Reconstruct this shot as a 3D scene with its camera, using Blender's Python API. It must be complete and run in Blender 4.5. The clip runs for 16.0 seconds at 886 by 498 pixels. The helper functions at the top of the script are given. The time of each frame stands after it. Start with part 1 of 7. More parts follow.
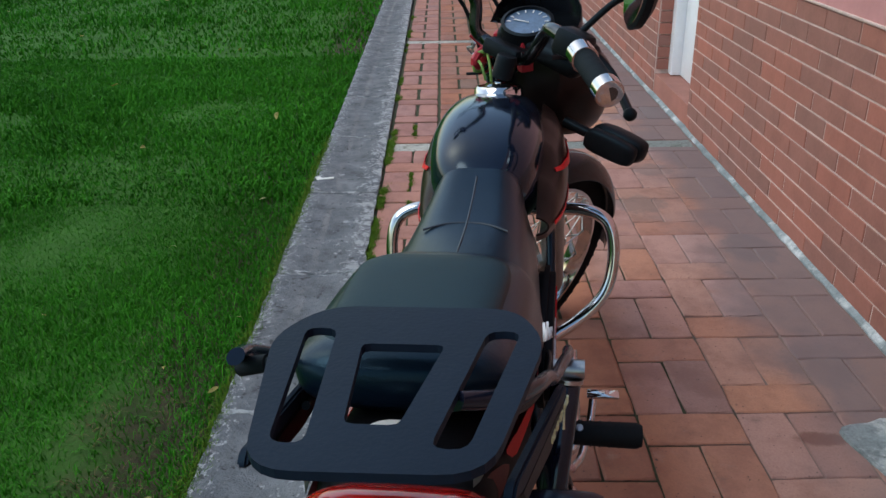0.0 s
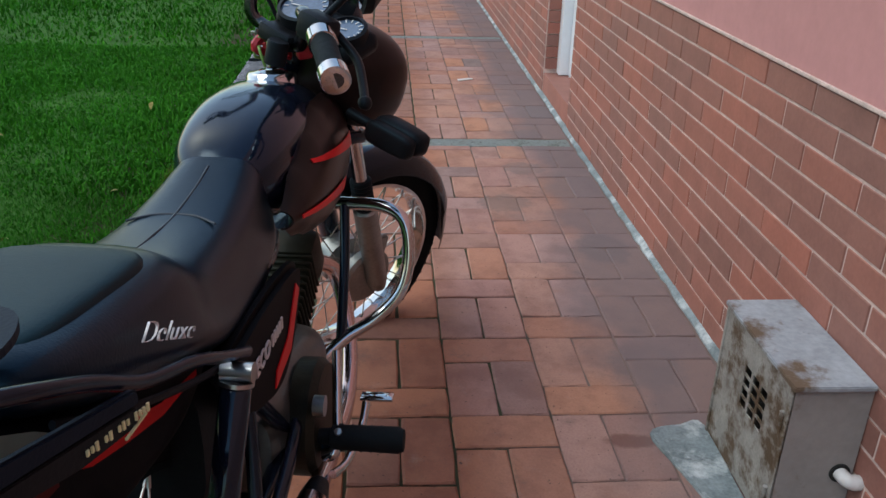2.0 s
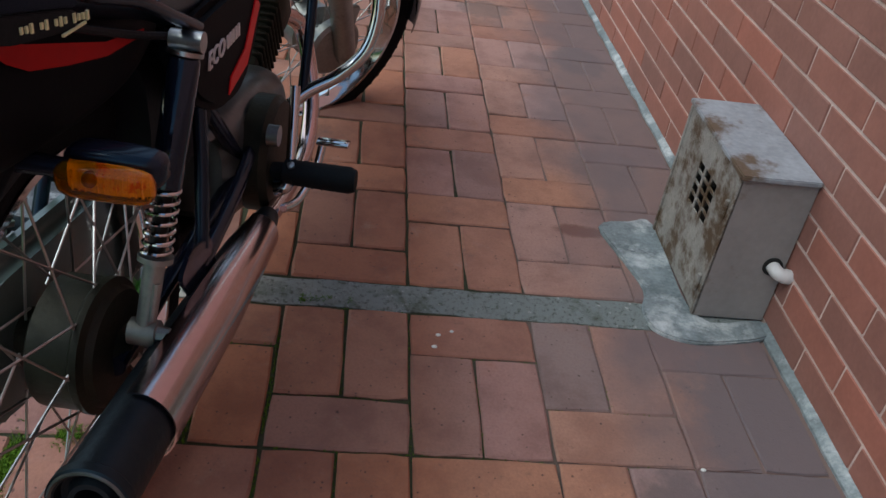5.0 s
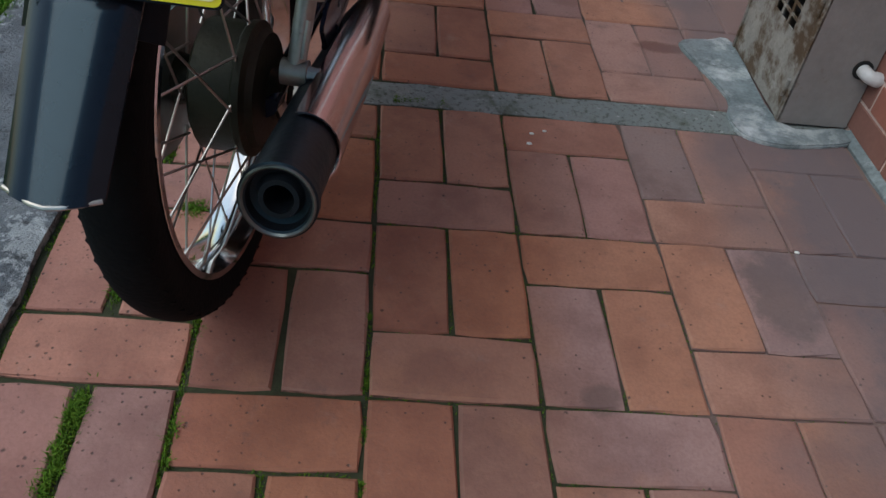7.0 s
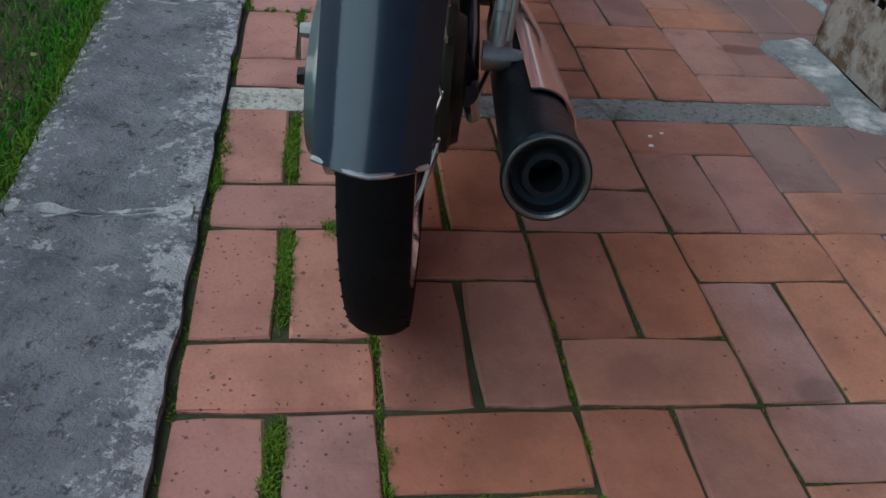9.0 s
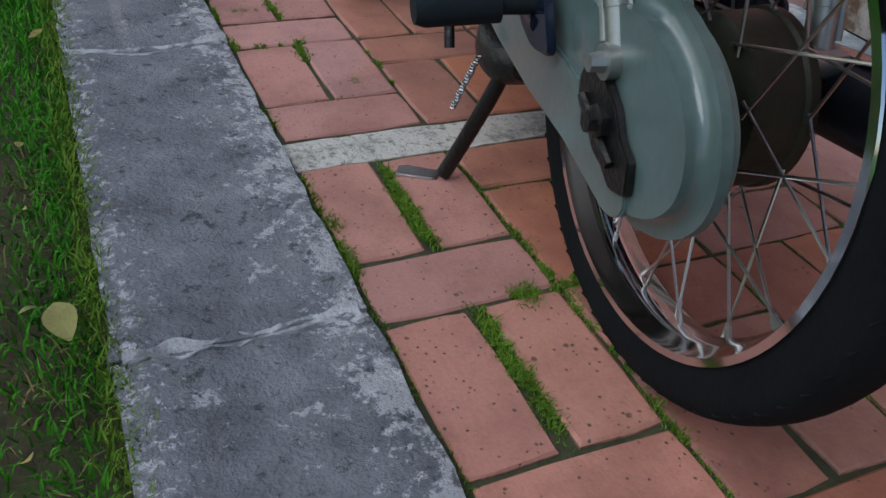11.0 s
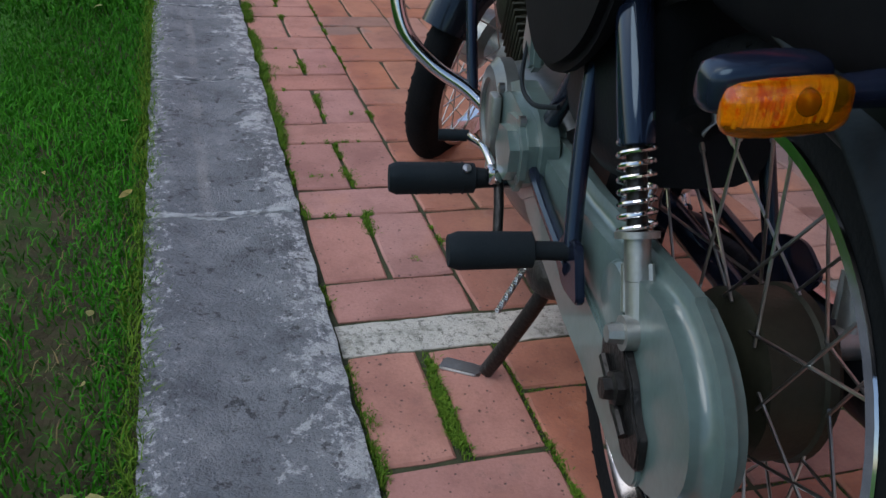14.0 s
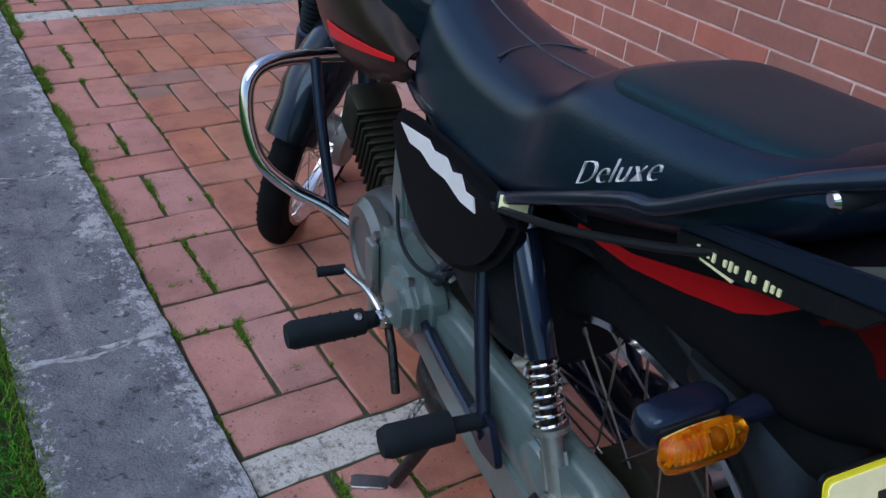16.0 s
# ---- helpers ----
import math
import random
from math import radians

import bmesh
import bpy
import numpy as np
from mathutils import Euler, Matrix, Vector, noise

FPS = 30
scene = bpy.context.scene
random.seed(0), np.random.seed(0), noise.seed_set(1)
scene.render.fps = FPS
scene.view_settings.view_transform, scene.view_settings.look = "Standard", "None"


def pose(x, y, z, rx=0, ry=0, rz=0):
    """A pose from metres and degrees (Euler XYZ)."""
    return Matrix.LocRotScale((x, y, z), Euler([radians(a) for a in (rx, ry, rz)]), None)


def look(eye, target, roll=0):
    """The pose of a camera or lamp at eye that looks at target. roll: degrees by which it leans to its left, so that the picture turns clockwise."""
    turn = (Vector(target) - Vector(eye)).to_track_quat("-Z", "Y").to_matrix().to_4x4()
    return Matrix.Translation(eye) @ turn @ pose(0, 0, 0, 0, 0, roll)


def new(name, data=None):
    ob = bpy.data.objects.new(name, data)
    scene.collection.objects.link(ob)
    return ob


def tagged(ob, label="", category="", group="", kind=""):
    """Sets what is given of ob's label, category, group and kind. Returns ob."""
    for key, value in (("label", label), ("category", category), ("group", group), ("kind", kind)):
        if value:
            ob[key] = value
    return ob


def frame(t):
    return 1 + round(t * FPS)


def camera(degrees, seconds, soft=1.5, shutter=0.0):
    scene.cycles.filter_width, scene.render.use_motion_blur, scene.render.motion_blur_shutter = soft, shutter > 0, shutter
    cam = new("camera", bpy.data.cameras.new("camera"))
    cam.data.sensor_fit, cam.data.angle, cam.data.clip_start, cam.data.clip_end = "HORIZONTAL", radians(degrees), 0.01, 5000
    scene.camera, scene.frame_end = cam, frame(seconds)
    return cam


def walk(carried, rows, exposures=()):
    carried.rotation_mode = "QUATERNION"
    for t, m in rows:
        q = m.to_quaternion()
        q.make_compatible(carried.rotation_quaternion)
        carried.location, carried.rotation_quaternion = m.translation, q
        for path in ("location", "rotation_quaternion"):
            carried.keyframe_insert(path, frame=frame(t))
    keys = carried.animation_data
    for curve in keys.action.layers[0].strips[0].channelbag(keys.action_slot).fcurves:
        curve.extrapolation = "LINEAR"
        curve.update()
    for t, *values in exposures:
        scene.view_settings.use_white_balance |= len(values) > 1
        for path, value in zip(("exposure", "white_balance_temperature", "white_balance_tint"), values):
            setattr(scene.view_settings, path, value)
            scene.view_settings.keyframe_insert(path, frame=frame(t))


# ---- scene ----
cam = camera(55.2, 16.0)
PATH = [
    (0, (-0.427, -1.176, 1.145), (-0.434, 0.645, 0.318), -0.9),
    (0.5, (-0.371, -1.137, 1.181), (-0.34, 0.695, 0.378), -0.4),
    (1, (-0.261, -1.118, 1.191), (-0.179, 0.719, 0.404), 0.4),
    (1.5, (-0.177, -1.123, 1.145), (-0.057, 0.71, 0.354), 1.1),
    (2, (-0.145, -1.129, 1.116), (-0.008, 0.686, 0.287), 1.7),
    (2.5, (-0.137, -1.137, 1.095), (0.003, 0.652, 0.213), 2.3),
    (3, (-0.138, -1.144, 1.063), (0.009, 0.618, 0.128), 3.2),
    (3.2, (-0.137, -1.146, 1.059), (0.013, 0.606, 0.105), 3.7),
    (5.3, (-0.108, -1.232, 0.965), (0.116, 0.373, -0.207), 9.3),
    (5.5, (-0.103, -1.251, 0.954), (0.119, 0.331, -0.25), 9.3),
    (5.9, (-0.12, -1.293, 0.925), (0.108, 0.233, -0.347), 9.6),
    (6, (-0.132, -1.296, 0.918), (0.1, 0.214, -0.373), 10.0),
    (6.5, (-0.175, -1.334, 0.89), (0.053, 0.147, -0.435), 10.0),
    (7, (-0.251, -1.34, 0.848), (-0.047, 0.144, -0.477), 9.2),
    (7.5, (-0.339, -1.358, 0.815), (-0.177, 0.154, -0.483), 8.2),
    (8, (-0.382, -1.365, 0.776), (-0.258, 0.173, -0.497), 7.0),
    (8.2, (-0.388, -1.356, 0.761), (-0.264, 0.194, -0.497), 6.6),
    (10.3, (-0.827, -1.095, 0.631), (-0.173, 0.382, -0.548), 6.2),
    (10.5, (-0.858, -1.04, 0.616), (-0.176, 0.414, -0.576), 5.7),
    (11, (-0.931, -0.986, 0.617), (-0.213, 0.462, -0.561), 5.5),
    (11.5, (-0.948, -0.951, 0.65), (-0.23, 0.507, -0.516), 4.8),
    (12, (-0.946, -0.921, 0.7), (-0.25, 0.583, -0.419), 4.8),
    (12.5, (-0.917, -0.926, 0.722), (-0.275, 0.648, -0.333), 5.2),
    (13, (-0.903, -0.928, 0.738), (-0.309, 0.689, -0.277), 5.2),
    (13.5, (-0.888, -0.946, 0.742), (-0.331, 0.698, -0.252), 5.5),
    (14, (-0.866, -0.95, 0.741), (-0.311, 0.695, -0.252), 5.6),
    (14.5, (-0.858, -0.948, 0.746), (-0.223, 0.665, -0.253), 6.4),
    (15, (-0.873, -0.916, 0.763), (-0.12, 0.637, -0.248), 6.8),
    (15.5, (-0.945, -0.874, 0.867), (-0.076, 0.61, -0.154), 6.8),
    (16, (-0.976, -0.86, 1.004), (-0.015, 0.548, -0.042), 5.6),
]
EXPOSURES = [(0, 0.92, 6700, 3), (3.2, 0.85, 6700, 2), (5.5, 0.70, 6650, 1), (8.2, 0.64, 6600, 1), (10.3, 0.80, 6600, 9), (14.5, 0.86, 6500, 10), (16, 0.84, 5950, 15)]
walk(cam, [(t, look(eye, target, roll)) for t, eye, target, roll in PATH], EXPOSURES)

# ---- world and light ----
world = bpy.data.worlds.new("overcast_sky")
scene.world = world
world.use_nodes = True
wn = world.node_tree
sky = wn.nodes.new("ShaderNodeTexSky")
sky.sky_type = "NISHITA"
sky.sun_disc = False
sky.sun_elevation, sky.sun_rotation = radians(50), radians(-60)
sky.air_density, sky.dust_density, sky.ozone_density = 1.2, 1.6, 2.0
wn.links.new(sky.outputs[0], wn.nodes["Background"].inputs[0])
wn.nodes["Background"].inputs[1].default_value = 0.10
sun_data = bpy.data.lights.new("sun", "SUN")
sun_data.energy, sun_data.angle, sun_data.color = 0.8, radians(40), (0.97, 0.98, 1.0)
sun = new("sun", sun_data)
sun.matrix_world = look((-6, -4, 9), (0, 0, 0))


# ---- materials ----
def mat(name, base, rough=0.6, metal=0.0, var=0.25, scale=8.0, bump=0.0, bscale=120.0, second=None, mask=(0.5, 0.7), coat=0.0,
        island=0.0, speck=None, spec=0.5, at_world=False, cool=False):
    """A node material: base colour varied at two scales, an optional second colour in blotches, grain relief."""
    m = bpy.data.materials.new(name)
    m.use_nodes = True
    n, l = m.node_tree.nodes, m.node_tree.links
    b = n["Principled BSDF"]
    b.inputs["Roughness"].default_value, b.inputs["Metallic"].default_value = rough, metal
    b.inputs["Coat Weight"].default_value = coat
    b.inputs["Coat Roughness"].default_value = 0.08
    b.inputs["Specular IOR Level"].default_value = spec
    if cool:
        # blue of the sky put into the sheen colour, which also dims it
        b.inputs["Specular Tint"].default_value = (0.38, 0.74, 1.0, 1)
        b.inputs["Coat Tint"].default_value = (0.70, 0.86, 1.0, 1)
    tc = n.new("ShaderNodeNewGeometry" if at_world else "ShaderNodeTexCoord")
    place = tc.outputs["Position" if at_world else "Object"]
    big, fine = n.new("ShaderNodeTexNoise"), n.new("ShaderNodeTexNoise")
    for tex, s, d in ((big, scale, 5), (fine, scale * 9, 4)):
        tex.inputs["Scale"].default_value, tex.inputs["Detail"].default_value = s, d
        l.new(place, tex.inputs["Vector"])
    add = n.new("ShaderNodeMath")
    add.operation = "MULTIPLY_ADD"
    l.new(fine.outputs[0], add.inputs[0])
    add.inputs[1].default_value = 0.6
    l.new(big.outputs[0], add.inputs[2])
    val = n.new("ShaderNodeMapRange")
    val.inputs[1].default_value, val.inputs[2].default_value = 0.5, 1.1
    val.inputs[3].default_value, val.inputs[4].default_value = 1 - var, 1 + var
    l.new(add.outputs[0], val.inputs[0])
    src = val.outputs[0]
    if island:
        info = n.new("ShaderNodeObjectInfo")
        geo = n.new("ShaderNodeNewGeometry")
        summed = n.new("ShaderNodeMath")
        l.new(info.outputs["Random"], summed.inputs[0])
        l.new(geo.outputs["Random Per Island"], summed.inputs[1])
        wrap = n.new("ShaderNodeMath")
        wrap.operation = "FRACT"
        l.new(summed.outputs[0], wrap.inputs[0])
        r = n.new("ShaderNodeMapRange")
        r.inputs[3].default_value, r.inputs[4].default_value = 1 - island, 1 + island
        l.new(wrap.outputs[0], r.inputs[0])
        mul = n.new("ShaderNodeMath")
        mul.operation = "MULTIPLY"
        l.new(src, mul.inputs[0])
        l.new(r.outputs[0], mul.inputs[1])
        src = mul.outputs[0]
    col = n.new("ShaderNodeVectorMath")
    col.operation = "SCALE"
    col.inputs[0].default_value = base
    if island:
        hue = n.new("ShaderNodeMix")
        hue.data_type = "RGBA"
        hue.inputs[6].default_value = (*base, 1)
        hue.inputs[7].default_value = (base[0] * 1.10, base[1] * 0.84, base[2] * 0.74, 1)
        l.new(wrap.outputs[0], hue.inputs[0])
        l.new(hue.outputs[2], col.inputs[0])
    l.new(src, col.inputs["Scale"])
    out = col.outputs[0]
    if second:
        ramp = n.new("ShaderNodeMapRange")
        ramp.inputs[1].default_value, ramp.inputs[2].default_value = mask
        blot = n.new("ShaderNodeTexNoise")
        blot.inputs["Scale"].default_value, blot.inputs["Detail"].default_value = scale * 0.7, 7
        blot.inputs["Roughness"].default_value = 0.68
        shift = n.new("ShaderNodeVectorMath")
        shift.inputs[1].default_value = (3.1, 7.7, 1.9)
        l.new(place, shift.inputs[0])
        l.new(shift.outputs[0], blot.inputs["Vector"])
        l.new(blot.outputs[0], ramp.inputs[0])
        mix = n.new("ShaderNodeMix")
        mix.data_type = "RGBA"
        l.new(ramp.outputs[0], mix.inputs[0])
        l.new(out, mix.inputs[6])
        mix.inputs[7].default_value = (*second, 1)
        out = mix.outputs[2]
    if speck:
        vor = n.new("ShaderNodeTexNoise")
        vor.inputs["Scale"].default_value, vor.inputs["Detail"].default_value = speck[1], 2
        l.new(place, vor.inputs["Vector"])
        sr = n.new("ShaderNodeMapRange")
        sr.inputs[1].default_value, sr.inputs[2].default_value = speck[2], speck[2] + 0.04
        l.new(vor.outputs[0], sr.inputs[0])
        sm = n.new("ShaderNodeMix")
        sm.data_type = "RGBA"
        l.new(sr.outputs[0], sm.inputs[0])
        l.new(out, sm.inputs[6])
        sm.inputs[7].default_value = (*speck[0], 1)
        out = sm.outputs[2]
    l.new(out, b.inputs["Base Color"])
    if bump:
        grain = n.new("ShaderNodeTexNoise")
        grain.inputs["Scale"].default_value, grain.inputs["Detail"].default_value = bscale, 6
        l.new(place, grain.inputs["Vector"])
        bu = n.new("ShaderNodeBump")
        bu.inputs["Strength"].default_value, bu.inputs["Distance"].default_value = bump, 0.004
        l.new(grain.outputs[0], bu.inputs["Height"])
        l.new(bu.outputs[0], b.inputs["Normal"])
    m.diffuse_color = (*base, 1)
    return m


M_JOINT = mat("dirty_sand_joint", (0.038, 0.044, 0.020), 0.95, var=0.4, scale=30, bump=0.5)
M_MORTAR = mat("pale_mortar", (0.60, 0.46, 0.41), 0.95, var=0.3, scale=20, bump=0.5)
M_CEMENT = mat("cement_smear", (0.20, 0.235, 0.245), 0.9, var=0.4, scale=14, bump=0.8, second=(0.52, 0.55, 0.56), mask=(0.50, 0.64))
M_LIME = mat("crumbly_lime_mortar", (0.34, 0.36, 0.37), 0.95, var=0.35, scale=30, bump=0.9, bscale=140, second=(0.13, 0.14, 0.15), mask=(0.46, 0.58), at_world=True)
M_TILE = mat("clay_facing_tile", (0.285, 0.132, 0.106), 0.62, var=0.16, scale=12, bump=0.14, bscale=60, island=0.15, at_world=True)
M_PLASTER = mat("salmon_plaster", (0.50, 0.235, 0.225), 0.85, var=0.08, scale=5, bump=0.18, bscale=40)
M_GRASS = mat("grass_blade", (0.034, 0.200, 0.012), 0.7, var=0.35, scale=0.8, island=0.40, spec=0.10)
M_MOSS = mat("joint_moss", (0.085, 0.19, 0.022), 0.85, var=0.3, scale=6, island=0.35, spec=0.1)
M_WHITE = mat("white_gloss_paint", (0.84, 0.88, 0.92), 0.35, var=0.05, scale=4)
M_BOX = mat("aged_beige_paint", (0.27, 0.245, 0.235), 0.6, var=0.14, scale=9, bump=0.15, second=(0.13, 0.075, 0.035), mask=(0.60, 0.72))
M_BOXTOP = mat("worn_box_lid_paint", (0.31, 0.33, 0.36), 0.55, var=0.3, scale=10, bump=0.2, second=(0.125, 0.085, 0.055), mask=(0.50, 0.60))
M_RUST = mat("flaking_rusty_paint", (0.27, 0.255, 0.235), 0.7, var=0.3, scale=22, bump=0.4, second=(0.085, 0.052, 0.028), mask=(0.47, 0.60))
M_DARK = mat("dark_void", (0.008, 0.008, 0.008), 0.9, var=0.1)
M_PVC = mat("white_plastic_pipe", (0.66, 0.63, 0.62), 0.4, var=0.1, scale=12)
M_LEAF = mat("pale_fallen_leaf", (0.34, 0.37, 0.13), 0.7, var=0.25, scale=30, island=0.3)
M_STRAW = mat("dry_straw", (0.125, 0.115, 0.045), 0.8, var=0.3, scale=20, island=0.35)
M_WLEAF = mat("white_petal", (0.72, 0.73, 0.70), 0.6, var=0.06, scale=30)

M_BLACK = mat("black_gloss_paint", (0.008, 0.009, 0.012), 0.20, var=0.25, scale=6, coat=0.25, bump=0.02, bscale=30, spec=0.25, cool=True)
M_NAVY = mat("midnight_gloss_paint", (0.007, 0.010, 0.020), 0.12, var=0.2, scale=5, coat=0.5, spec=0.3, cool=True)
M_PLASTIC = mat("black_moulded_plastic", (0.009, 0.009, 0.010), 0.45, var=0.3, scale=14, bump=0.1, bscale=200, spec=0.16, cool=True)
M_SEAT = mat("black_grained_vinyl", (0.004, 0.010, 0.020), 0.28, var=0.25, scale=8, bump=0.10, bscale=420, spec=0.36, cool=True)
M_SEATTOP = mat("charcoal_ribbed_vinyl", (0.005, 0.019, 0.026), 0.44, var=0.2, scale=9, bump=0.12, bscale=500, spec=0.20, cool=True)
M_SEAM = mat("raised_seat_piping", (0.026, 0.036, 0.048), 0.4, var=0.2, scale=20, spec=0.5)
M_RACK = mat("slate_powder_coat", (0.008, 0.013, 0.024), 0.5, var=0.15, scale=10, bump=0.1, bscale=300, spec=0.14, cool=True)
M_FRAME = mat("dark_blue_black_enamel", (0.008, 0.010, 0.020), 0.25, var=0.25, scale=9, coat=0.25, spec=0.35, cool=True)
M_PANEL = mat("matt_black_panel_plastic", (0.006, 0.006, 0.007), 0.55, var=0.3, scale=10, bump=0.05, bscale=150, spec=0.05, cool=True)
M_RED = mat("red_stripe_film", (0.62, 0.008, 0.014), 0.45, var=0.1, scale=9, spec=0.3)
M_DARKRED = mat("deep_red_tail_paint", (0.10, 0.004, 0.006), 0.35, var=0.2, scale=9, spec=0.25)
M_MAROON = mat("dark_shroud_paint", (0.016, 0.010, 0.009), 0.30, var=0.25, scale=6, coat=0.0, spec=0.16)
M_CHROME = mat("chrome_plate", (0.62, 0.63, 0.64), 0.10, metal=1.0, var=0.1, scale=12)
M_BAR = mat("dark_chrome_bar", (0.10, 0.11, 0.12), 0.22, metal=1.0, var=0.2, scale=20)
M_ALLOY = mat("dull_cast_alloy", (0.30, 0.32, 0.31), 0.42, metal=0.85, var=0.2, scale=14, bump=0.15, second=(0.10, 0.10, 0.09), mask=(0.58, 0.75))
M_ENGINE = mat("painted_engine_cover", (0.115, 0.132, 0.130), 0.30, metal=0.6, var=0.2, scale=12, bump=0.1, second=(0.07, 0.08, 0.07), mask=(0.58, 0.75))
M_CHAINCASE = mat("grey_green_chaincase_paint", (0.078, 0.120, 0.117), 0.28, var=0.22, scale=10, bump=0.06, second=(0.07, 0.095, 0.085), mask=(0.58, 0.72), coat=0.5)
M_DRUM = mat("oily_and_shaded_metal", (0.018, 0.020, 0.013), 0.5, metal=0.3, var=0.35, scale=18, bump=0.2, spec=0.3)
M_TYRE = mat("dusty_tyre_rubber", (0.0070, 0.0066, 0.0064), 0.85, var=0.35, scale=14, bump=0.3, bscale=160, spec=0.12, cool=True)
M_RUBBER = mat("black_rubber", (0.009, 0.009, 0.009), 0.75, var=0.25, scale=20, bump=0.2, spec=0.25, cool=True)
M_GREASE = mat("greasy_black_metal", (0.006, 0.006, 0.006), 0.4, var=0.4, scale=30, bump=0.5, spec=0.35)
M_STEEL = mat("zinc_steel", (0.42, 0.43, 0.43), 0.3, metal=1.0, var=0.2, scale=20)
M_SHIELD = mat("pink_tinted_chrome", (0.60, 0.50, 0.50), 0.16, metal=1.0, var=0.1, scale=10)
M_MUFFLER = mat("scuffed_black_exhaust_paint", (0.009, 0.010, 0.012), 0.45, var=0.3, scale=12, bump=0.2, second=(0.04, 0.038, 0.035), mask=(0.62, 0.75), spec=0.35, cool=True)
M_AMBER = mat("clear_amber_lens", (0.98, 0.36, 0.008), 0.06, var=0.10, scale=22, coat=0.3)
M_AMBER.node_tree.nodes["Principled BSDF"].inputs["Transmission Weight"].default_value = 0.92
M_AMBER.node_tree.nodes["Principled BSDF"].inputs["IOR"].default_value = 1.28
M_AMBERIN = mat("bright_amber_reflector", (1.0, 0.80, 0.22), 0.25, metal=0.4, var=0.35, scale=90, second=(0.85, 0.24, 0.01), mask=(0.52, 0.60))
M_BULB = mat("dark_amber_bulb", (0.16, 0.05, 0.004), 0.15, var=0.2, scale=60, coat=0.6)
M_REDLENS = mat("red_tail_lens", (0.42, 0.01, 0.008), 0.12, var=0.15, scale=30, coat=0.7)
# one yellow plate: glare painted pale on its face, plain yellow at the edge
M_PLATE = mat("glare_pale_plate", (0.93, 0.92, 0.52), 0.4, var=0.05, scale=20)
M_PLATEEDGE = mat("plain_plate_yellow", (0.82, 0.76, 0.02), 0.4, var=0.05, scale=20)
M_INK = mat("black_ink", (0.015, 0.015, 0.015), 0.5, var=0.1)
M_STICKER = mat("pale_yellow_sticker", (0.72, 0.74, 0.42), 0.5, var=0.1, scale=30)
M_SILVER = mat("silver_lettering", (0.66, 0.67, 0.68), 0.4, var=0.08, scale=30)
M_GREYPANEL = mat("sage_grey_panel_film", (0.20, 0.24, 0.22), 0.35, var=0.1, scale=12)
M_DIAL = mat("blue_grey_dial_face", (0.09, 0.15, 0.24), 0.25, var=0.4, scale=30, coat=0.8)
M_WIRERED = mat("red_cable_sleeve", (0.40, 0.015, 0.03), 0.45, var=0.2, scale=20)
M_WIREGREEN = mat("green_cable_sleeve", (0.20, 0.34, 0.08), 0.45, var=0.2, scale=20)
M_MIRROR = mat("mirror_glass", (0.85, 0.86, 0.86), 0.03, metal=1.0, var=0.01)


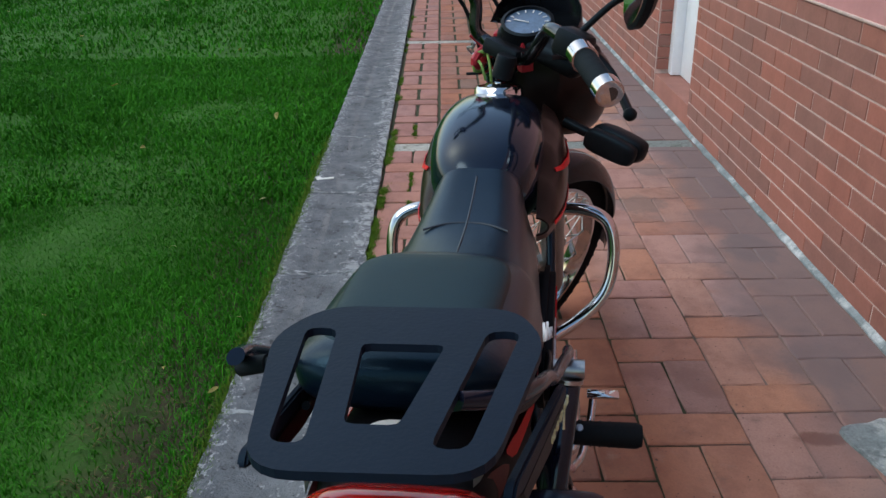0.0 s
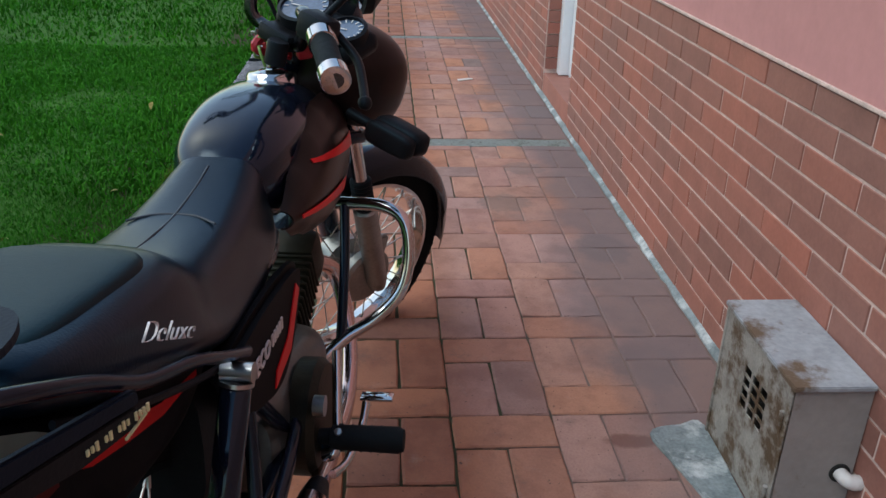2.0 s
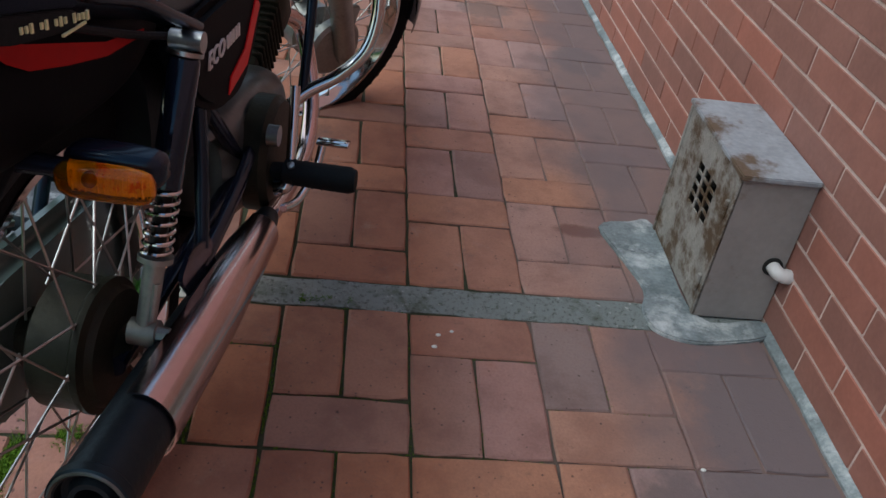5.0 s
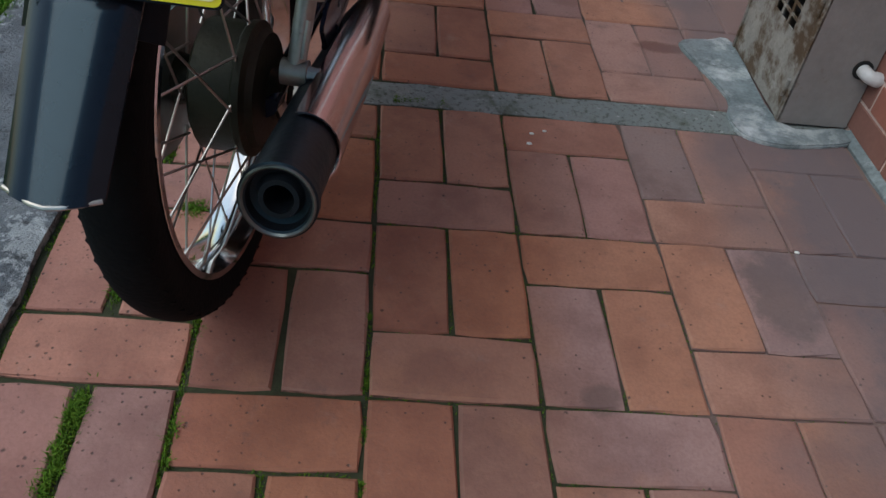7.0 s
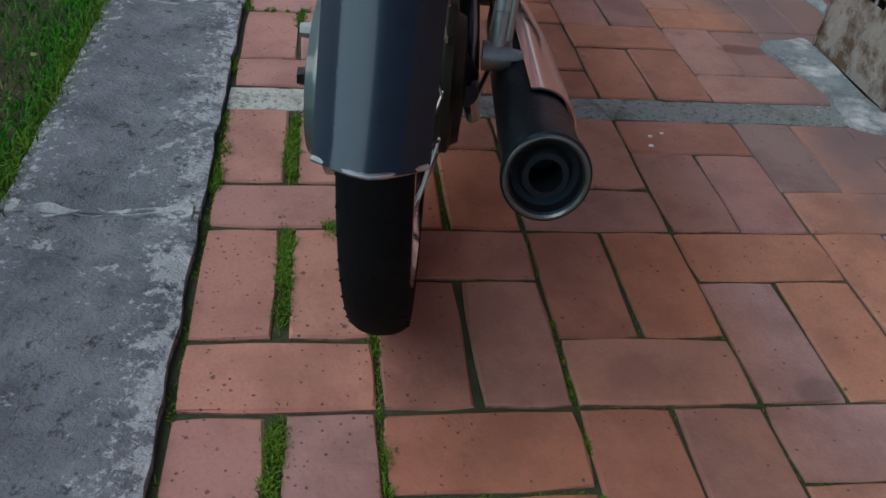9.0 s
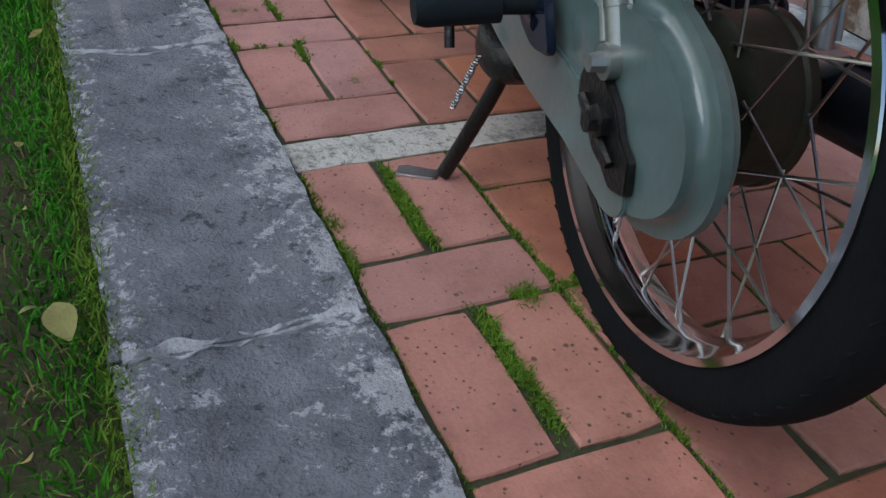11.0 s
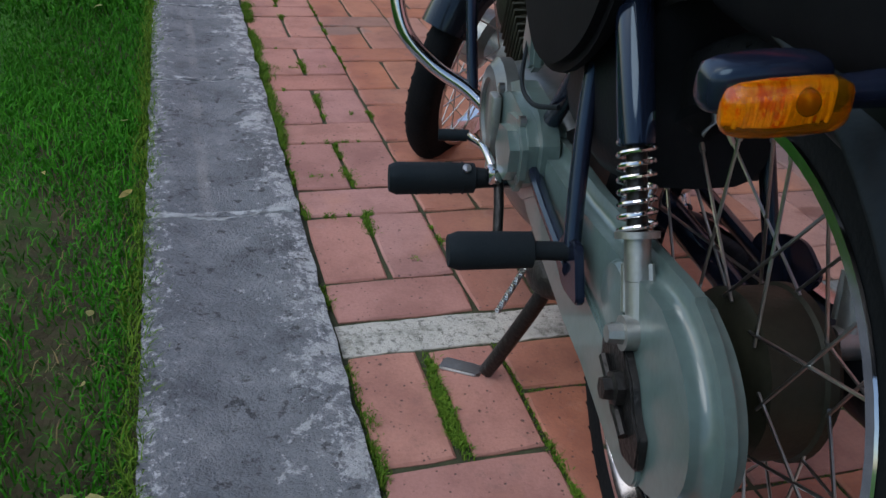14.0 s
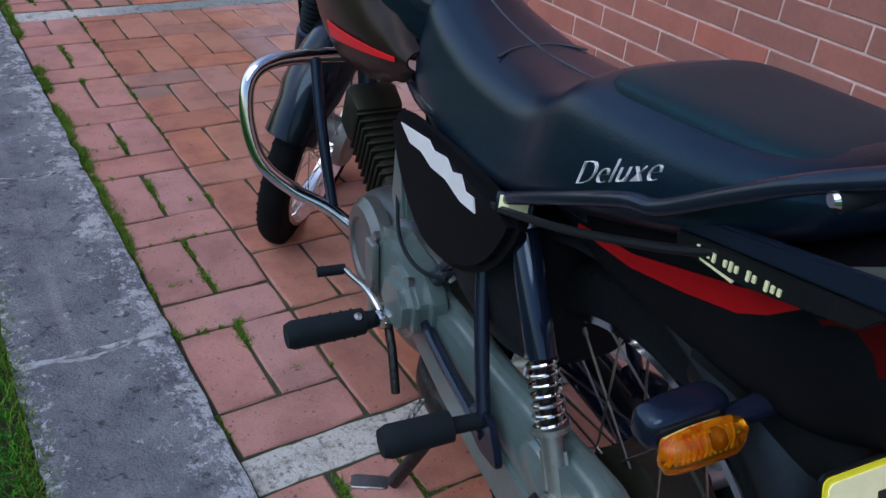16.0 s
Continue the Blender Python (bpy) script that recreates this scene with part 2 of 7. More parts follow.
class Nodes:
    """Short hand for a material's node tree."""

    def __init__(self, name, rough):
        self.m = bpy.data.materials.new(name)
        self.m.use_nodes = True
        self.n, self.l = self.m.node_tree.nodes, self.m.node_tree.links
        self.b = self.n["Principled BSDF"]
        self.b.inputs["Roughness"].default_value = rough
        self.b.inputs["Specular IOR Level"].default_value = 0.3
        geo = self.n.new("ShaderNodeNewGeometry")
        self.p = geo.outputs["Position"]
        self.isle = geo.outputs["Random Per Island"]
        sep = self.n.new("ShaderNodeSeparateXYZ")
        self.l.new(self.p, sep.inputs[0])
        self.x, self.y, self.z = sep.outputs

    def put(self, socket, v):
        if isinstance(v, (int, float)):
            socket.default_value = v
        elif isinstance(v, tuple):
            socket.default_value = (*v, 1)
        else:
            self.l.new(v, socket)

    def noise(self, scale, detail=5, rough=0.6, w=0.0):
        t = self.n.new("ShaderNodeTexNoise")
        t.noise_dimensions = "4D"
        t.inputs["Scale"].default_value, t.inputs["Detail"].default_value, t.inputs["Roughness"].default_value = scale, detail, rough
        self.put(t.inputs["W"], w)
        self.l.new(self.p, t.inputs["Vector"])
        return t.outputs[0]

    def spots(self, scale, w=0.0):
        t = self.n.new("ShaderNodeTexVoronoi")
        t.inputs["Scale"].default_value = scale
        self.l.new(self.p, t.inputs["Vector"])
        return t.outputs["Distance"], t.outputs["Color"]

    def math(self, op, a, b=0.0):
        t = self.n.new("ShaderNodeMath")
        t.operation = op
        self.put(t.inputs[0], a)
        self.put(t.inputs[1], b)
        return t.outputs[0]

    def ramp(self, v, lo, hi, a=0.0, b=1.0):
        t = self.n.new("ShaderNodeMapRange")
        t.interpolation_type = "SMOOTHSTEP"
        self.put(t.inputs[0], v)
        for k, c in enumerate((lo, hi, a, b)):
            t.inputs[k + 1].default_value = c
        return t.outputs[0]

    def mix(self, f, a, b, mode="MIX"):
        t = self.n.new("ShaderNodeMix")
        t.data_type, t.blend_type = "RGBA", mode
        self.put(t.inputs[0], f)
        self.put(t.inputs[6], a)
        self.put(t.inputs[7], b)
        return t.outputs[2]

    def colours(self, v, stops):
        t = self.n.new("ShaderNodeValToRGB")
        self.put(t.inputs[0], v)
        e = t.color_ramp.elements
        while len(e) < len(stops):
            e.new(0.5)
        for k, (at, c) in enumerate(stops):
            e[k].position, e[k].color = at, (*c, 1)
        return t.outputs[0]

    def done(self, colour, height, strength, distance=0.004, rough=None):
        self.l.new(colour, self.b.inputs["Base Color"])
        bu = self.n.new("ShaderNodeBump")
        bu.inputs["Strength"].default_value, bu.inputs["Distance"].default_value = strength, distance
        self.l.new(height, bu.inputs["Height"])
        self.l.new(bu.outputs[0], self.b.inputs["Normal"])
        if rough is not None:
            self.l.new(rough, self.b.inputs["Roughness"])
        return self.m


def paver_clay():
    """Fired clay: each brick its own tone, burnt blotches, dark pits, lime bloom."""
    k = Nodes("fired_clay_paver", 0.78)
    info = k.n.new("ShaderNodeObjectInfo")
    pick = k.math("FRACT", k.math("ADD", info.outputs["Random"], k.isle))
    base = k.colours(pick, [(0.0, (0.405, 0.190, 0.136)), (0.18, (0.506, 0.231, 0.133)), (0.36, (0.455, 0.264, 0.215)), (0.52, (0.418, 0.224, 0.192)), (0.68, (0.494, 0.258, 0.176)),
                            (0.82, (0.341, 0.190, 0.160)), (0.93, (0.455, 0.285, 0.258)), (1.0, (0.241, 0.183, 0.169))])
    # pinker towards the kerb, more orange in the middle of the path
    base = k.mix(k.ramp(k.x, -0.46, -0.32, 0.50, 0.0), base, (0.42, 0.172, 0.145))
    warm = k.math("MULTIPLY", k.ramp(k.x, -0.47, -0.43), k.ramp(k.x, -0.02, 0.12, 1.0, 0.0))
    base = k.mix(k.math("MULTIPLY", warm, 0.85), base, k.mix(1.0, base, (0.80, 0.62, 0.47), "MULTIPLY"))
    own = k.math("MULTIPLY", pick, 20.0)
    cloud = k.noise(9, 5, 0.62, own)
    base = k.mix(k.ramp(cloud, 0.40, 0.66, 0.0, 0.85), base, k.mix(1.0, base, (0.66, 0.60, 0.60), "MULTIPLY"))
    base = k.mix(k.ramp(k.noise(5, 4, 0.6, own), 0.55, 0.72, 0.0, 0.5), base, (0.44, 0.20, 0.11))
    base = k.mix(k.ramp(k.noise(16, 6, 0.7), 0.56, 0.74, 0.0, 0.35), base, (0.40, 0.28, 0.24))
    base = k.mix(k.ramp(k.noise(6.5, 6, 0.72), 0.58, 0.74, 0.0, 0.55), base, (0.12, 0.085, 0.075))
    dist, cell = k.spots(90)
    dist = k.math("ADD", dist, k.math("MULTIPLY", k.math("SUBTRACT", k.noise(130, 3), 0.5), 0.5))
    keep = k.math("LESS_THAN", cell, k.ramp(k.x, -0.46, -0.30, 0.70, 0.30))
    pit = k.math("MULTIPLY", k.math("MULTIPLY", k.ramp(dist, 0.04, 0.20, 1.0, 0.0), keep), k.ramp(k.noise(14, 3), 0.28, 0.45))
    base = k.mix(k.math("MULTIPLY", pit, 0.9), base, (0.045, 0.030, 0.028))
    # larger ragged pits and chipped dark spots
    wide, cell = k.spots(38)
    wide = k.math("ADD", wide, k.math("MULTIPLY", k.math("SUBTRACT", k.noise(75, 5, 0.7), 0.5), 0.55))
    chip = k.math("MULTIPLY", k.ramp(wide, 0.02, 0.13, 1.0, 0.0), k.math("LESS_THAN", cell, k.ramp(k.x, -0.46, -0.30, 0.55, 0.22)))
    base = k.mix(k.math("MULTIPLY", chip, 0.85), base, (0.050, 0.030, 0.026))
    pit = k.math("MAXIMUM", pit, chip)
    base = k.mix(k.ramp(k.noise(34, 7, 0.78, own), 0.56, 0.70, 0.0, 0.45), base, (0.13, 0.075, 0.060))
    base = k.mix(k.ramp(k.noise(48, 7, 0.78, 9.0), 0.62, 0.72, 0.0, 0.45), base, (0.50, 0.34, 0.29))
    grain = k.noise(190, 3, 0.6)
    base = k.mix(k.ramp(grain, 0.35, 0.7, 0.0, 0.22), base, (0.16, 0.075, 0.06))
    for cx, cy, rx, ry, tone, share in ((0.385, 0.325, 0.065, 0.028, (0.13, 0.045, 0.032), 0.75), (0.40, -0.44, 0.065, 0.11, (0.11, 0.085, 0.080), 0.7), (0.29, 1.72, 0.11, 0.10, (0.15, 0.11, 0.10), 0.6),
                                        (0.42, 2.10, 0.10, 0.08, (0.15, 0.115, 0.11), 0.55), (0.56, 1.32, 0.09, 0.14, (0.085, 0.075, 0.078), 0.6), (0.60, -0.70, 0.10, 0.09, (0.07, 0.065, 0.075), 0.7),
                                        (0.08, -0.66, 0.03, 0.03, (0.10, 0.07, 0.06), 0.5), (-0.40, 1.62, 0.09, 0.06, (0.16, 0.14, 0.125), 0.6), (0.60, -0.25, 0.13, 0.30, (0.125, 0.110, 0.120), 0.75), (0.62, -0.75, 0.16, 0.30, (0.115, 0.10, 0.108), 0.7), (0.50, 0.62, 0.10, 0.13, (0.17, 0.125, 0.12), 0.5)):
        dx = k.math("DIVIDE", k.math("SUBTRACT", k.x, cx), rx)
        dy = k.math("DIVIDE", k.math("SUBTRACT", k.y, cy), ry)
        d2 = k.math("ADD", k.math("MULTIPLY", dx, dx), k.math("MULTIPLY", dy, dy))
        d2 = k.math("ADD", d2, k.math("MULTIPLY", k.math("SUBTRACT", k.noise(22, 5, 0.7), 0.5), 2.4))
        base = k.mix(k.ramp(d2, 0.35, 1.15, share, 0.0), base, tone)
    base = k.mix(0.12, base, (0.28, 0.225, 0.205))
    relief = k.math("ADD", k.math("MULTIPLY", k.noise(60, 5, 0.65), 0.6), k.math("MULTIPLY", grain, 0.35))
    relief = k.math("SUBTRACT", k.math("ADD", relief, k.math("MULTIPLY", cloud, 0.5)), k.math("MULTIPLY", pit, 0.8))
    return k.done(base, relief, 0.55)


def kerb_concrete():
    """Dark damp concrete with white lime bloom along its edges and joints and a pale line along its length."""
    k = Nodes("weathered_concrete", 0.9)
    straight = k.math("ADD", k.x, k.math("MULTIPLY", k.math("MAXIMUM", k.math("SUBTRACT", k.y, 2.0), 0.0), 0.004))
    off = k.math("ABSOLUTE", k.math("ADD", straight, 0.8225))
    base = k.colours(k.noise(9, 6, 0.7), [(0.30, (0.075, 0.082, 0.092)), (0.50, (0.150, 0.162, 0.178)), (0.62, (0.20, 0.214, 0.228)), (0.78, (0.28, 0.29, 0.30))])
    bloom = k.math("ADD", k.noise(62, 9, 0.80), k.ramp(off, 0.03, 0.13, -0.035, 0.065))
    base = k.mix(k.ramp(bloom, 0.56, 0.64, 0.0, 0.85), base, (0.48, 0.50, 0.52))
    # flaked pale crust in larger islands, thickest at the path edge
    crust = k.math("ADD", k.noise(17, 9, 0.74, 7.0), k.ramp(straight, -0.82, -0.68, -0.05, 0.07))
    base = k.mix(k.ramp(crust, 0.565, 0.60, 0.0, 0.70), base, (0.44, 0.46, 0.47))
    line = k.math("ABSOLUTE", k.math("ADD", k.math("ADD", straight, 0.845), k.math("MULTIPLY", k.math("SUBTRACT", k.noise(3, 2), 0.5), 0.05)))
    base = k.mix(k.math("MULTIPLY", k.ramp(line, 0.004, 0.016, 0.36, 0.0), k.math("MULTIPLY", k.ramp(k.y, 0.2, 0.6), k.ramp(k.noise(4, 4), 0.40, 0.60))), base, (0.33, 0.33, 0.32))
    base = k.mix(k.ramp(k.noise(42, 4, 0.7), 0.57, 0.66, 0.0, 0.75), base, (0.030, 0.032, 0.034))
    base = k.mix(k.ramp(k.noise(7, 6, 0.7, 3.0), 0.62, 0.72, 0.0, 0.5), base, (0.07, 0.085, 0.055))
    relief = k.math("ADD", k.noise(45, 7, 0.72), k.math("MULTIPLY", k.noise(170, 3), 0.5))
    return k.done(base, relief, 1.0, 0.010)


def strip_mortar():
    """Coarse mortar: whitish beside the kerb, damp grey-green further on, with grit."""
    k = Nodes("damp_mortar_strip", 0.9)
    base = k.mix(k.ramp(k.math("ADD", k.x, k.math("MULTIPLY", k.math("SUBTRACT", k.noise(6, 4), 0.5), 0.5)), -0.42, -0.16), (0.46, 0.46, 0.42), (0.215, 0.245, 0.238))
    base = k.mix(k.ramp(k.noise(14, 6, 0.7), 0.50, 0.68, 0.0, 0.75), base, (0.075, 0.088, 0.060))
    base = k.mix(k.ramp(k.noise(85, 5, 0.75), 0.515, 0.62, 0.0, 0.72), base, (0.066, 0.070, 0.056))
    base = k.mix(k.ramp(k.noise(60, 5, 0.7, 5.0), 0.60, 0.68, 0.0, 0.8), base, (0.50, 0.51, 0.50))
    return k.done(base, k.math("ADD", k.noise(60, 6, 0.7), k.math("MULTIPLY", k.noise(160, 3), 0.5)), 0.9, 0.006)


def lawn_ground():
    """Bare brown earth beside the kerb; beyond it a lighter green, painted in to brighten the far lawn."""
    k = Nodes("lawn_soil", 0.97)
    earth = k.colours(k.noise(14, 7, 0.72), [(0.30, (0.024, 0.021, 0.011)), (0.50, (0.050, 0.043, 0.022)), (0.70, (0.082, 0.072, 0.040))])
    green = k.colours(k.noise(5, 5, 0.65), [(0.35, (0.030, 0.105, 0.010)), (0.65, (0.048, 0.150, 0.018))])
    where = k.math("ADD", k.x, k.math("MULTIPLY", k.math("SUBTRACT", k.noise(5, 4), 0.5), 0.4))
    earth = k.mix(k.ramp(k.noise(28, 6, 0.75, 2.0), 0.48, 0.60, 0.0, 0.8), earth, (0.030, 0.062, 0.010))
    base = k.mix(k.ramp(where, -1.32, -1.12), green, earth)
    return k.done(base, k.noise(55, 7, 0.72), 0.9, 0.008)


M_SOIL = lawn_ground()
M_STRIP = strip_mortar()
M_GRIME = mat("grimy_brick_edge", (0.165, 0.088, 0.066), 0.9, var=0.5, scale=40, bump=0.4, second=(0.34, 0.165, 0.120), mask=(0.42, 0.54), at_world=True)
M_PAVER = paver_clay()
M_KERB = kerb_concrete()


def cement_haze(material, x0, x1, colour):
    """Cement smeared over the pieces that lie beside the wall, in ragged patches."""
    n, l = material.node_tree.nodes, material.node_tree.links
    b = n["Principled BSDF"]
    old = b.inputs["Base Color"].links[0].from_socket
    geo, sep = n.new("ShaderNodeNewGeometry"), n.new("ShaderNodeSeparateXYZ")
    l.new(geo.outputs["Position"], sep.inputs[0])
    cloud = n.new("ShaderNodeTexNoise")
    cloud.inputs["Scale"].default_value, cloud.inputs["Detail"].default_value = 3.5, 6
    l.new(geo.outputs["Position"], cloud.inputs["Vector"])
    reach = n.new("ShaderNodeMapRange")
    reach.inputs[1].default_value, reach.inputs[2].default_value = x0, x1
    l.new(sep.outputs[0], reach.inputs[0])
    summed = n.new("ShaderNodeMath")
    l.new(reach.outputs[0], summed.inputs[0])
    l.new(cloud.outputs[0], summed.inputs[1])
    edge = n.new("ShaderNodeMapRange")
    edge.interpolation_type = "SMOOTHSTEP"
    edge.inputs[1].default_value, edge.inputs[2].default_value, edge.inputs[4].default_value = 0.85, 1.35, 0.8
    l.new(summed.outputs[0], edge.inputs[0])
    mix = n.new("ShaderNodeMix")
    mix.data_type = "RGBA"
    mix.inputs[7].default_value = (*colour, 1)
    l.new(edge.outputs[0], mix.inputs[0])
    l.new(old, mix.inputs[6])
    l.new(mix.outputs[2], b.inputs["Base Color"])


# paver tone goes darker than cement, to hold shade beside the wall too
cement_haze(M_PAVER, 0.10, 0.62, (0.160, 0.128, 0.134))
cement_haze(M_GRIME, -0.15, 0.30, (0.27, 0.180, 0.168))
cement_haze(M_JOINT, -0.10, 0.40, (0.24, 0.165, 0.150))


# ---- mesh tools ----
def part(name, bm, material, parent=None, label="", smooth=True, m=None, angle=40):
    bmesh.ops.recalc_face_normals(bm, faces=bm.faces)
    me = bpy.data.meshes.new(name)
    bm.to_mesh(me)
    bm.free()
    me.materials.append(material)
    if smooth:
        me.shade_smooth()
        me.set_sharp_from_angle(angle=radians(angle))
    ob = new(name, me)
    if m is not None:
        ob.matrix_basis = m
    if parent is not None:
        ob.parent = parent
    if label:
        tagged(ob, label)
    return ob


def curve_points(pts, steps=6, closed=False):
    """A smooth line through pts."""
    pts = [Vector(p) for p in pts]
    n, out = len(pts), []
    for i in range(n if closed else n - 1):
        g = lambda k: pts[(i + k) % n] if closed else pts[min(max(i + k, 0), n - 1)]
        a, b, c, d = g(-1), g(0), g(1), g(2)
        for s in range(steps):
            t = s / steps
            out.append(0.5 * (2 * b + (c - a) * t + (2 * a - 5 * b + 4 * c - d) * t * t + (3 * b - a - 3 * c + d) * t ** 3))
    if not closed:
        out.append(pts[-1])
    return out


def tube(bm, pts, r, seg=10, closed=False, flat=1.0, cap=True):
    """A round bar along pts; r may be a list."""
    pts = [Vector(p) for p in pts]
    n = len(pts)
    rs = r if isinstance(r, (list, tuple)) else [r] * n
    rings, up = [], None
    for i, p in enumerate(pts):
        a = pts[(i - 1) % n] if closed or i else p
        b = pts[(i + 1) % n] if closed or i < n - 1 else p
        d = (b - a).normalized()
        if up is None:
            up = d.orthogonal().normalized()
        up = (up - d * up.dot(d)).normalized()
        side = d.cross(up)
        rings.append([bm.verts.new(p + rs[i] * (math.cos(k * math.tau / seg) * up + flat * math.sin(k * math.tau / seg) * side)) for k in range(seg)])
    for i in range(n if closed else n - 1):
        a, b = rings[i], rings[(i + 1) % n]
        for k in range(seg):
            bm.faces.new((a[k], a[(k + 1) % seg], b[(k + 1) % seg], b[k]))
    if not closed and cap:
        bm.faces.new(rings[0][::-1])
        bm.faces.new(rings[-1])
    return bm


def lathe(bm, profile, m=Matrix(), seg=40, closed=False):
    """Turns profile (radius, height) round the z axis of m."""
    rings = [[bm.verts.new(m @ Vector((r * math.cos(k * math.tau / seg), r * math.sin(k * math.tau / seg), h))) for k in range(seg)] for r, h in profile]
    n = len(rings)
    for i in range(n if closed else n - 1):
        a, b = rings[i], rings[(i + 1) % n]
        for k in range(seg):
            bm.faces.new((a[k], a[(k + 1) % seg], b[(k + 1) % seg], b[k]))
    if not closed:
        for ring in (rings[0], rings[-1]):
            if (ring[0].co - ring[seg // 2].co).length > 1e-5:
                bm.faces.new(ring)
    return bm


def loft(bm, loops, caps=True):
    rings = [[bm.verts.new(p) for p in loop] for loop in loops]
    n = len(rings[0])
    for a, b in zip(rings, rings[1:]):
        for k in range(n):
            bm.faces.new((a[k], a[(k + 1) % n], b[(k + 1) % n], b[k]))
    if caps:
        bm.faces.new(rings[0][::-1])
        bm.faces.new(rings[-1])
    return bm


def hull_body(bm, secs, n=28, e=2.6):
    """A body along y from sections (y, x, z low, z high, half width, half width low share)."""
    loops = []
    ys = [s[0] for s in secs]
    fine = []
    for i in range(len(secs) - 1):
        for k in range(4):
            t = k / 4
            p = [secs[max(i - 1, 0)], secs[i], secs[i + 1], secs[min(i + 2, len(secs) - 1)]]
            fine.append([0.5 * (2 * p[1][j] + (p[2][j] - p[0][j]) * t + (2 * p[0][j] - 5 * p[1][j] + 4 * p[2][j] - p[3][j]) * t * t
                                + (3 * p[1][j] - p[0][j] - 3 * p[2][j] + p[3][j]) * t ** 3) for j in range(6)])
    fine.append(list(secs[-1]))
    for y, x, lo, hi, w, low in fine:
        loop = []
        for k in range(n):
            a = math.tau * k / n
            c, s = math.cos(a), math.sin(a)
            cx, sz = math.copysign(abs(c) ** (2 / e), c), math.copysign(abs(s) ** (2 / e), s)
            v = (sz + 1) / 2
            loop.append(Vector((x + w * cx * (low + (1 - low) * min(1, v * 1.6)), y, lo + (hi - lo) * v)))
        loops.append(loop)
    return loft(bm, loops)


def block(bm, size, at=(0, 0, 0), bevel=0.0, m=Matrix(), seg=2):
    r = bmesh.ops.create_cube(bm, size=1.0, matrix=m @ Matrix.Translation(at) @ Matrix.Diagonal((*size, 1)))
    if bevel:
        edges = {e for v in r["verts"] for e in v.link_edges}
        bmesh.ops.bevel(bm, geom=list(edges), offset=bevel, segments=seg, affect="EDGES", profile=0.5)
    return bm


def prism(bm, outline, depth, m=Matrix(), bevel=0.0, holes=(), seg=2):
    """A plate of the outline (x, y) with that depth along z, centred; holes go through it."""
    loops = [outline, *holes]
    edges = []
    for loop in loops:
        vs = [bm.verts.new((x, y, -depth / 2)) for x, y in loop]
        edges += [bm.edges.new((vs[i], vs[(i + 1) % len(vs)])) for i in range(len(vs))]
    bmesh.ops.triangle_fill(bm, use_beauty=True, edges=edges)
    faces = list(bm.faces)
    if not holes and len(faces) > 1:
        bmesh.ops.dissolve_faces(bm, faces=faces)
        faces = list(bm.faces)
    ext = bmesh.ops.extrude_face_region(bm, geom=faces)
    vs = [g for g in ext["geom"] if isinstance(g, bmesh.types.BMVert)]
    bmesh.ops.translate(bm, verts=vs, vec=(0, 0, depth))
    if bevel:
        bmesh.ops.recalc_face_normals(bm, faces=bm.faces)
        sharp = [e for e in bm.edges if len(e.link_faces) == 2 and e.calc_face_angle(0) > 0.9
                 and abs(e.verts[0].co.z - e.verts[1].co.z) < depth / 2]
        bmesh.ops.bevel(bm, geom=sharp, offset=bevel, segments=seg, affect="EDGES")
    bm.transform(m)
    return bm


def rounded(pts, r, n=4):
    """The outline pts with rounded corners."""
    out, k = [], len(pts)
    for i in range(k):
        p, a, b = Vector(pts[i]), Vector(pts[i - 1]), Vector(pts[(i + 1) % k])
        da, db = (a - p), (b - p)
        q = min(r, da.length * 0.45, db.length * 0.45)
        s, t = p + da.normalized() * q, p + db.normalized() * q
        for j in range(n + 1):
            u = j / n
            out.append(tuple((1 - u) ** 2 * s + 2 * u * (1 - u) * p + u * u * t))
    return out


BM = bmesh.new


def empty(name, m=Matrix()):
    ob = new(name)
    ob.matrix_basis = m
    ob.empty_display_size = 0.1
    return ob


# ---- setting: lawn, kerb, pavement, wall ----
P = 0.2255          # paver module
WALL = 0.70         # face of the wall
KERB_IN, KERB_OUT = -0.684, -0.950
WAINSCOT = 0.750
DOOR0, DOOR1 = 2.66, 3.34
KERB_DRIFT = 0.004   # the kerb line closes in on the lawn by this share


def bare(x, y):
    """How bare the lawn is at a place, 0 to 1."""
    v = 0.0
    for cx, cy, rx, ry in ((-1.16, 0.42, 0.17, 0.30), (-1.10, -0.42, 0.13, 0.30), (-1.05, 0.05, 0.07, 0.22), (-2.75, 3.05, 0.25, 0.12)):
        d = ((x - cx) / rx) ** 2 + ((y - cy) / ry) ** 2
        v = max(v, 1.25 - d)
    return max(0.0, min(1.0, v + 0.5 * noise.noise((x * 7, y * 7, 3.0))))


bm = BM()
xs = [-150, -40, -12] + [-6.5 + 0.25 * i for i in range(23)] + [-0.93, 0.0, 1.2, 8, 40, 150]
ys = [-150, -40, -10] + [-2.0 + 0.25 * i for i in range(49)] + [14, 40, 150]
def ground_z(x, y):
    rise = min(1.0, max(0.0, (-0.95 - x) / 0.25))
    return -0.045 + 0.03 * rise + 0.012 * rise * noise.noise((x * 2, y * 2, 0))


grid = [[bm.verts.new((x, y, ground_z(x, y))) for y in ys] for x in xs]
for i in range(len(xs) - 1):
    for j in range(len(ys) - 1):
        bm.faces.new((grid[i][j], grid[i + 1][j], grid[i + 1][j + 1], grid[i][j + 1]))
ground = part("ground", bm, M_SOIL)
tagged(ground, "dark lawn soil under short green grass", "ground", kind="structure")


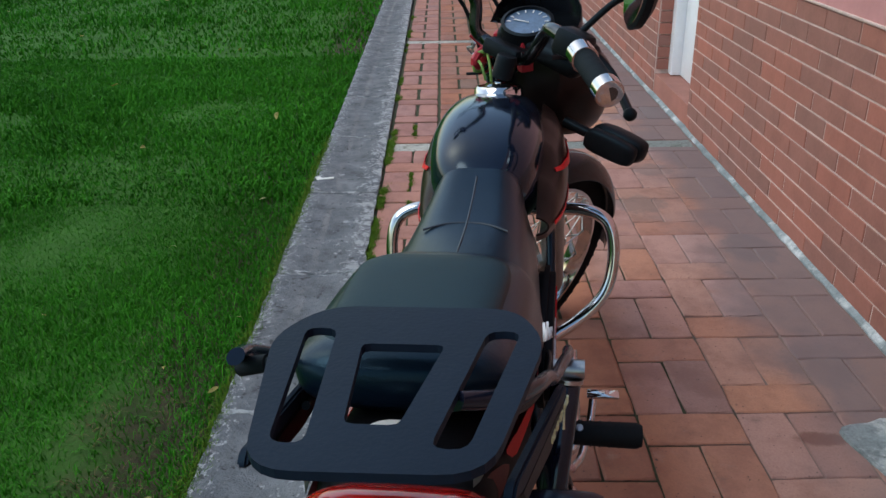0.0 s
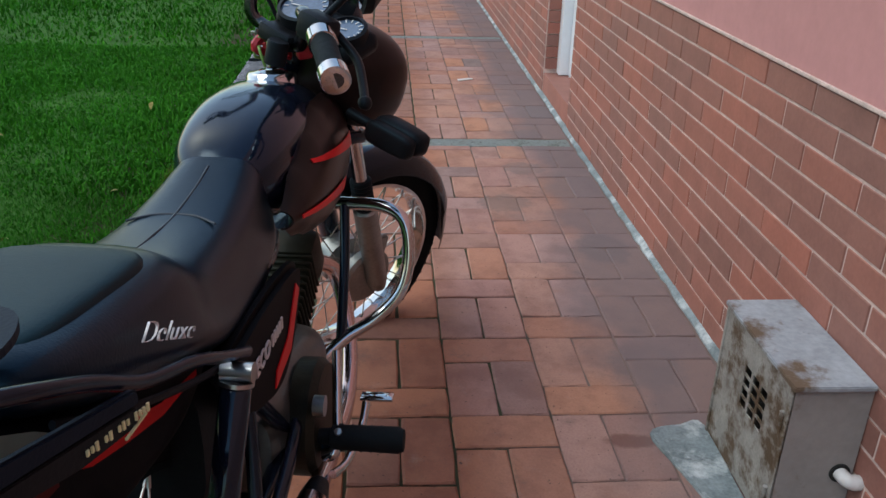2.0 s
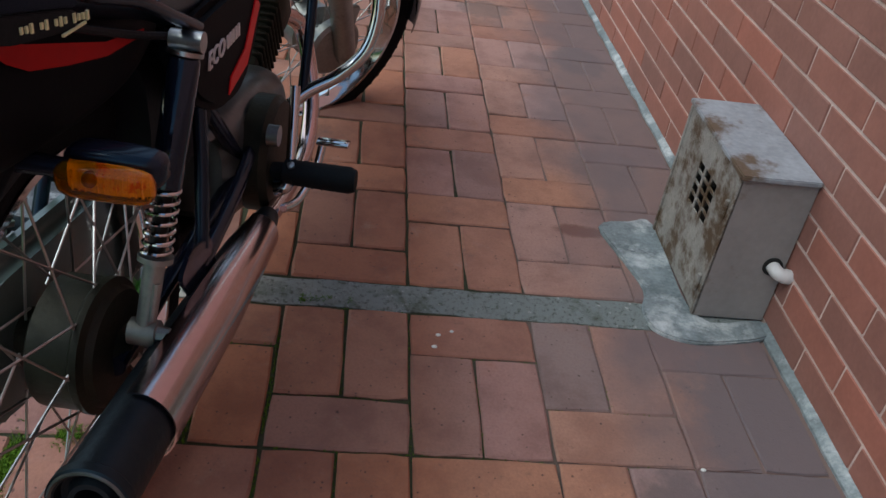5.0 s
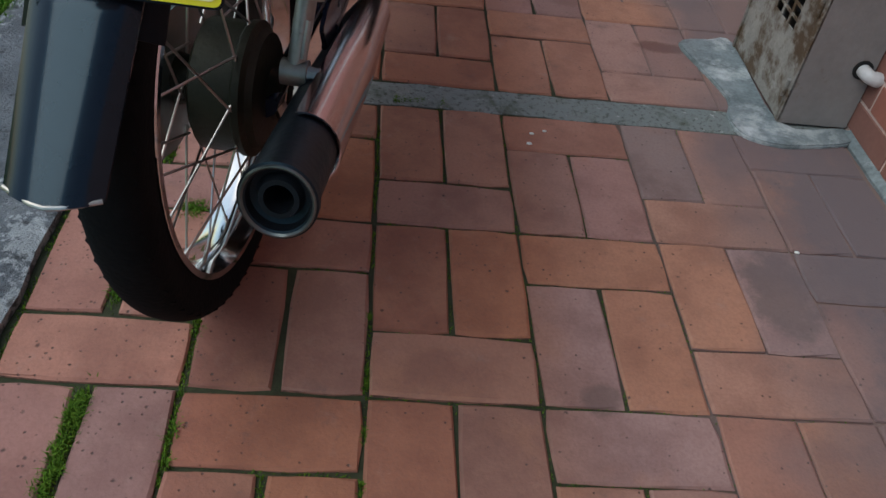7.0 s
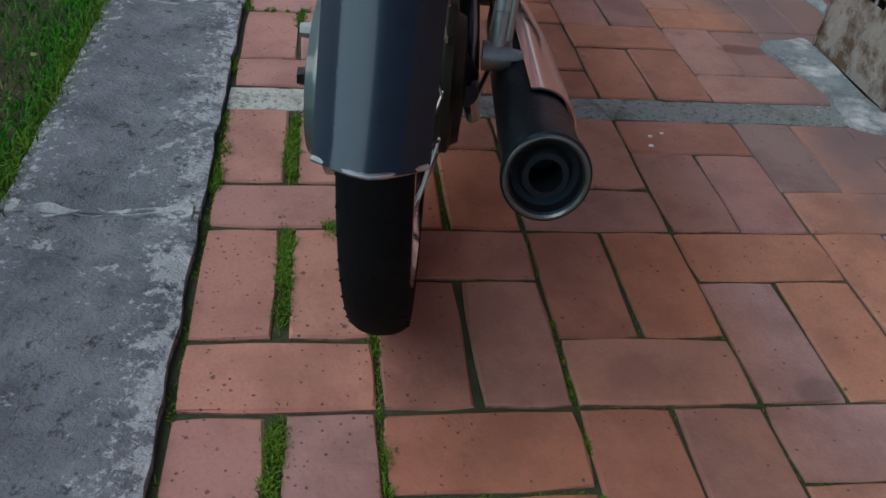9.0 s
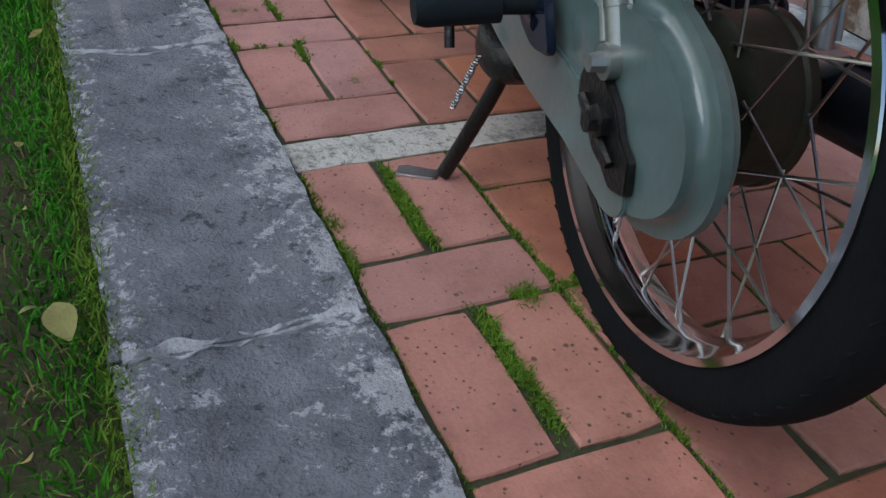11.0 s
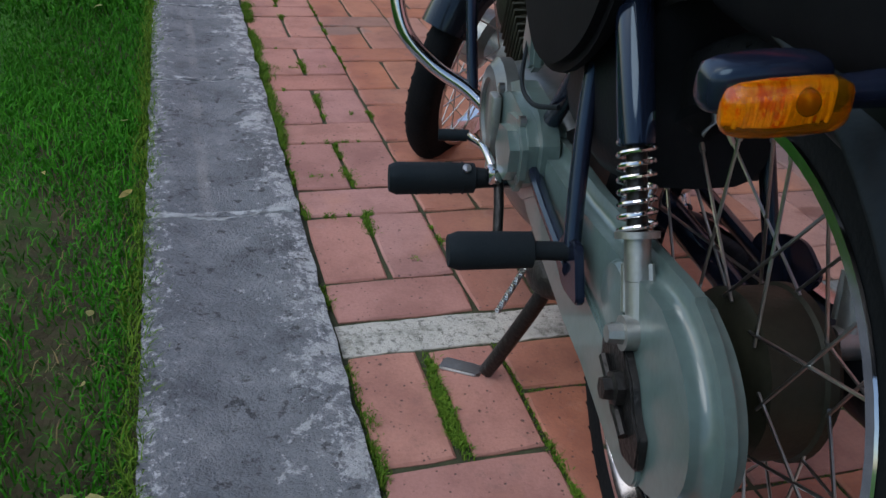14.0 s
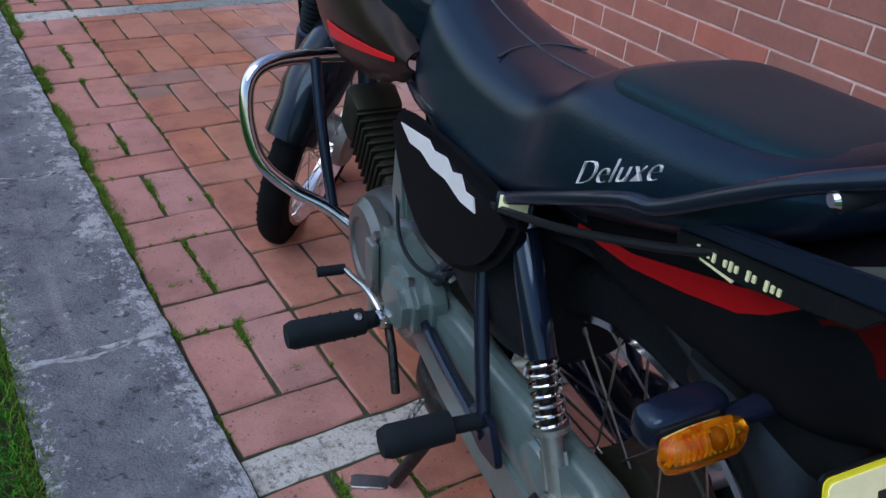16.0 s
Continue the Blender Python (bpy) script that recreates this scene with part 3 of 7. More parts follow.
def blades(name, spots, material, label, category, parent=None):
    """Many bent grass blades as one mesh; spots: (x, y, z, height, width, lean)."""
    verts, faces = [], []
    rnd = random.Random(5)
    for x, y, z, h, w, lean in spots:
        a, b = rnd.random() * math.tau, rnd.random() * math.tau
        cx, cy = math.cos(a) * w / 2, math.sin(a) * w / 2
        lx, ly = math.cos(b) * lean * h, math.sin(b) * lean * h
        i = len(verts)
        verts += [(x - cx, y - cy, z), (x + cx, y + cy, z), (x + lx * 0.4 + cx * 0.7, y + ly * 0.4 + cy * 0.7, z + h * 0.6),
                  (x + lx * 0.4 - cx * 0.7, y + ly * 0.4 - cy * 0.7, z + h * 0.6), (x + lx, y + ly, z + h * (1 - 0.3 * lean))]
        faces += [(i, i + 1, i + 2, i + 3), (i + 3, i + 2, i + 4)]
    me = bpy.data.meshes.new(name)
    me.from_pydata(verts, [], faces)
    me.materials.append(material)
    ob = new(name, me)
    tagged(ob, label, category, kind="stuff")
    if parent:
        ob.parent = parent
    return ob


rnd = random.Random(11)
spots = []
for x0, x1, y0, y1, count, h, w in ((-2.0, -0.945, -1.3, 1.8, 85000, 0.030, 0.0030), (-4.2, -0.945, 1.8, 4.5, 80000, 0.040, 0.0065),
                                    (-4.2, -2.0, -1.3, 1.8, 60000, 0.036, 0.0060), (-9.5, -0.95, 4.5, 12.0, 70000, 0.050, 0.013)):
    for _ in range(count):
        x, y = rnd.uniform(x0, x1), rnd.uniform(y0, y1)
        if x > -0.962 - KERB_DRIFT * max(0, y - 2.0) + 0.022 * noise.noise((0, y * 9, 1)) + 0.012 * noise.noise((0, y * 31, 5)):
            continue
        if rnd.random() < bare(x, y) * 0.78 * min(1.0, max(0.25, (-0.985 - x) / 0.06)):
            continue
        tall = 0.75 + 0.9 * max(0, noise.noise((x * 1.6, y * 1.6, 8)) + 0.25)
        spots.append((x, y, -0.022, h * tall * rnd.uniform(0.6, 1.25), w * rnd.uniform(0.7, 1.3), rnd.uniform(0.2, 1.1)))
dry = []
for _ in range(6000):
    x, y = rnd.uniform(-1.40, -0.975), rnd.uniform(-0.85, 0.85)
    if rnd.random() < bare(x, y) * 0.8 * max(0.0, noise.noise((x * 11, y * 11, 6.0)) + 0.30):
        dry.append((x, y, -0.018, rnd.uniform(0.012, 0.028), rnd.uniform(0.0015, 0.003), rnd.uniform(0.9, 1.6)))
blades("grass", spots, M_GRASS, "short dense green lawn grass beside the kerb", "grass")
blades("dry_grass", dry, M_STRAW, "pale dry grass on the bare lawn edge", "dry grass")

# kerb stones
kerb = empty("kerb")
tagged(kerb, "weathered grey concrete kerb between lawn and brick path", "kerb", kind="structure")
JOINTS = [-5.52, -4.78, -4.04, -3.30, -2.55, -1.80, -1.06, -0.318, 0.436, 1.165, 1.86, 2.60, 3.34, 4.08, 4.82, 5.56, 6.30, 7.04, 7.78, 8.52, 9.26, 10.0, 10.7, 11.4]
for k, (a, b) in enumerate(zip(JOINTS, JOINTS[1:])):
    bm = BM()
    nx, ny = 10, 26
    top = []
    for i in range(nx + 1):
        row = []
        for j in range(ny + 1):
            u, v = i / nx, j / ny
            x, y = KERB_OUT + (KERB_IN - KERB_OUT) * u - KERB_DRIFT * max(0, a + (b - a) * v - 2.0), a + 0.003 + (b - a - 0.006) * v
            edge = min(u, 1 - u) * nx / 1.2
            end = min(v, 1 - v) * ny / 1.0
            z = 0.016 - 0.010 * math.sin(math.pi * u) ** 2 + 0.0025 * noise.noise((x * 18, y * 18, k)) + 0.002 * noise.noise((x * 60, y * 60, k))
            z -= 0.006 * max(0, 1 - edge) + 0.006 * max(0, 1 - end) * (0.6 + noise.noise((x * 30, k, 0)))
            if i in (0, nx):
                x += 0.006 * noise.noise((y * 14, k, i)) + 0.003 * noise.noise((y * 45, k, i))
            row.append(bm.verts.new((x, y, z)))
        top.append(row)
    for i in range(nx):
        for j in range(ny):
            bm.faces.new((top[i][j], top[i + 1][j], top[i + 1][j + 1], top[i][j + 1]))
    rim = [e for e in bm.edges if len(e.link_faces) == 1]
    ext = bmesh.ops.extrude_edge_only(bm, edges=rim)
    for g in ext["geom"]:
        if isinstance(g, bmesh.types.BMVert):
            g.co.z = -0.06
    part("kerb_stone", bm, M_KERB, kerb, angle=60)
for y in JOINTS[1:-1]:
    bm = BM()
    shift = -KERB_DRIFT * max(0, y - 2.0)
    rows = []
    for i in range(29):
        u = i / 28
        x = KERB_OUT + 0.010 + (KERB_IN - KERB_OUT - 0.020) * u + shift
        half = 0.007 + 0.022 * max(0, noise.noise((x * 22, y * 3, 1)) + 0.25) + 0.008 * noise.noise((x * 70, y, 2))
        bow = 0.012 * math.sin(math.pi * u) - 0.006
        z = 0.0125 - 0.010 * math.sin(math.pi * u) ** 2
        rows.append([bm.verts.new((x, y + bow * 0.4 - half, z - 0.010)), bm.verts.new((x, y + bow * 0.4 - half * 0.7, z + 0.0024)), bm.verts.new((x, y + bow * 0.4, z - 0.002)),
                     bm.verts.new((x, y + bow * 0.4 + half * 0.7, z + 0.0024)), bm.verts.new((x, y + bow * 0.4 + half, z - 0.010))])
    for a, b in zip(rows, rows[1:]):
        for k in range(4):
            bm.faces.new((a[k], a[k + 1], b[k + 1], b[k]))
    part("joint_mortar", bm, M_LIME, kerb, "pale crumbly joint mortar")

# pavement
bm = BM()
block(bm, (WALL - KERB_IN + 0.03, 17.4, 0.05), ((WALL + KERB_IN) / 2 + 0.012, 3.3, -0.0300))
pavement = part("pavement", bm, M_JOINT, smooth=False)
tagged(pavement, "red clay brick path in basketweave beside a wall", "path", kind="structure")
STRIPS = ((0.0, 0.084), (2.395, 2.505), (4.85, 4.95), (7.30, 7.40), (9.75, 9.85))


def strip(y0, y1):
    bm = BM()
    n = 60
    rows = []
    for i in range(n + 1):
        x = KERB_IN + 0.006 + (WALL - 0.03 - KERB_IN - 0.006) * i / n
        wob = lambda s: 0.006 * noise.noise((x * 11, s, y0)) + 0.003 * noise.noise((x * 40, s, y0))
        rows.append([bm.verts.new((x, y0 + wob(0), -0.03)), bm.verts.new((x, y0 + wob(0) + 0.003, -0.003)),
                     bm.verts.new((x, (y0 + y1) / 2, 0.001 + 0.002 * noise.noise((x * 30, 4, 0)))),
                     bm.verts.new((x, y1 + wob(3) - 0.003, -0.003)), bm.verts.new((x, y1 + wob(3), -0.03))])
    for a, b in zip(rows, rows[1:]):
        for k in range(4):
            bm.faces.new((a[k], a[k + 1], b[k + 1], b[k]))
    return part("mortar_strip", bm, M_STRIP, pavement, "grey-green speckled mortar strip across the path")


for s in STRIPS:
    strip(*s)


def paver_mesh(bm, lx, ly, at=(0, 0, 0), seed=0, turn=0.0, tip=(0, 0)):
    """A clay paver with worn, softly rounded top edges."""
    r = random.Random(seed)
    loops = []
    for inset, z in ((0.0, -0.03), (0.0, -0.0030), (0.0032, 0.0)):
        loop = []
        for cx, cy in ((-1, -1), (-0.4, -1), (0.3, -1), (1, -1), (1, -0.3), (1, 0.35), (1, 1), (0.4, 1), (-0.3, 1), (-1, 1), (-1, 0.4), (-1, -0.35)):
            j = 0.0026
            px = cx * (lx / 2 - inset) + r.uniform(-j, j) * (z > -0.02) * 0.6
            py = cy * (ly / 2 - inset) + r.uniform(-j, j) * (z > -0.02) * 0.6
            if abs(cx) == 1 and abs(cy) == 1:
                px -= cx * 0.002
                py -= cy * 0.002
            loop.append((px, py, z))
        loops.append(loop)
    m = Matrix.Translation(at) @ Euler((tip[0], tip[1], turn)).to_matrix().to_4x4()
    rings = [[bm.verts.new(m @ Vector(p)) for p in loop] for loop in loops]
    for a, b in zip(rings, rings[1:]):
        for k in range(12):
            f = bm.faces.new((a[k], a[(k + 1) % 12], b[(k + 1) % 12], b[k]))
            f.material_index = 1 if a is rings[0] else 0
    bm.faces.new(rings[-1])


def layout():
    """Centre, size and gap share of all pavers, column by column."""
    out = []
    sections = ((-5.0, 0.0, True), (0.084, 2.395, False), (2.505, 4.85, False), (4.95, 7.30, False), (7.40, 9.75, False), (9.85, 11.4, False))
    for c in range(-3, 3):
        x0 = c * P
        gap = 0.0060 if c < -1 else 0.0042 if c < 0 else 0.0028 if c < 1 else 0.0018
        for y0, y1, back in sections:
            mid = (0.018 if back else 0.007) if c == -3 else 0.009 if c == -2 and back else gap
            if y0 > 2.4 and c < 0:
                gap = (0.016, 0.014, 0.009)[c + 3]
                mid = gap
            first_flat = (c % 2 == 0) if back else (c % 2 == 1)
            pos, flat = 0.0, first_flat
            while pos < (y1 - y0) - 0.03:
                d = P / 2 if flat else P
                d = min(d, (y1 - y0) - pos)
                yc = (y1 - pos - d / 2) if back else (y0 + pos + d / 2)
                if flat:
                    out.append((x0 + P / 2, yc, P - gap, d - gap))
                else:
                    w = (P - gap - mid) / 2
                    out.append((x0 + gap / 2 + w / 2, yc, w, d - gap))
                    out.append((x0 + P - gap / 2 - w / 2, yc, w, d - gap))
                pos += d
                flat = not flat
    return out


# wall: core with a door opening, tiles below, plaster above
def wall_piece(name, y0, y1, z0, z1, material, label, x0=WALL + 0.0012, x1=WALL + 0.25):
    bm = BM()
    block(bm, (x1 - x0, y1 - y0, z1 - z0), ((x0 + x1) / 2, (y0 + y1) / 2, (z0 + z1) / 2))
    return tagged(part(name, bm, material, smooth=False), label, "wall", kind="structure")


wall_a = wall_piece("wall_east", -6.0, DOOR0, -0.05, WAINSCOT, M_MORTAR, "low brick-tile wainscot wall with pale mortar joints")
wall_b = wall_piece("wall_east_far", DOOR1, 13.0, -0.05, WAINSCOT, M_MORTAR, "low brick-tile wainscot wall with pale mortar joints")
up_a = wall_piece("wall_east_upper", -6.0, DOOR0, WAINSCOT, 2.9, M_PLASTER, "salmon-pink painted plaster wall above brick tiles", WALL - 0.003)
up_b = wall_piece("wall_east_upper_far", DOOR1, 13.0, WAINSCOT, 2.9, M_PLASTER, "salmon-pink painted plaster wall above brick tiles", WALL - 0.003)
up_c = wall_piece("wall_east_lintel", DOOR0, DOOR1, 2.20, 2.9, M_PLASTER, "salmon-pink painted plaster lintel above the doorway", WALL - 0.003)
for y0, y1, owner in ((-6.0, DOOR0, up_a), (DOOR1, 13.0, up_b)):
    bm = BM()
    block(bm, (0.012, y1 - y0, 0.007), (WALL - 0.002, (y0 + y1) / 2, WAINSCOT + 0.0005), 0.001)
    part("capping_line", bm, M_MORTAR, owner, "pale mortar line on top of the tiles")
# doorway: step, jamb return, white door
bm = BM()
block(bm, (0.24, DOOR1 - DOOR0 - 0.006, 0.25), (WALL + 0.122, (DOOR0 + DOOR1) / 2, -0.014), 0.004)
tagged(part("door_step", bm, M_TILE), "red tiled door step in the wall opening", "step", kind="structure")
door = empty("door_1")
tagged(door, "white painted door in a white frame, closed", "door", kind="structure")
bm = BM()
block(bm, (0.035, DOOR1 - DOOR0 - 0.16, 1.96), (WALL + 0.135, (DOOR0 + DOOR1) / 2, 0.114 + 0.98), 0.004)
for k in range(3):
    block(bm, (0.010, DOOR1 - DOOR0 - 0.36, 0.5), (WALL + 0.115, (DOOR0 + DOOR1) / 2, 0.42 + 0.6 * k), 0.004)
part("door_leaf", bm, M_WHITE, door)
for y in (DOOR0 + 0.04, DOOR1 - 0.04):
    bm = BM()
    block(bm, (0.10, 0.072, 2.02), (WALL + 0.12, y, 0.114 + 1.01), 0.004)
    part("door_jamb", bm, M_WHITE, door)
bm = BM()
block(bm, (0.10, DOOR1 - DOOR0, 0.06), (WALL + 0.12, (DOOR0 + DOOR1) / 2, 2.165), 0.004)
part("door_head", bm, M_WHITE, door)
# cement fillet where wall and path meet
for y0, y1 in ((-5.3, 0.03), (0.37, 11.4)):
    bm = BM()
    rows = []
    n = int((y1 - y0) / 0.035)
    for i in range(n + 1):
        y = y0 + (y1 - y0) * i / n
        w = 0.016 + 0.008 * noise.noise((y * 9, 1, 0)) + 0.005 * noise.noise((y * 33, 2, 0))
        h = 0.014 + 0.006 * noise.noise((y * 7, 5, 0))
        rows.append([bm.verts.new((WALL + 0.004, y, -0.02)), bm.verts.new((WALL + 0.004, y, h)), bm.verts.new((WALL - w * 0.5, y, h * 0.6)), bm.verts.new((WALL - w, y, 0.001)),
                     bm.verts.new((WALL - w, y, -0.02))])
    for a, b in zip(rows, rows[1:]):
        for k in range(4):
            bm.faces.new((a[k], a[k + 1], b[k + 1], b[k]))
    tagged(part("fillet", bm, M_CEMENT), "rough pale cement fillet along the foot of the wall", "cement", kind="structure")

# meter box with its cement bed
BX0, BX1, BY0, BY1, BZ = 0.553, 0.697, 0.045, 0.352, 0.324
bm = BM()
out = [(0.428, 0.345), (0.50, 0.372), (0.56, 0.362), (0.56, 0.05), (0.69, 0.045), (0.69, -0.005), (0.60, -0.03), (0.53, -0.035), (0.47, -0.01), (0.455, 0.05), (0.475, 0.12), (0.455, 0.22)]
out = [tuple(p.xy) for p in curve_points([(x, y, 0) for x, y in out], 4, True)]
prism(bm, out, 0.012, Matrix.Translation((0, 0, 0.001)), 0.003)
tagged(part("cement_patch", bm, M_CEMENT), "rough blue-grey cement patch around the meter box foot", "cement", kind="structure")

box_thing = empty("meter_box", Matrix.Translation(((BX0 + BX1) / 2, (BY0 + BY1) / 2, 0.006)))
tagged(box_thing, "rusty beige metal meter box against the wall", "box")
cx, cy = (BX0 + BX1) / 2, (BY0 + BY1) / 2
W2, D2, H = (BX1 - BX0) / 2, (BY1 - BY0) / 2, BZ - 0.018
bm = BM()
block(bm, (2 * W2, 0.004, H), (0, -D2 + 0.002, H / 2), 0.001)
part("front_plate", bm, M_BOX, box_thing, smooth=False)
bm = BM()
block(bm, (2 * W2, 0.004, H), (0, D2 - 0.002, H / 2), 0.001)
part("back_plate", bm, M_BOX, box_thing, smooth=False)
bm = BM()
block(bm, (0.004, 2 * D2 - 0.008, H), (W2 - 0.002, 0, H / 2), 0.001)
part("wall_plate", bm, M_BOX, box_thing, smooth=False)
# the side door plate with a grille of square holes: outline in (y, z)
gy, gz = -0.018, 0.198
holes = []
for i in range(3):
    for j in range(4):
        y, z = gy + (i - 1) * 0.036, gz + (j - 1.5) * 0.0235
        holes.append([(y - 0.014, z - 0.009), (y + 0.014, z - 0.009), (y + 0.014, z + 0.009), (y - 0.014, z + 0.009)])
bm = BM()
side = Matrix(((0, 0, 1, -W2 + 0.002), (1, 0, 0, 0), (0, 1, 0, 0), (0, 0, 0, 1)))
prism(bm, [(-D2 + 0.006, 0.004), (D2 - 0.006, 0.004), (D2 - 0.006, H - 0.002), (-D2 + 0.006, H - 0.002)], 0.003, side, 0, holes)
part("grille_door", bm, M_RUST, box_thing, "rust-stained side door with a grille of square holes", smooth=False)
for w, y in ((0.014, -D2 + 0.007), (0.010, D2 - 0.006)):
    bm = BM()
    block(bm, (0.006, w, H - 0.004), (-W2 + 0.001, y, H / 2), 0.0012)
    part("corner_post", bm, M_RUST, box_thing)
for z in (0.07, 0.235):
    bm = BM()
    tube(bm, [(-W2 - 0.004, -D2 + 0.016, z - 0.018), (-W2 - 0.004, -D2 + 0.016, z + 0.018)], 0.005, 8)
    part("hinge", bm, M_RUST, box_thing)
bm = BM()
prism(bm, rounded([(-W2 - 0.005, -D2 - 0.008), (W2, -D2 - 0.008), (W2, D2 + 0.006), (-W2 - 0.005, D2 + 0.006)], 0.006), 0.010, Matrix.Translation((0, 0, H + 0.006)), 0.002)
part("lid", bm, M_BOXTOP, box_thing, "weathered blue-grey lid with dark stains")
# black ring paints the dark of a hole round the pipe; plate is uncut
bm = BM()
lathe(bm, [(0.019, 0), (0.019, 0.003), (0.013, 0.003), (0.013, -0.001), (0.019, -0.001)], Matrix.Translation((0.046, -D2 - 0.001, 0.130)) @ pose(0, 0, 0, 90), 20, True)
part("hole_dark_ring", bm, M_DARK, box_thing)
bm = BM()
tube(bm, curve_points([(0.046, -D2 + 0.01, 0.130), (0.048, -D2 - 0.012, 0.129), (0.056, -D2 - 0.022, 0.126), (0.073, -D2 - 0.020, 0.122)], 5), [0.013] * 12 + [0.0145] * 4, 14)
part("pipe_elbow", bm, M_PVC, box_thing, "short white plastic pipe elbow")


# ---- motorcycle: x to its right, y ahead, z up from the foot of the rear wheel ----
# the body's breadth and its forward rake; the wheels and the steered front keep their own
BODY = Matrix(((0.95, 0, 0, 0), (0, 1, 0.10, -0.030), (0, 0, 1, 0), (0, 0, 0, 1)))
BIKE = pose(-0.437, -0.444, 0.0, 0, -1.6, -8.3) @ BODY
WIDE = BODY.inverted()
bike = empty("motorcycle", BIKE)
tagged(bike, "black commuter motorcycle with red stripes, leaning on its side stand", "motorcycle")
CX = 0.014
STEER, RAKE = -40.0, 26.0
HEAD = Vector((CX, 0.895, 0.86))
AXIS = Vector((0, -math.sin(radians(RAKE)), math.cos(radians(RAKE))))
TURNED = Matrix.Translation(HEAD) @ Matrix.Rotation(radians(STEER), 4, AXIS) @ Matrix.Translation(-HEAD)
SIDEWAYS = Matrix(((0, 0, 1, 0), (1, 0, 0, 0), (0, 1, 0, 0), (0, 0, 0, 1)))    # plate (x, y) -> bike (y, z), depth along x


def wheel(name, centre, radius, width, m, drum_right):
    """A spoked wheel: hub with tyre, rim and spokes."""
    c = Matrix.Translation(centre) @ pose(0, 0, 0, 0, 90, 0)
    bm = BM()
    if drum_right:
        prof = [(0.012, -0.075), (0.03, -0.072), (0.036, -0.05), (0.030, -0.03), (0.030, -0.015), (0.072, -0.005), (0.080, 0.0), (0.080, 0.045), (0.083, 0.048),
                (0.083, 0.056), (0.074, 0.060), (0.070, 0.068), (0.03, 0.072), (0.012, 0.085)]
    else:
        prof = [(0.012, -0.06), (0.062, -0.055), (0.066, -0.01), (0.034, 0.0), (0.030, 0.03), (0.045, 0.034), (0.045, 0.042), (0.012, 0.05)]
    lathe(bm, prof, m @ c, 44)
    hub = part(name, bm, M_DRUM if drum_right else M_ALLOY, bike, "spoked wheel with a dull drum hub", angle=30)
    rim_r = radius - 0.062
    bm = BM()
    prof = []
    half = width / 2
    for k in range(25):
        a = math.pi * k / 24
        s = math.sin(a)
        prof.append((rim_r + 0.004 + (radius - rim_r - 0.004) * s ** 0.62, -half * math.cos(a) * (0.66 + 0.40 * s)))
    lathe(bm, prof + [(rim_r + 0.001, half * 0.6), (rim_r + 0.001, -half * 0.6)], m @ c, 72, True)
    part("tyre", bm, M_TYRE, hub, "worn black rubber tyre", angle=35)
    # tread blocks
    bm = BM()
    n = 58
    for k in range(n):
        for row, (turn, size, off) in enumerate(((70, (0.009, 0.012), 0.0), (110, (0.009, 0.012), 0.5), (52, (0.008, 0.010), 0.25), (128, (0.008, 0.010), 0.75))):
            a = (k + off) * math.tau / n
            q = radians(turn)
            sn = math.sin(q)
            r = rim_r + 0.004 + (radius - rim_r - 0.004) * sn ** 0.62
            lat = -half * math.cos(q) * (0.66 + 0.40 * sn)
            mm = m @ c @ Matrix.Rotation(a, 4, "Z") @ Matrix.Translation((r - 0.0029, 0, lat)) @ Matrix.Rotation((math.pi / 2 - q) * 0.8, 4, "Y") @ Matrix.Rotation(0.5 if row % 2 else -0.5, 4, "X")
            block(bm, (0.0036, size[1], size[0]), (0, 0, 0), 0, mm)
    part("tread", bm, M_TYRE, hub, smooth=False)
    bm = BM()
    w = half * 0.69
    lathe(bm, [(rim_r + 0.007, -w), (rim_r + 0.006, -w - 0.002), (rim_r - 0.002, -w - 0.002), (rim_r - 0.004, -w + 0.004), (rim_r - 0.010, -w * 0.45), (rim_r - 0.016, 0),
               (rim_r - 0.010, w * 0.45), (rim_r - 0.004, w - 0.004), (rim_r - 0.002, w + 0.002), (rim_r + 0.006, w + 0.002), (rim_r + 0.007, w),
               (rim_r, w * 0.5), (rim_r - 0.008, 0), (rim_r, -w * 0.5)], m @ c, 72, True)
    part("rim", bm, M_CHROME, hub, "chromed steel rim", angle=50)
    flanges = ((-0.008, 0.074), (0.050, 0.078)) if drum_right else ((-0.05, 0.058), (0.036, 0.043))
    for k in range(36):
        side = k % 2
        h, fr = flanges[side]
        a = (k // 2) * math.tau / 18 + (0.12 if side else 0.0)
        lead = 0.62 if (k // 2) % 2 else -0.62
        p0 = Vector((fr * math.cos(a + lead), fr * math.sin(a + lead), h))
        p1 = Vector(((rim_r - 0.010) * math.cos(a), (rim_r - 0.010) * math.sin(a), h * 0.2))
        bm = BM()
        tube(bm, [p0, p0.lerp(p1, 0.9), p0.lerp(p1, 0.9), p1], [0.0016, 0.0016, 0.0028, 0.0028], 6)
        bm.transform(m @ c)
        part("spoke", bm, M_STEEL, hub)
    return hub


REAR, FRONT = Vector((CX, 0.0, 0.297)), Vector((CX, 1.215, 0.292))
rear_wheel = wheel("rear_wheel", REAR, 0.297, 0.086, WIDE, True)
front_wheel = wheel("front_wheel", FRONT, 0.292, 0.076, WIDE @ TURNED, False)

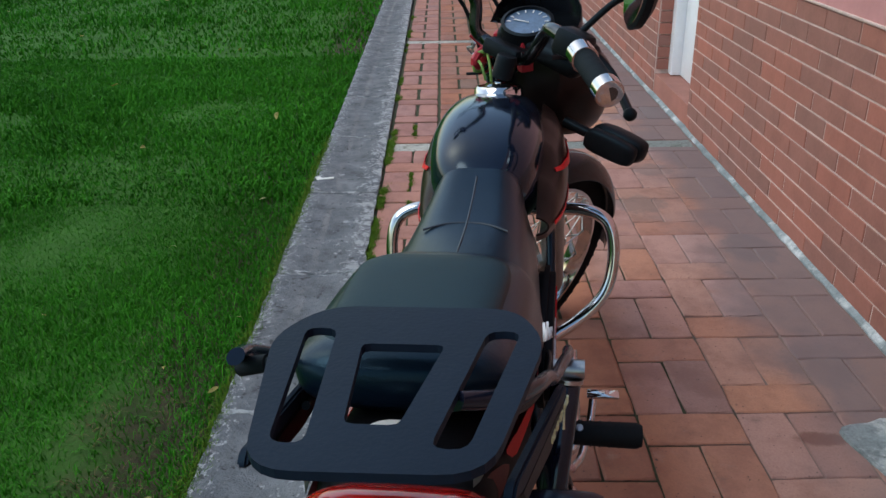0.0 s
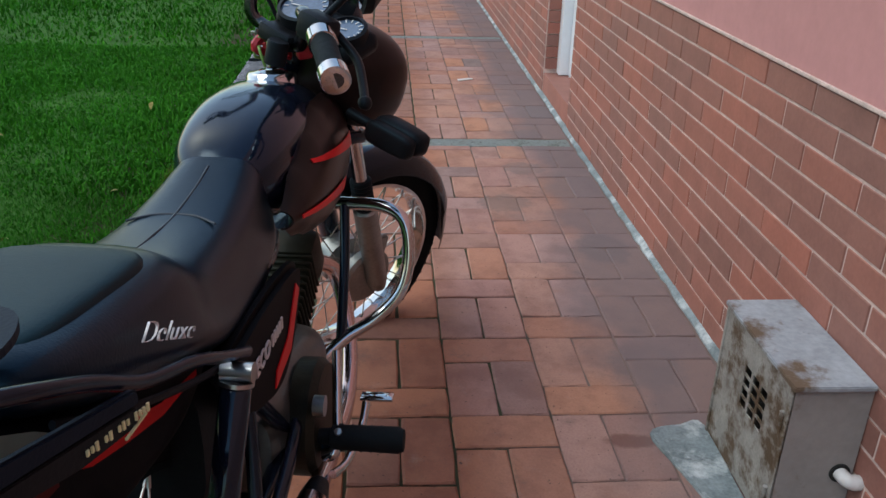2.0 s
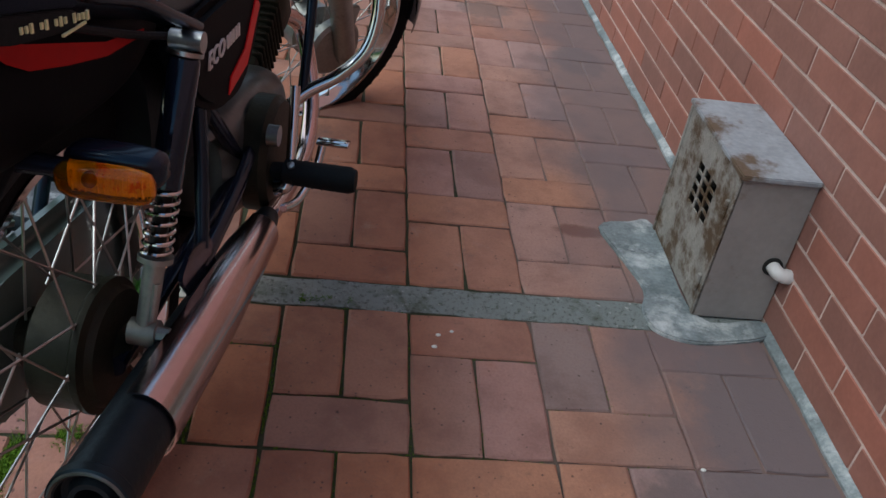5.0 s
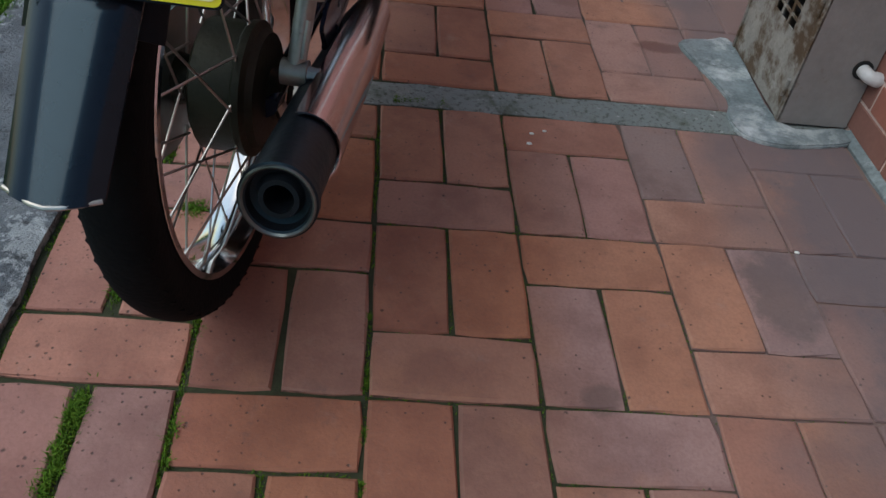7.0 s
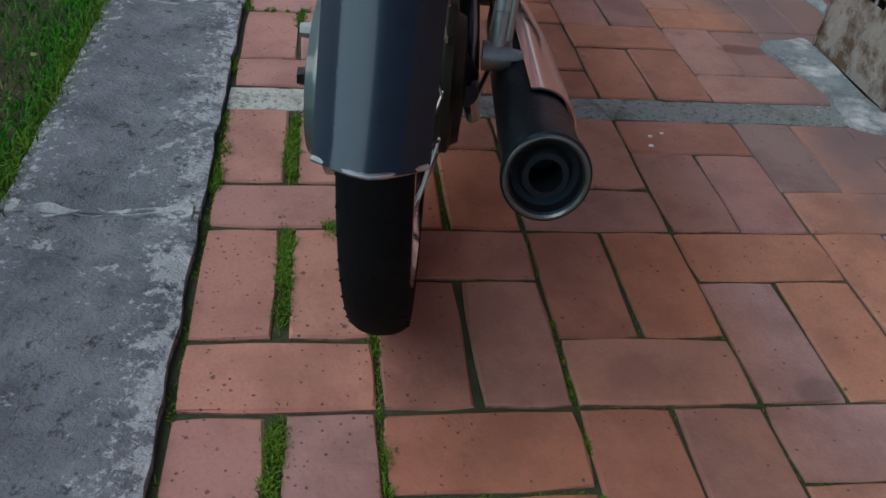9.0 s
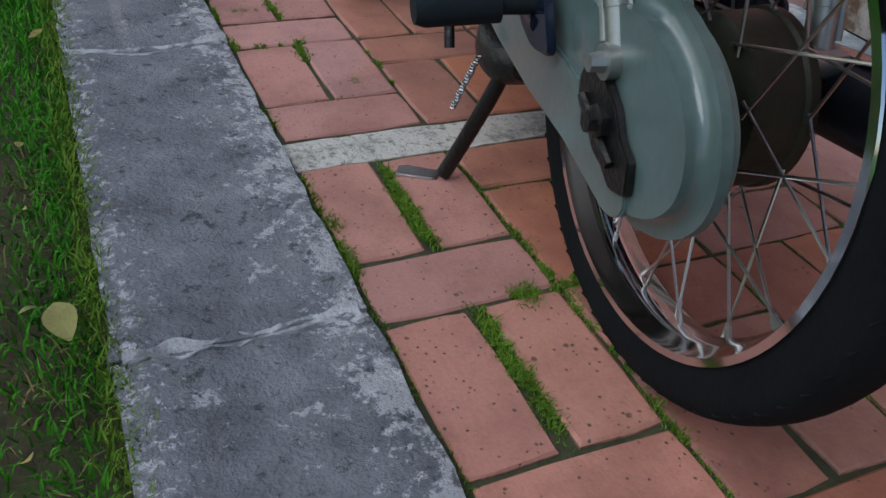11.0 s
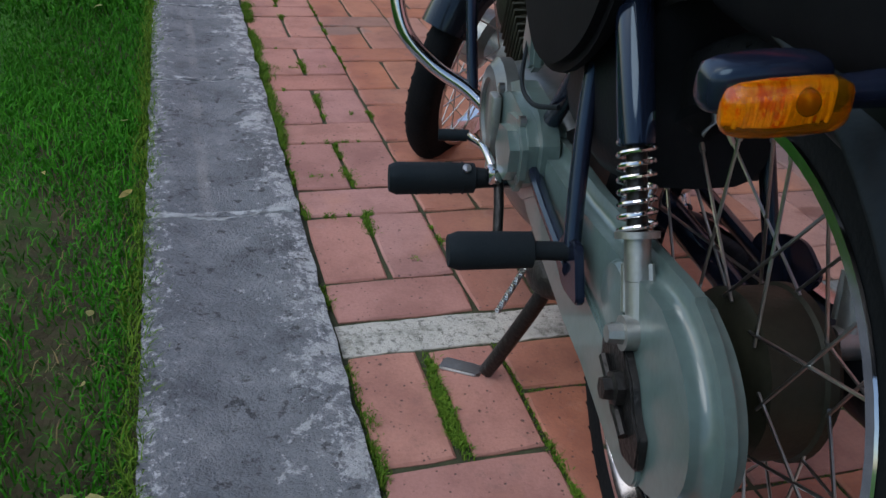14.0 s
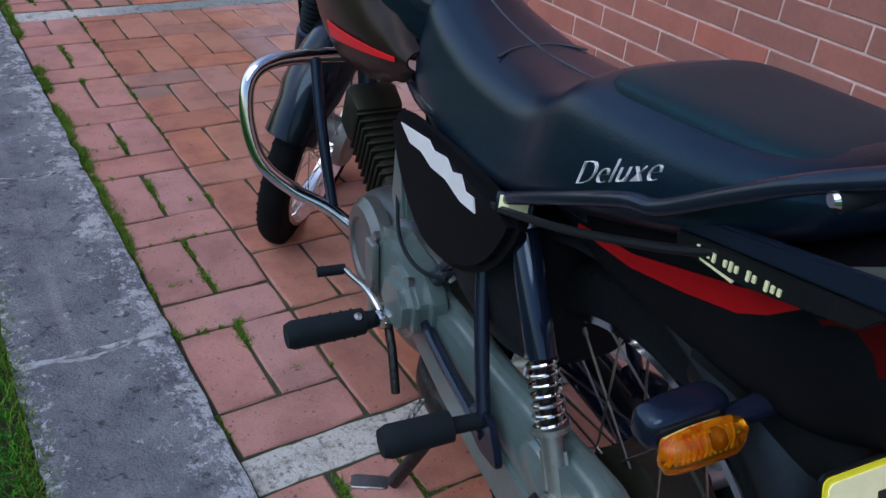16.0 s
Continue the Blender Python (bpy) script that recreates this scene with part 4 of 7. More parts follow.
# chaincase, swingarm
cc = []
for k in range(15):
    a = radians(95 + 170 * k / 14)
    cc.append((-0.010 + 0.134 * math.cos(a), 0.295 + (0.110 if math.sin(a) > 0 else 0.095) * math.sin(a)))
cc += [(0.20, 0.215), (0.40, 0.255), (0.455, 0.29), (0.455, 0.345), (0.40, 0.385), (0.20, 0.388)]
cc = [tuple(p.xy) for p in curve_points([(y, z, 0) for y, z in cc], 2, True)]
bm = BM()
prism(bm, cc, 0.048, Matrix.Translation((CX - 0.064, 0, 0)) @ SIDEWAYS, 0.019, seg=5)
case = part("chaincase", bm, M_CHAINCASE, bike, "grey-green painted steel chaincase", angle=60)
bm = BM()
pl = [(0.46, 0.325), (0.30, 0.318), (0.06, 0.288), (-0.045, 0.262), (-0.060, 0.215), (-0.03, 0.196), (0.05, 0.212), (0.25, 0.255), (0.46, 0.285)]
prism(bm, rounded(pl, 0.02), 0.008, Matrix.Translation((CX - 0.089, 0, 0.010)) @ SIDEWAYS, 0.002)
part("lower_case_half", bm, M_CHAINCASE, case)
bm = BM()
slot = [(0.085, 0.318), (0.070, 0.345), (0.045, 0.338), (0.030, 0.345), (-0.012, 0.318), (-0.030, 0.292), (-0.056, 0.278), (-0.060, 0.240), (-0.02, 0.230), (0.0, 0.244), (0.03, 0.252), (0.05, 0.274), (0.08, 0.286)]
prism(bm, rounded([(-0.004 + (y - 0.012) * 0.80, 0.286 + (z - 0.292) * 0.80) for y, z in slot], 0.006), 0.010, Matrix.Translation((CX - 0.0925, 0, 0)) @ SIDEWAYS, 0.002)
part("axle_slot", bm, M_GREASE, case, "greasy black axle adjuster area")
bm = BM()
lathe(bm, [(0.0, -0.126), (0.010, -0.126), (0.011, -0.118), (0.016, -0.116), (0.016, -0.106), (0.0, -0.106)], Matrix.Translation((CX + 0.010, -0.005, 0.290)) @ pose(0, 0, 0, 0, 90, 0), 6)
part("axle_nut", bm, M_GREASE, bike)
bm = BM()
tube(bm, [(CX - 0.101, 0.035, 0.296), (CX - 0.101, -0.035, 0.262)], 0.005, 8)
part("chain_adjuster", bm, M_GREASE, bike)
bm = BM()
lathe(bm, [(0.0, -0.004), (0.034, -0.004), (0.036, 0), (0.030, 0.010), (0.0, 0.013)], Matrix.Translation((CX - 0.084, 0.055, 0.345)) @ pose(0, 0, 0, 0, -90, 0), 24)
part("case_boss", bm, M_CHAINCASE, case)
for sx in (-1, 1):
    bm = BM()
    x = CX + sx * (0.078 if sx > 0 else 0.068)
    tube(bm, [(x, 0.44, 0.315), (x, 0.10, 0.300), (x, -0.03, 0.292)], 0.016, 12, flat=0.7)
    part("swingarm", bm, M_FRAME, bike)

# rear shock absorbers
def shock(sx):
    top, low = Vector((CX + sx * 0.140, 0.062 + 0.014 * sx, 0.618 + 0.010 * sx)), Vector((CX + sx * 0.108, -0.010, 0.332))
    if sx < 0:
        top, low = Vector((-0.075, 0.130, 0.604)), Vector((-0.070, 0.008, 0.337))
    d = (top - low)
    at = lambda u: low + d * u
    bm = BM()
    tube(bm, [at(0.535), at(0.54), at(0.97), at(0.98)], [0.0150, 0.0172, 0.0172, 0.0150], 22)
    cover = part("shock_absorber", bm, M_NAVY, bike, "black-sleeved shock absorber with chrome spring")
    bm = BM()
    helix = []
    x = d.normalized().orthogonal().normalized()
    y = d.normalized().cross(x)
    n = 140
    for k in range(n + 1):
        u = 0.285 + 0.265 * k / n
        a = math.tau * 7.4 * k / n
        helix.append(at(u) + 0.0160 * (math.cos(a) * x + math.sin(a) * y))
    tube(bm, helix, 0.0024, 8)
    part("spring", bm, M_CHROME, cover, "bright chrome coil spring")
    bm = BM()
    tube(bm, [at(0.10), at(0.60)], 0.0095, 14)
    part("damper_rod", bm, M_GREASE, cover)
    bm = BM()
    tube(bm, [at(0.145), at(0.15), at(0.275), at(0.28)], [0.0105, 0.0120, 0.0120, 0.016], 20)
    tube(bm, [at(0.272), at(0.292)], 0.0200, 20)
    part("spring_collar", bm, M_ALLOY, cover, "dull alloy spring collar")
    bm = BM()
    tube(bm, [at(0.02), at(0.15)], 0.0115, 14)
    tube(bm, [low + Vector((-0.016, 0, 0)), low + Vector((0.016, 0, 0))], 0.0155, 18)
    tube(bm, [low + Vector((sx * 0.014, 0, 0)), low + Vector((sx * 0.030, 0, 0))], [0.010, 0.008], 8)
    for f in (-1, 1):
        tube(bm, [at(0.20) + 0.0115 * f * y, at(0.06) + 0.0125 * f * y], 0.0042, 8)
    part("lower_eye", bm, M_ALLOY, cover)
    bm = BM()
    tube(bm, [at(0.985), at(1.0)], 0.0195, 20)
    tube(bm, [top + Vector((-0.015, 0, 0.010)), top + Vector((sx * 0.02, 0, 0.010))], 0.011, 12)
    part("upper_eye", bm, M_STEEL, cover)


shock(-1)
shock(1)

# seat: rider hollow and raised passenger pad
bm = BM()
hull_body(bm, [(-0.192, CX, 0.748, 0.778, 0.060, 0.80), (-0.172, CX, 0.732, 0.791, 0.090, 0.95), (-0.10, CX, 0.698, 0.787, 0.102, 1.08), (0.0, CX, 0.662, 0.784, 0.106, 1.16),
               (0.055, CX, 0.645, 0.779, 0.106, 1.20), (0.088, CX, 0.635, 0.765, 0.104, 1.22), (0.118, CX, 0.625, 0.744, 0.101, 1.24), (0.165, CX, 0.612, 0.731, 0.097, 1.27), (0.27, CX, 0.598, 0.729, 0.089, 1.32),
               (0.37, CX, 0.598, 0.744, 0.080, 1.38), (0.445, CX, 0.615, 0.764, 0.068, 1.38), (0.485, CX, 0.655, 0.768, 0.050, 1.25)], 40, 3.0)
seat = part("seat", bm, M_SEAT, bike, "long black vinyl seat with a raised passenger pad", angle=60)
bm = BM()
hull_body(bm, [(-0.166, CX, 0.765, 0.7905, 0.060, 1), (-0.14, CX, 0.75, 0.7915, 0.074, 1), (-0.05, CX, 0.75, 0.7885, 0.080, 1), (0.015, CX, 0.745, 0.7862, 0.081, 1), (0.040, CX, 0.74, 0.7828, 0.072, 1)], 28, 5)
part("passenger_pad", bm, M_SEATTOP, seat, "flat charcoal ribbed passenger panel", angle=60)
bm = BM()
tube(bm, curve_points([(CX, 0.118, 0.7435), (CX, 0.165, 0.7305), (CX, 0.22, 0.7285), (CX, 0.27, 0.7285), (CX, 0.35, 0.7395), (CX, 0.41, 0.7545)], 5), 0.0016, 8)
for y, w, z, bow in ((0.150, 0.066, 0.7335, 0.014), (0.285, 0.058, 0.7297, 0.012)):
    tube(bm, curve_points([(CX - w, y - bow * 1.5, z - 0.004), (CX - w * 0.5, y - bow * 0.3, z - 0.0005), (CX, y, z), (CX + w * 0.5, y - bow * 0.3, z - 0.0005), (CX + w, y - bow * 1.5, z - 0.004)], 4), 0.0016, 8)
part("seat_seam", bm, M_SEAM, seat, "raised cross seams on the rider seat")
bm = BM()
for sx in (-1, 1):
    tube(bm, curve_points([(CX + sx * 0.086, -0.165, 0.728), (CX + sx * 0.104, -0.10, 0.700), (CX + sx * 0.116, 0.0, 0.664), (CX + sx * 0.120, 0.08, 0.639), (CX + sx * 0.116, 0.165, 0.614), (CX + sx * 0.110, 0.27, 0.602), (CX + sx * 0.104, 0.37, 0.602)], 5), 0.004, 8)
part("seat_trim", bm, M_PLASTIC, seat)


def lettering(name, text, size, m, material, parent, shear=0.0, label="", thin=0.0):
    cu = bpy.data.curves.new(name, "FONT")
    cu.body, cu.size, cu.shear, cu.extrude = text, size, shear, 0.0012
    cu.align_x = "CENTER"
    cu.offset = -thin
    cu.resolution_u = 3
    tmp = bpy.data.objects.new(name, cu)
    me = bpy.data.meshes.new_from_object(tmp)
    bpy.data.objects.remove(tmp)
    me.materials.clear()
    me.materials.append(material)
    ob = new(name, me)
    ob.matrix_basis = m
    ob.parent = parent
    if label:
        tagged(ob, label)
    return ob


def side_matrix(sx, x, y, z, pitch=0.0, tilt=0.0, yaw=0.0):
    """Upright writing on the left (-1) or right (1) flank."""
    return pose(x, y, z, 90 - tilt, 0, 90 * sx + yaw) @ pose(0, 0, 0, 0, 0, pitch)


for sx in (-1, 1):
    lettering("lettering", "Deluxe", 0.027, side_matrix(sx, CX + sx * 0.1205, -0.036 + 0.006 * sx, 0.727, -25 * sx, 8) @ Matrix.Diagonal((1.30, 1, 1, 1)), M_SILVER, seat, 0.62, "slanted silver word Deluxe", 0.0009)

# tank
bm = BM()
hull_body(bm, [(0.40, CX, 0.655, 0.725, 0.045, 1), (0.44, CX, 0.63, 0.758, 0.075, 1), (0.50, CX, 0.61, 0.780, 0.092, 1), (0.58, CX, 0.60, 0.792, 0.100, 1), (0.68, CX, 0.60, 0.790, 0.098, 1),
               (0.75, CX, 0.62, 0.772, 0.085, 1), (0.80, CX, 0.66, 0.742, 0.06, 1)], 36, 2.7)
LIFT = Matrix.Translation((0, 0.025, 0.028))
tank = part("fuel_tank", bm, M_NAVY, bike, "glossy midnight-black fuel tank", angle=60, m=LIFT)
bm = BM()
lathe(bm, [(0.0, 0.014), (0.020, 0.014), (0.026, 0.011), (0.040, 0.009), (0.044, 0.004), (0.046, -0.012), (0.0, -0.012)], Matrix.Translation((CX + 0.006, 0.700, 0.789)) @ pose(0, 0, 0, -4), 32)
block(bm, (0.012, 0.03, 0.006), (CX + 0.006, 0.700, 0.804), 0.002)
part("filler_cap", bm, M_CHROME, tank, "chromed flip filler cap")
# shrouds beside the tank: rounded panels that bulge from its flanks
def shroud_edge(u, rows):
    k = min(int(u * (len(rows) - 1)), len(rows) - 2)
    f = u * (len(rows) - 1) - k
    f = f * f * (3 - 2 * f)
    return rows[k] + (rows[k + 1] - rows[k]) * f


SHROUD_TOP = (0.655, 0.700, 0.742, 0.764, 0.766, 0.748, 0.705)
SHROUD_LOW = (0.625, 0.592, 0.570, 0.556, 0.552, 0.566, 0.610)


def shroud_point(sx, y, z, lift=0.0):
    u = min(1.0, max(0.0, (y - 0.42) / 0.42))
    lo, hi = shroud_edge(u, SHROUD_LOW), shroud_edge(u, SHROUD_TOP)
    v = min(1.0, max(0.0, (z - lo) / (hi - lo)))
    root = 0.088 if sx > 0 else 0.072
    bulge = 0.048 * max(0.0, math.sin(math.pi * v)) ** 0.55 * max(0.0, math.sin(math.pi * (0.06 + 0.88 * u))) ** 0.5
    return Vector((CX + sx * (root + bulge + lift), y, z))


def shroud_sheet(bm, sx, y0, y1, low, high, lift, thick, ny=24, nz=14):
    rows = []
    for i in range(ny + 1):
        y = y0 + (y1 - y0) * i / ny
        u = i / ny
        rows.append([bm.verts.new(shroud_point(sx, y, low(y, u) + (high(y, u) - low(y, u)) * k / nz, lift)) for k in range(nz + 1)])
    for p, q in zip(rows, rows[1:]):
        for k in range(nz):
            bm.faces.new((p[k], q[k], q[k + 1], p[k + 1]))
    bmesh.ops.recalc_face_normals(bm, faces=bm.faces)
    bmesh.ops.solidify(bm, geom=bm.faces[:], thickness=thick)


for sx in (-1, 1):
    bm = BM()
    shroud_sheet(bm, sx, 0.42, 0.84, lambda y, u: shroud_edge(u, SHROUD_LOW), lambda y, u: shroud_edge(u, SHROUD_TOP), 0.0, 0.003)
    sh = part("tank_shroud", bm, M_MAROON, bike, "glossy dark tank shroud with red stripes", angle=60, m=LIFT)
    for y0, z0, y1, z1 in ((0.52, 0.700, 0.765, 0.676), (0.44, 0.640, 0.680, 0.618)):
        bm = BM()
        shroud_sheet(bm, sx, y0, y1, lambda y, u: z0 + (z1 - z0) * u - 0.003 - 0.009 * u, lambda y, u: z0 + (z1 - z0) * u + 0.003 + 0.009 * u, 0.0035, 0.0015, 16, 4)
        part("red_stripe", bm, M_RED, sh, "red stripe decal", angle=60)

# side panels below the seat
for sx in (-1, 1):
    outline = [(0.105, 0.622), (0.115, 0.585), (0.16, 0.535), (0.24, 0.495), (0.32, 0.490), (0.385, 0.530), (0.425, 0.590), (0.41, 0.622), (0.30, 0.632), (0.19, 0.632)]
    outline = [tuple(p.xy) for p in curve_points([(a, b, 0) for a, b in outline], 3, True)]
    bm = BM()
    prism(bm, outline, 0.026, Matrix.Translation((CX + sx * 0.108, 0, 0)) @ SIDEWAYS, 0.009)
    panel = part("side_panel", bm, M_PANEL, bike, "black plastic side panel", angle=50)
    if sx < 0:
        flash = [(0.175, 0.597), (0.180, 0.612), (0.200, 0.610), (0.212, 0.624), (0.235, 0.617), (0.25, 0.627), (0.285, 0.621), (0.30, 0.628), (0.385, 0.617), (0.355, 0.603), (0.32, 0.606), (0.29, 0.599), (0.25, 0.602), (0.21, 0.594)]
        bm = BM()
        prism(bm, flash, 0.002, Matrix.Translation((CX - 0.1225, 0, 0)) @ SIDEWAYS)
        part("flash_decal", bm, M_SILVER, panel, "jagged silver-white flash decal", smooth=False)
    else:
        lettering("lettering", "ECO", 0.030, side_matrix(1, CX + 0.1235, 0.215, 0.566, 2), M_SILVER, panel, 0.3, "silver word ECO")
        bm = BM()
        for k in range(5):
            block(bm, (0.002, 0.006, 0.016), (CX + 0.1225, 0.262 + 0.011 * k, 0.576 + 0.0005 * k), 0)
        part("small_print", bm, M_SILVER, panel, smooth=False)
        bm = BM()
        prism(bm, [(0.26, 0.508), (0.34, 0.522), (0.40, 0.585), (0.385, 0.600), (0.33, 0.545), (0.27, 0.528)], 0.002, Matrix.Translation((CX + 0.1225, 0, 0)) @ SIDEWAYS)
        part("red_stripe", bm, M_RED, panel, smooth=False)

# tail cowl, fender, lamps, plate, mud flap
bm = BM()
hull_body(bm, [(0.11, CX + 0.016, 0.615, 0.665, 0.079, 1), (0.02, CX + 0.016, 0.590, 0.690, 0.089, 1), (-0.10, CX + 0.014, 0.585, 0.710, 0.084, 1), (-0.20, CX + 0.012, 0.590, 0.740, 0.076, 1),
               (-0.27, CX + 0.022, 0.625, 0.755, 0.070, 1), (-0.305, CX + 0.03, 0.660, 0.757, 0.062, 1)], 28, 3.2)
tail = part("tail_cowl", bm, M_PANEL, bike, "black tail cowl with red stripe", angle=60)
for sx in (-1, 1):
    for mt, rows, nm in ((M_RED, [(0.050, 0.639, 0.003), (-0.03, 0.647, 0.0065), (-0.09, 0.661, 0.0095), (-0.140, 0.674, 0.0105), (-0.165, 0.686, 0.009), (-0.192, 0.701, 0.002)], "red_stripe"),
                         (M_DARKRED, [(-0.180, 0.678, 0.003), (-0.204, 0.686, 0.012), (-0.24, 0.698, 0.018), (-0.28, 0.708, 0.020)], "red_panel"),
                         (M_GREYPANEL, [(-0.170, 0.710, 0.003), (-0.195, 0.722, 0.009), (-0.235, 0.738, 0.014), (-0.285, 0.744, 0.012)], "grey_panel")):
        bm = BM()
        pts = []
        for y, z, h in rows:
            w = 0.105 if y > -0.02 else 0.105 - 0.017 * (-0.02 - y) / 0.18 if y > -0.2 else 0.088 - 0.018 * (-0.2 - y) / 0.1
            x = CX + 0.014 + sx * (w - 0.011)
            z += 0.012 if sx > 0 else 0.0
            pts.append((bm.verts.new((x, y, z - h)), bm.verts.new((x, y, z + h))))
        for p, q in zip(pts, pts[1:]):
            bm.faces.new((p[0], q[0], q[1], p[1]))
        bmesh.ops.solidify(bm, geom=bm.faces[:], thickness=0.004)
        part(nm, bm, mt, tail)
# inner fender over the wheel and the mud flap
bm = BM()
loops = []
for k in range(17):
    a = radians(62 + 84 * k / 16)
    r = 0.345
    c, s = math.cos(a), math.sin(a)
    base = Vector((CX, r * c, 0.297 + r * s))
    out_d = Vector((0, c, s))
    w = 0.062
    loop = []
    for j in range(9):
        t = -1 + 2 * j / 8
        loop.append(base + Vector((w * t, 0, 0)) - out_d * (0.030 * abs(t) ** 2.2))
    for j in range(8, -1, -1):
        t = -1 + 2 * j / 8
        loop.append(base + Vector((w * t, 0, 0)) - out_d * (0.030 * abs(t) ** 2.2 + 0.003))
    loops.append(loop)
loft(bm, loops)
part("rear_fender", bm, M_PLASTIC, bike, "black plastic rear fender", angle=50)
bm = BM()
hull_body(bm, [(-0.10, CX, 0.56, 0.64, 0.062, 1), (-0.17, CX + 0.006, 0.54, 0.65, 0.052, 1), (-0.215, CX + 0.010, 0.545, 0.67, 0.044, 1), (-0.240, CX + 0.012, 0.57, 0.68, 0.040, 1)], 24, 4)
part("tail_undertray", bm, M_PLASTIC, bike, angle=50)
bm = BM()
loops = []
for k in range(10):
    u = k / 9
    y, z = -0.278 - 0.110 * u, 0.520 - 0.126 * u
    w = 0.047 - 0.005 * u
    loop = []
    for j in range(9):
        t = -1 + 2 * j / 8
        loop.append(Vector((0.020 + w * t, y + 0.016 * (abs(t) ** 3), z)))
    for j in range(8, -1, -1):
        t = -1 + 2 * j / 8
        loop.append(Vector((0.020 + w * t, y + 0.016 * (abs(t) ** 3) + 0.004, z)))
    loops.append(loop)
loft(bm, loops)
flap = part("mud_flap", bm, M_BLACK, bike, "glossy dark mud flap behind the rear wheel", angle=50)
bm = BM()
tube(bm, curve_points([(-0.021, -0.373, 0.395), (0.020, -0.389, 0.393), (0.061, -0.373, 0.395)], 4), 0.0022, 8)
part("flap_edge", bm, M_STEEL, flap)
# plate, tilted
pm = pose(0.031, -0.268, 0.570, 75, -1, 0) @ Matrix.Diagonal((1.04, 1.06, 1.0, 1.0))
bm = BM()
prism(bm, rounded([(-0.102, -0.051), (0.102, -0.051), (0.102, 0.051), (-0.102, 0.051)], 0.008), 0.003, pm, 0.0006)
plate = part("number_plate", bm, M_PLASTIC, bike, "reflective yellow number plate with dark bars")
bm = BM()
prism(bm, rounded([(-0.1005, -0.049), (0.1005, -0.049), (0.1005, 0.049), (-0.1005, 0.049)], 0.007), 0.001, pm @ Matrix.Translation((0, 0, 0.0021)))
part("plate_edge", bm, M_PLATEEDGE, plate, "plain yellow edge around the painted glare")
bm = BM()
prism(bm, rounded([(-0.0965, -0.045), (0.0965, -0.045), (0.0965, 0.045), (-0.0965, 0.045)], 0.006), 0.0015, pm @ Matrix.Translation((0, 0, 0.0030)))
part("plate_face", bm, M_PLATE, plate)
for k, (x, w) in enumerate(((-0.078, 0.024), (-0.046, 0.024), (-0.014, 0.024), (0.026, 0.024), (0.058, 0.024), (0.084, 0.018))):
    bm = BM()
    block(bm, (w * 0.7, 0.046, 0.001), (x, 0.006, 0.0040), 0, pm)
    part("plate_bar", bm, M_INK, plate, smooth=False)
bm = BM()
block(bm, (0.10, 0.006, 0.001), (0, -0.030, 0.0040), 0, pm)
part("plate_bar", bm, M_INK, plate, smooth=False)
# tail lamp
bm = BM()
hull_body(bm, [(-0.302, 0.046, 0.690, 0.760, 0.064, 1), (-0.325, 0.048, 0.686, 0.770, 0.076, 1), (-0.36, 0.048, 0.695, 0.768, 0.078, 1), (-0.382, 0.048, 0.71, 0.758, 0.060, 1)], 28, 4)
part("tail_lamp", bm, M_REDLENS, bike, "red tail lamp below the rack", angle=50)


def boxy(c, ry, rz, n=28, e=0.55):
    """A rounded-square loop about c in the plane across x."""
    out = []
    for k in range(n):
        a = math.tau * k / n
        p, q = math.cos(a), math.sin(a)
        out.append(c + Vector((0, ry * math.copysign(abs(p) ** e, p), rz * math.copysign(abs(q) ** e, q))))
    return out


